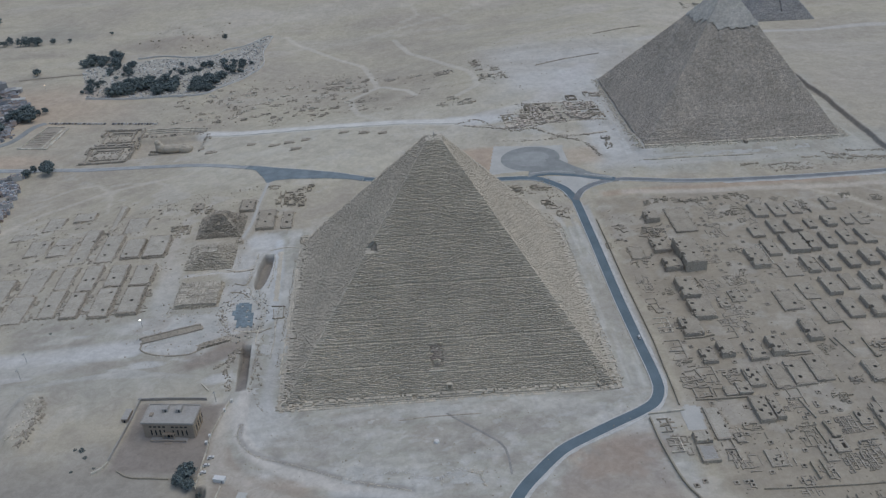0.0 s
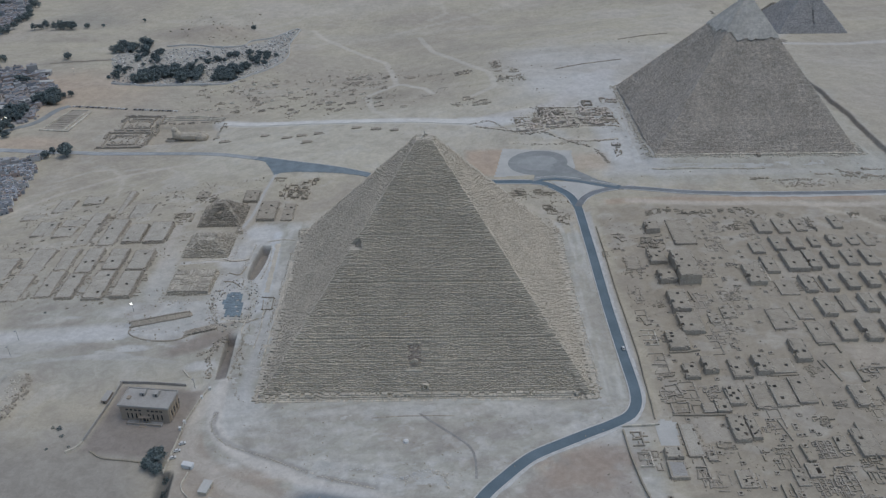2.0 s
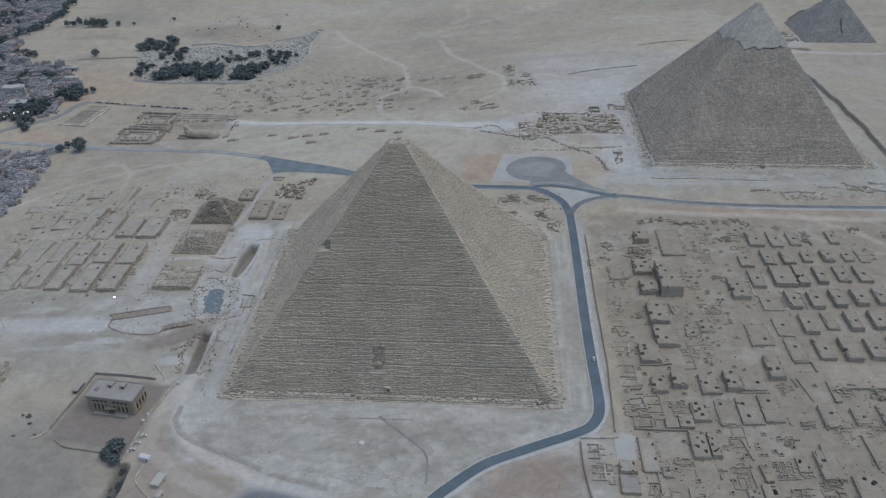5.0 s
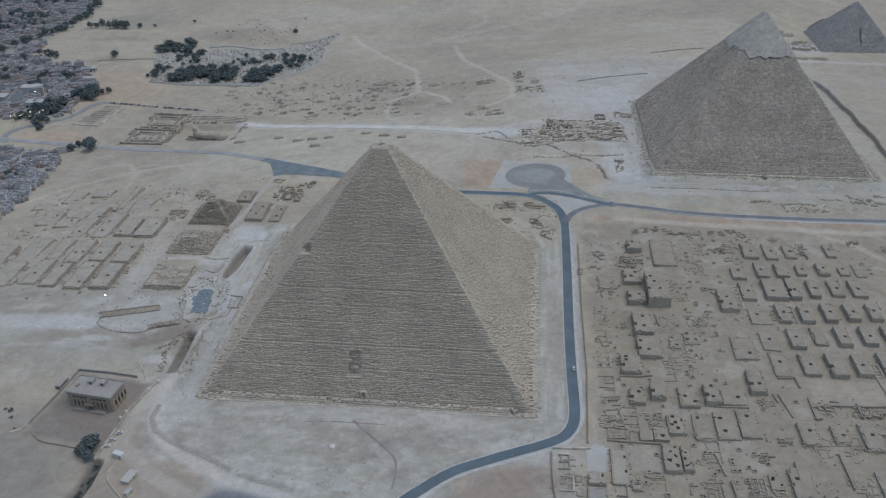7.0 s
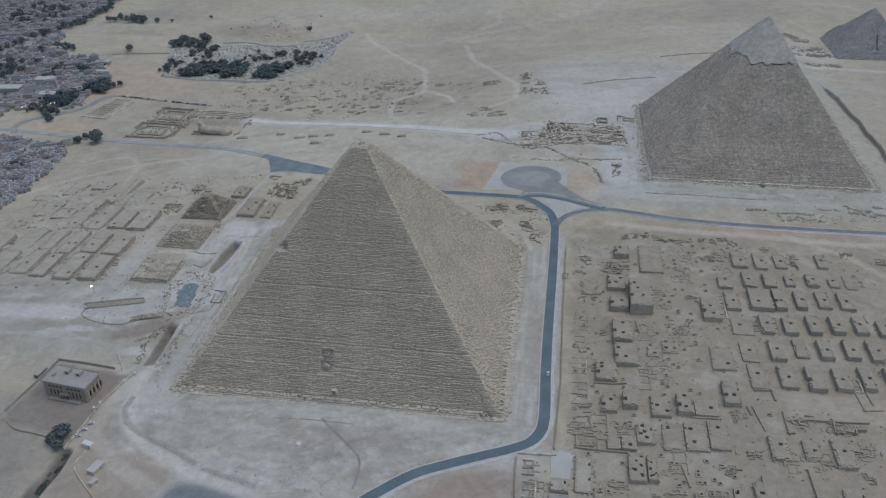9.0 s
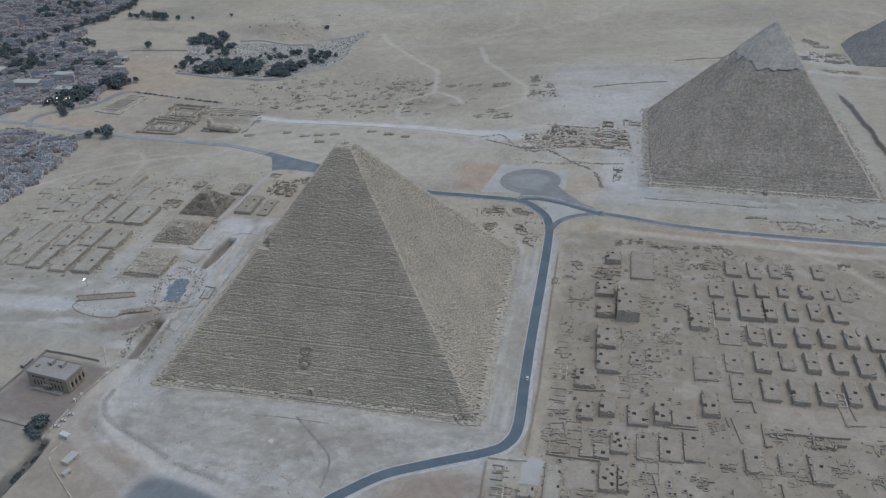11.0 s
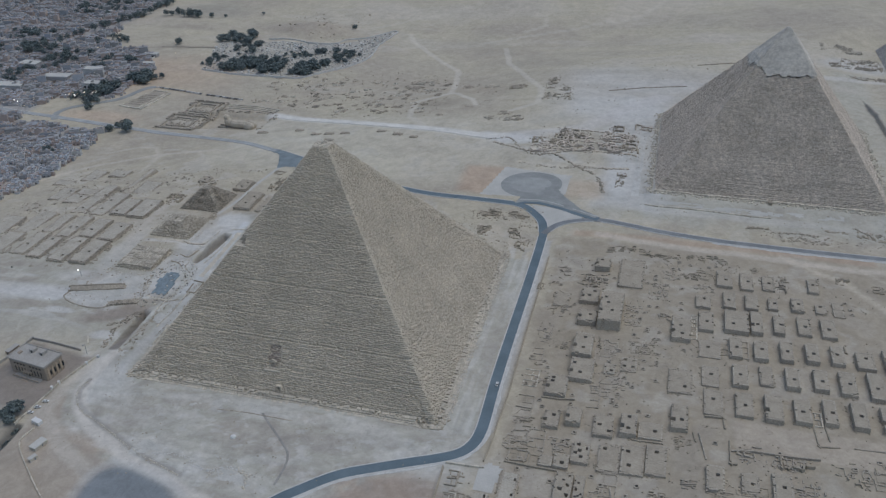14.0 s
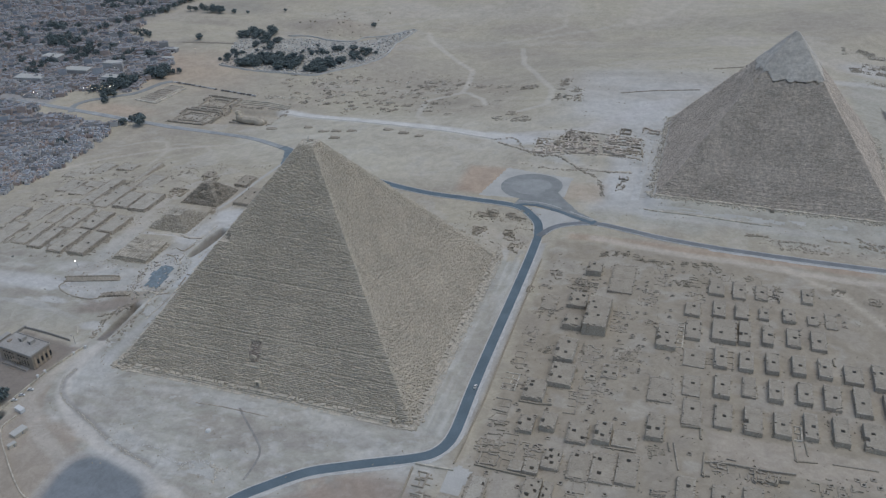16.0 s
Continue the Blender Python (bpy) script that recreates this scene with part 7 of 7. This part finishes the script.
def tree(x, y, height, radius, seed, label="dense dusty green tree", group="trees", clumps=34):
    t = thing("tree", x, y, gz(x, y), label, "tree", group)
    bm = tube(0.045 * height * 0.6, 0.02 * height * 0.6, height * 0.5, 8)
    r = random.Random(seed)
    for k in range(5):
        a = k * 1.26 + r.uniform(-.3, .3)
        m = Matrix.Translation((0, 0, height * r.uniform(0.22, 0.4))) @ Matrix.Rotation(a, 4, "Z") @ Matrix.Rotation(radians(r.uniform(28, 50)), 4, "X")
        limb = tube(0.014 * height, 0.005 * height, height * 0.42, 6, m)
        me = bpy.data.meshes.new("limb")
        limb.to_mesh(me)
        limb.free()
        bm.from_mesh(me)
        bpy.data.meshes.remove(me)
    part("trunk", bm, M_BARK, t)
    v, q = leaf_crown(radius, height, seed, clumps)
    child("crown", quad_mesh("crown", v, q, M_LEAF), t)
    return t


KINDS = [tree(-425, 347, 17, 9.0, 1, "large round dark green tree beside the road", clumps=80), tree(-444, 356, 9, 4.5, 2), tree(-455, 620, 12, 6.5, 3), tree(-166.5, -170.5, 10, 6.5, 4, "bushy grey-green tree at the corner of the yard", clumps=60)]


FAR_TREES = []


def plant(x, y, scale, kind=None, flat=1.0):
    if x < -610 and kind is None:
        FAR_TREES.append((x, y, scale))
        return None
    k = KINDS[int(r.integers(1, 3))] if kind is None else KINDS[kind]
    t = copy_thing(k, pose(x, y, gz(x, y), 0, 0, r.uniform(0, 360)))
    t.scale = (scale * flat, scale * flat, scale)
    t["label"] = "dense dusty green tree"
    return t


for x, y, s in ((-448, 344, .9), (-170, -176, .75), (-164, -180, .7)):
    plant(x, y, s, 3)
AVENUE = [(-790, 620), (-761, 665), (-740, 728), (-706, 817), (-697, 891), (-724, 1010), (-790, 1160)]
# graveyard trees in belts
for x0, y0, x1, y1, n, s in ((-424, 596, -330, 648, 74, 1.2), (-314, 600, -270, 654, 34, 1.1), (-466, 612, -442, 662, 9, .9), (-498, 728, -446, 786, 26, 1.35), (-452, 682, -410, 734, 12, .9), (-284, 664, -228, 726, 20, .95), (-345, 672, -325, 690, 4, .9), (-312, 700, -300, 714, 4, .9), (-440, 650, -300, 720, 10, .7)):
    for _ in range(n):
        plant(r.uniform(x0, x1), r.uniform(y0, y1), s * r.uniform(.6, 0.95), flat=1.25)
# trees along the avenue at the edge of town
for (ax, ay), (bx, by) in zip(AVENUE, AVENUE[1:]):
    for k in range(int(math.hypot(bx - ax, by - ay) / 9)):
        f = (k + r.uniform(0, .8)) / (math.hypot(bx - ax, by - ay) / 9)
        if r.random() < 0.8:
            plant(ax + (bx - ax) * f - r.uniform(0, 16), ay + (by - ay) * f + r.uniform(-6, 6), r.uniform(.8, 1.4))
# town-edge trees
GATE_TREES = [(-530, 510, -492, 548, 16, 1.3), (-560, 455, -535, 500, 9, 1.0), (-545, 400, -520, 430, 4, .9), (-720, 560, -660, 620, 24, 1.2), (-800, 600, -740, 640, 26, 1.2), (-620, 560, -570, 620, 14, 1.0), (-668, 850, -650, 880, 6, 1.1), (-640, 850, -600, 872, 7, 1.2), (-570, 690, -540, 715, 3, .8)]
STREET_TREES = [(-500, 240, -470, 300, 6, .6), (-700, 200, -520, 330, 12, .7), (-572, 428, -532, 490, 34, .9), (-550, 446, -528, 490, 12, 1.1), (-780, 470, -700, 540, 16, 1.0), (-900, 560, -820, 700, 30, 1.1), (-860, 820, -760, 960, 40, 1.2), (-700, 660, -640, 720, 12, .9), (-960, 1000, -800, 1200, 40, 1.3), (-1000, 500, -900, 640, 14, 1.0), (-850, 685, -795, 712, 14, 1.1), (-732, 530, -676, 548, 10, 1.1)]
for x0, y0, x1, y1, n, s in GATE_TREES + STREET_TREES:
    for _ in range(n):
        plant(r.uniform(x0, x1), r.uniform(y0, y1), s * r.uniform(.75, 1.2))
for x, y in ((-300, 850), (-560, 872), (-585, 866), (-610, 860), (-500, 905)):
    plant(x, y, .8)


def far_woods():
    """Trees among the far houses: trunks and leafy crowns, joined."""
    rr = np.random.default_rng(12)
    V, Q, n = [], [], 0
    crowns = [leaf_crown(5.5, 11, 60 + k, 22, 20) for k in range(4)]
    for x, y, s in FAR_TREES:
        v, q = crowns[int(rr.integers(4))]
        t = turned(v * s, rr.uniform(0, 360)) + (x, y, gz(x, y))
        b, bq = boxes([(x, y, gz(x, y) - 0.5, .5 * s, .5 * s, 5 * s, rr.uniform(0, 90))])
        for vv, qq in ((t, np.array(q)), (b, bq)):
            V.append(vv), Q.append(qq + n)
            n += len(vv)
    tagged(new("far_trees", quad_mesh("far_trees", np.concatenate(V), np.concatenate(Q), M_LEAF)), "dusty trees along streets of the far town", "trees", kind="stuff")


far_woods()


def bush(x, y, size, seed):
    t = thing("bush", x, y, gz(x, y), "sparse dry desert bush", "bush", "bushes")
    v, q = leaf_crown(size, size * 0.9, seed, 9, 14)
    v[:, 2] -= size * 0.25
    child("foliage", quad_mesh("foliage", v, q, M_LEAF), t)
    part("stem", tube(0.08, 0.04, size * 0.5, 6), M_BARK, t)
    return t


b0 = bush(-238, -142, 3.2, 9)
for x, y, s in ((-234, -148, .7), (-243, -140, .6), (-240, -160, .5), (-226, -158, .45), (-300, -10, .5), (-150, -50, .4)):
    c = copy_thing(b0, pose(x, y, gz(x, y), 0, 0, r.uniform(0, 360)))
    c.scale = (s, s, s)
for k in range(26):
    f = r.random()
    x, y = np.interp(f, (0, .4, 1), (-158, -157, -160)) + r.uniform(-3.5, 3.5), -182 - 44 * f
    c = copy_thing(b0, pose(x, y, gz(x, y), 0, 0, r.uniform(0, 360)))
    c.scale = (.8, .8, .7)
    c["label"] = "dark scrub bush growing in the ditch"


long_wall([(-557, 586), (-557, 636)], 2.2, 0.8, "pale wall at the corner of the town", M_KERB, "boundary_wall", 0.05, 91)


# ---- graves ----
def graves():
    rr = np.random.default_rng(66)
    items = []
    while len(items) < 1500:
        x, y = rr.uniform(-490, -225), rr.uniform(584, 850)
        if in_graveyard(np.array([x]), np.array([y]))[0]:
            items.append((x, y, gz(x, y) - 0.3, 1.2 + 3.4 * rr.random() ** 2, 1.1 + 2.0 * rr.random() ** 2, rr.uniform(0.7, 2.4), rr.choice([0, 90]) + rr.uniform(-20, 20)))
    v, q = boxes(items, 0.04, 3)
    tagged(new("graves", quad_mesh("graves", v, q, M_GRAVE)), "crowded pale grave blocks inside the graveyard wall", "graves", kind="stuff")


graves()


# ---- reclining statue and valley temples ----
def reclining_statue():
    bm = bmesh.new()

    def lump(x, y, z, sx, sy, sz, turn=0):
        r_ = bmesh.ops.create_icosphere(bm, subdivisions=3, radius=1, matrix=Matrix.Translation((x, y, z)) @ Matrix.Rotation(radians(turn), 4, "Z") @ Matrix.Diagonal((sx, sy, sz, 1)))
        for v in r_["verts"]:
            v.co += Vector((0, 0, 0.35 * math.sin(v.co.z * 2.2))) + noise.noise_vector(v.co * 0.35) * 0.5

    def bar(x, y, z, sx, sy, sz):
        r_ = bmesh.ops.create_cube(bm, size=1, matrix=Matrix.Translation((x, y, z)) @ Matrix.Diagonal((sx, sy, sz, 1)))
        bmesh.ops.bevel(bm, geom=list({e for v in r_["verts"] for e in v.link_edges}), offset=0.8, segments=2, affect="EDGES")

    lump(10, 0, 6.5, 25, 7.2, 6.5)
    lump(28, -4, 5.5, 10, 6, 7.0)
    lump(28, 4, 5.5, 10, 6, 7.0)
    lump(-11, 0, 9.5, 7, 7, 7.5)
    lump(-13.5, 0, 17.0, 4.6, 4.6, 5.0)
    bar(-11.0, 0, 15.6, 4.2, 9.6, 7.4)
    bar(-21, -5.0, 1.2, 17, 3.4, 3.0)
    bar(-21, 5.0, 1.2, 17, 3.4, 3.0)
    me = bpy.data.meshes.new("reclining_statue")
    bm.to_mesh(me)
    bm.free()
    me.materials.append(material("banded_soft_limestone", (0.45, 0.40, 0.32), 0.95, 0.2, 1.2, 0.16, 8.0, 0.4))
    ob = tagged(new("reclining_statue", me), "huge weathered limestone statue reclining in its hollow", "statue")
    ob.matrix_world = pose(-303, 404, gz(-303, 404) - 0.3) @ Matrix.Diagonal((0.78, 0.78, 0.78, 1))
    return ob


reclining_statue()


def temple(x0, y0, x1, y1, h, seed, label):
    """Thick outer walls, an inner court ringed by piers and a cross wall, on one axis."""
    rr = np.random.default_rng(seed)
    w, d = x1 - x0, y1 - y0
    z = gz((x0 + x1) / 2, (y0 + y1) / 2)
    t = thing("ruined_temple", x0, y0, z, label, "temple", "valley temples")
    items = []

    def wall(ax, ay, bx, by, thick, high):
        n = max(1, round(math.hypot(bx - ax, by - ay) / 3.0))
        for k in range(n):
            f = (k + .5) / n
            px, py = ax + (bx - ax) * f, ay + (by - ay) * f
            items.append((px, py, gz(px + x0, py + y0) - z - 1.0, math.hypot(bx - ax, by - ay) / n * 1.03, thick, 1.0 + high * rr.uniform(.55, 1.1), math.degrees(math.atan2(by - ay, bx - ax))))

    for inset, thick, high in ((0, 3.2, h), (0.2, 2.0, h * 0.7)):
        ax, ay, bx, by = w * inset, d * inset, w * (1 - inset), d * (1 - inset)
        for line in ((ax, ay, bx, ay), (bx, ay, bx, by), (bx, by, ax, by), (ax, by, ax, ay * 0.5 + by * 0.62)):
            wall(*line, thick, high)
    wall(w * .08, d * .1, w * .08, d * .9, 1.6, h * .6)
    for k in range(7):
        for row in (.32, .68):
            items.append((w * (.26 + .08 * k), d * row, -0.5, 1.5, 1.5, 0.5 + h * rr.uniform(.1, .6), rr.uniform(-8, 8)))
    for _ in range(170):
        s = rr.uniform(.5, 1.5)
        items.append((rr.uniform(-3, w + 3), rr.uniform(-3, d + 3), -0.3, s * 1.3, s, s, rr.uniform(0, 90)))
    v, q = boxes(items, 0.06, seed)
    child("masonry", quad_mesh("temple_walls", v, q, M_TOMB), t, kind="stuff")


temple(-398, 370, -346, 414, 2.4, 41, "roofless valley temple of massive brown blocks")
temple(-392, 418, -344, 466, 3.6, 42, "square valley temple of massive stone walls")
ruin(-344, 440, -262, 446, 1.6, 6.5, 43, "stepped rock edge above the statue's hollow", "valley temples", 1.2, M_TOMB, 0.2)
ruin(-262, 378, -256, 440, 1.6, 6.5, 44, "stepped rock edge above the statue's hollow", "valley temples", 1.2, M_TOMB, 0.2)
for k in range(3):
    long_wall([(-345, 452 + 6 * k), (-300, 453 + 6 * k), (-262, 448 + 5 * k)], 1.2, 1.2, "pale stepped terrace above the statue", M_PALE, "terrace_wall", 0.1, 70 + k)

long_wall([(-487, 426), (-452, 422), (-444, 488)], 1.4, 2.6, "pale wall round the seating plaza", M_PALE, "plaza_wall", 0.05, 75, True)
long_wall([(-459, 426), (-451, 484)], 0.9, 2.0, "pale wall round the seating plaza", M_PALE, "plaza_wall", 0.05, 76, True)
long_wall([(-487, 426), (-473, 489), (-446, 489)], 1.2, 0.9, "pale wall round the seating plaza", M_PALE, "plaza_wall", 0.05, 77, True)
road([(-545, 362), (-557, 385), (-550, 408), (-523, 431), (-503, 452), (-492, 492), (-480, 506)], 9.0, "pale asphalt street curving past the plaza", (False, False), M_ASPHALT_OLD, 0.33)
draped("show_plaza", -512, 414, -440, 502, in_shape([(-487, 426), (-460, 423), (-452, 488), (-472, 489)]), M_TOMB, 0.15, "pale paved plaza with rows of seats", "pavement", 3.0)
bench = thing("bench_row", -472, 436, gz(-472, 436), "long pale concrete bench row on the plaza", "bench", "plaza benches")
part("seat", bevel_box(20, 1.0, 0.5, 0.1, 0.0), M_TOMB, bench)
part("backrest", bevel_box(20, 0.3, 0.6, 0.08, 0.3, 0, 0.6), M_TOMB, bench)
for k in range(1, 6):
    copy_thing(bench, pose(-472 + 1.2 * k, 436 + 7.0 * k, gz(-472, 436 + 7 * k) + 0.15, 0, 0, 0))


# ---- the town ----
def house_mesh(w, d, h, mat, roof):
    """Walls with a parapet round a sunken roof."""
    a, b, t = w / 2, d / 2, 0.35
    ring = lambda x, y, z: [(-x, -y, z), (x, -y, z), (x, y, z), (-x, y, z)]
    v = ring(a, b, -3) + ring(a, b, h + 0.9) + ring(a - t, b - t, h + 0.9) + ring(a - t, b - t, h)
    q = []
    for k in range(4):
        n = (k + 1) % 4
        for o in (0, 4, 8):
            q.append((o + k, o + n, o + 4 + n, o + 4 + k))
    q.append((12, 13, 14, 15))
    return quad_mesh("shell", v, q, [mat, roof], [0] * 12 + [1])


def town():
    rr = np.random.default_rng(101)
    meshes = []
    for k in range(12):
        w, d, h = rr.uniform(6, 11), rr.uniform(5, 8.5), rr.choice([2.6, 3.0, 3.3, 4.2, 5.6])
        meshes.append((w, d, h, house_mesh(w, d, h, M_BRICK[k % 3], M_FLATROOF[int(rr.integers(3))]), M_BRICK[k % 3]))
    v, q = boxes([(0, 0, 0, 2.6, 2.2, 1.9, 0)])
    hut = quad_mesh("roof_hut", v, q, M_BRICK[1])
    pane = {}
    for axis_ in (0, 1):
        v, q = boxes([(0, 0, 0, 1.3 if axis_ == 0 else .2, .2 if axis_ == 0 else 1.3, 1.5, 0)])
        pane[axis_] = quad_mesh("window", v, q, M_GLASS)
    spots = []
    square = in_shape([(-580, 418), (-520, 436), (-532, 500), (-582, 500)])
    bend = [(-545, 362), (-557, 385), (-550, 408), (-523, 431), (-503, 452), (-492, 492)]
    for gy in np.arange(40, 1500, 7.6):
        for gx in np.arange(-1300, -425, 8.2):
            x, y = gx + rr.uniform(-2.5, 2.5), gy + rr.uniform(-2.2, 2.2)
            if x > town_edge(y) + 4 or rr.random() < 0.06:
                continue
            # streets and lanes
            su, sv = x * 0.94 + y * 0.34 + 9 * math.sin(y / 90), y * 0.94 - x * 0.34 + 9 * math.sin(x / 70)
            if su % 74 < 7 or sv % 46 < 6 or square(np.array([x]), np.array([y]))[0] or line_distance(np.array([x]), np.array([y]), bend)[0] < 9:
                continue
            if line_distance(np.array([x]), np.array([y]), AVENUE)[0] < 12:
                continue
            if abs(y - 372 + 0.05 * (x + 500)) < 12 or (345 < y < 440 and x > -596):
                continue
            if x < -1260 + (y - 300) * 0.2:
                continue
            spots.append((math.hypot(x + 380, y - 200), x, y))
    spots.sort()
    rest = [[], [], []]
    for k, (_, x, y) in enumerate(spots):
        turn = 18 + rr.choice([0, 3, -4, 8]) + 8 * math.sin(x / 120)
        if k < 280:
            w, d, h, me, mt = meshes[int(rr.integers(12))]
            t = thing("house", x, y, gz(x, y), "flat-roofed brick and concrete town house", "house", "town houses", turn=turn)
            child("shell", me, t)
            o = child("roof_hut", hut, t)
            o.matrix_local = pose(w * 0.12, d * 0.08, h)
            if k < 150:
                for fl in range(int(h // 3.1)):
                    for u in (-0.28, 0.24):
                        o = child("window", pane[0], t)
                        o.matrix_local = pose(u * w, -d / 2 - 0.02, 0.9 + 3.1 * fl)
                    o = child("window", pane[1], t)
                    o.matrix_local = pose(w / 2 + 0.02, 0.12 * d, 0.9 + 3.1 * fl)
        else:
            w, d, h = rr.uniform(6.5, 14), rr.uniform(5.5, 9.5), rr.choice([2.8, 3.2, 3.4, 4, 5.5, 6.2, 6.5, 8, 12], p=[.16, .16, .16, .14, .14, .1, .07, .05, .02])
            z = gz(x, y)
            rest[int(rr.integers(3))] += [(x, y, z - 3, w, d, h + 3, turn), (x + rr.uniform(-2, 2), y + rr.uniform(-2, 2), z + h, w * rr.uniform(.2, .5), d * rr.uniform(.2, .5), rr.uniform(.5, 2.4), turn)]
            if rr.random() < 0.5:
                rest[int(rr.integers(3))].append((x + rr.uniform(-6, 6), y + rr.uniform(-6, 6), z - 1, rr.uniform(2, 5), rr.uniform(2, 4), 1 + rr.uniform(1.5, 3), turn))
    for items, m, roof in zip(rest, M_BRICK, M_FLATROOF):
        v, q = boxes(items, 0.01, 9)
        tagged(new("town_blocks", quad_mesh("town_blocks", v, q, [m, roof], np.arange(len(q)) % 6 == 4)), "densely packed flat-roofed houses of the far town", "houses", kind="stuff")
    # sheds, stair heads and lean-tos between the houses
    clutter = [[], [], []]
    for _, x, y in spots[:2600]:
        for _ in range(3):
            px, py = x + rr.uniform(-6, 6), y + rr.uniform(-6, 6)
            clutter[int(rr.integers(3))].append((px, py, gz(px, py) - 1, rr.uniform(1.2, 4.5), rr.uniform(1.2, 3.5), 1 + rr.uniform(1.5, 5.0), 18 + rr.uniform(-12, 12)))
    for items, m, roof in zip(clutter, M_BRICK, M_FLATROOF):
        v, q = boxes(items, 0.03, 19)
        tagged(new("sheds", quad_mesh("sheds", v, q, [m, roof], np.arange(len(q)) % 6 == 4)), "small sheds and stair heads among the houses", "sheds", kind="stuff")
    # larger pale blocks near the open ground
    for (x, y, w, d, h, a) in ((-566, 486, 34, 16, 6, 6), (-600, 530, 26, 16, 12, 4), (-640, 498, 40, 18, 8, 8), (-548, 520, 22, 12, 5, -4), (-566, 632, 22, 12, 5, 10), (-545, 590, 18, 10, 4, 8), (-690, 455, 44, 20, 7, 10), (-720, 540, 30, 18, 10, 0)):
        t = thing("market_hall", x, y, gz(x, y), "low pale flat-roofed hall at the edge of town", "building", "halls by the gate", turn=a)
        part("shell", bevel_box(w, d, h + 2, 0.1, -2), M_BRICK[2], t)
        part("roof", bevel_box(w + 1, d + 1, 0.5, 0.1, h), M_PAVE, t, "pale flat roof")
        part("roof_parapet", bevel_box(w + 1, 0.4, 0.8, 0.08, h + 0.5, 0, -d / 2 - 0.3), M_BRICK[2], t)
        for k in range(int(w // 6)):
            part("shopfront", bevel_box(3.6, 0.3, 2.6, 0.05, 0.3, -w / 2 + 4 + 6 * k, -d / 2 - 0.05), M_GLASS, t)
    # lamps already lit in the streets
    for k in range(26):
        x, y = (rr.uniform(-572, -536), rr.uniform(424, 450)) if k < 15 else (rr.uniform(-640, -600), rr.uniform(376, 410)) if k < 22 else (rr.uniform(-700, -520), rr.uniform(440, 700))
        t = thing("street_light", x, y, gz(x, y), "street light already lit at dusk", "lamp", "street lights in the town")
        part("pole", tube(0.14, 0.08, 9, 6), M_STEEL, t)
        part("bulb", bevel_box(0.7, 0.7, 0.4, 0.1, 9), M_LAMP_WARM if k % 3 else M_LAMP, t)


town()
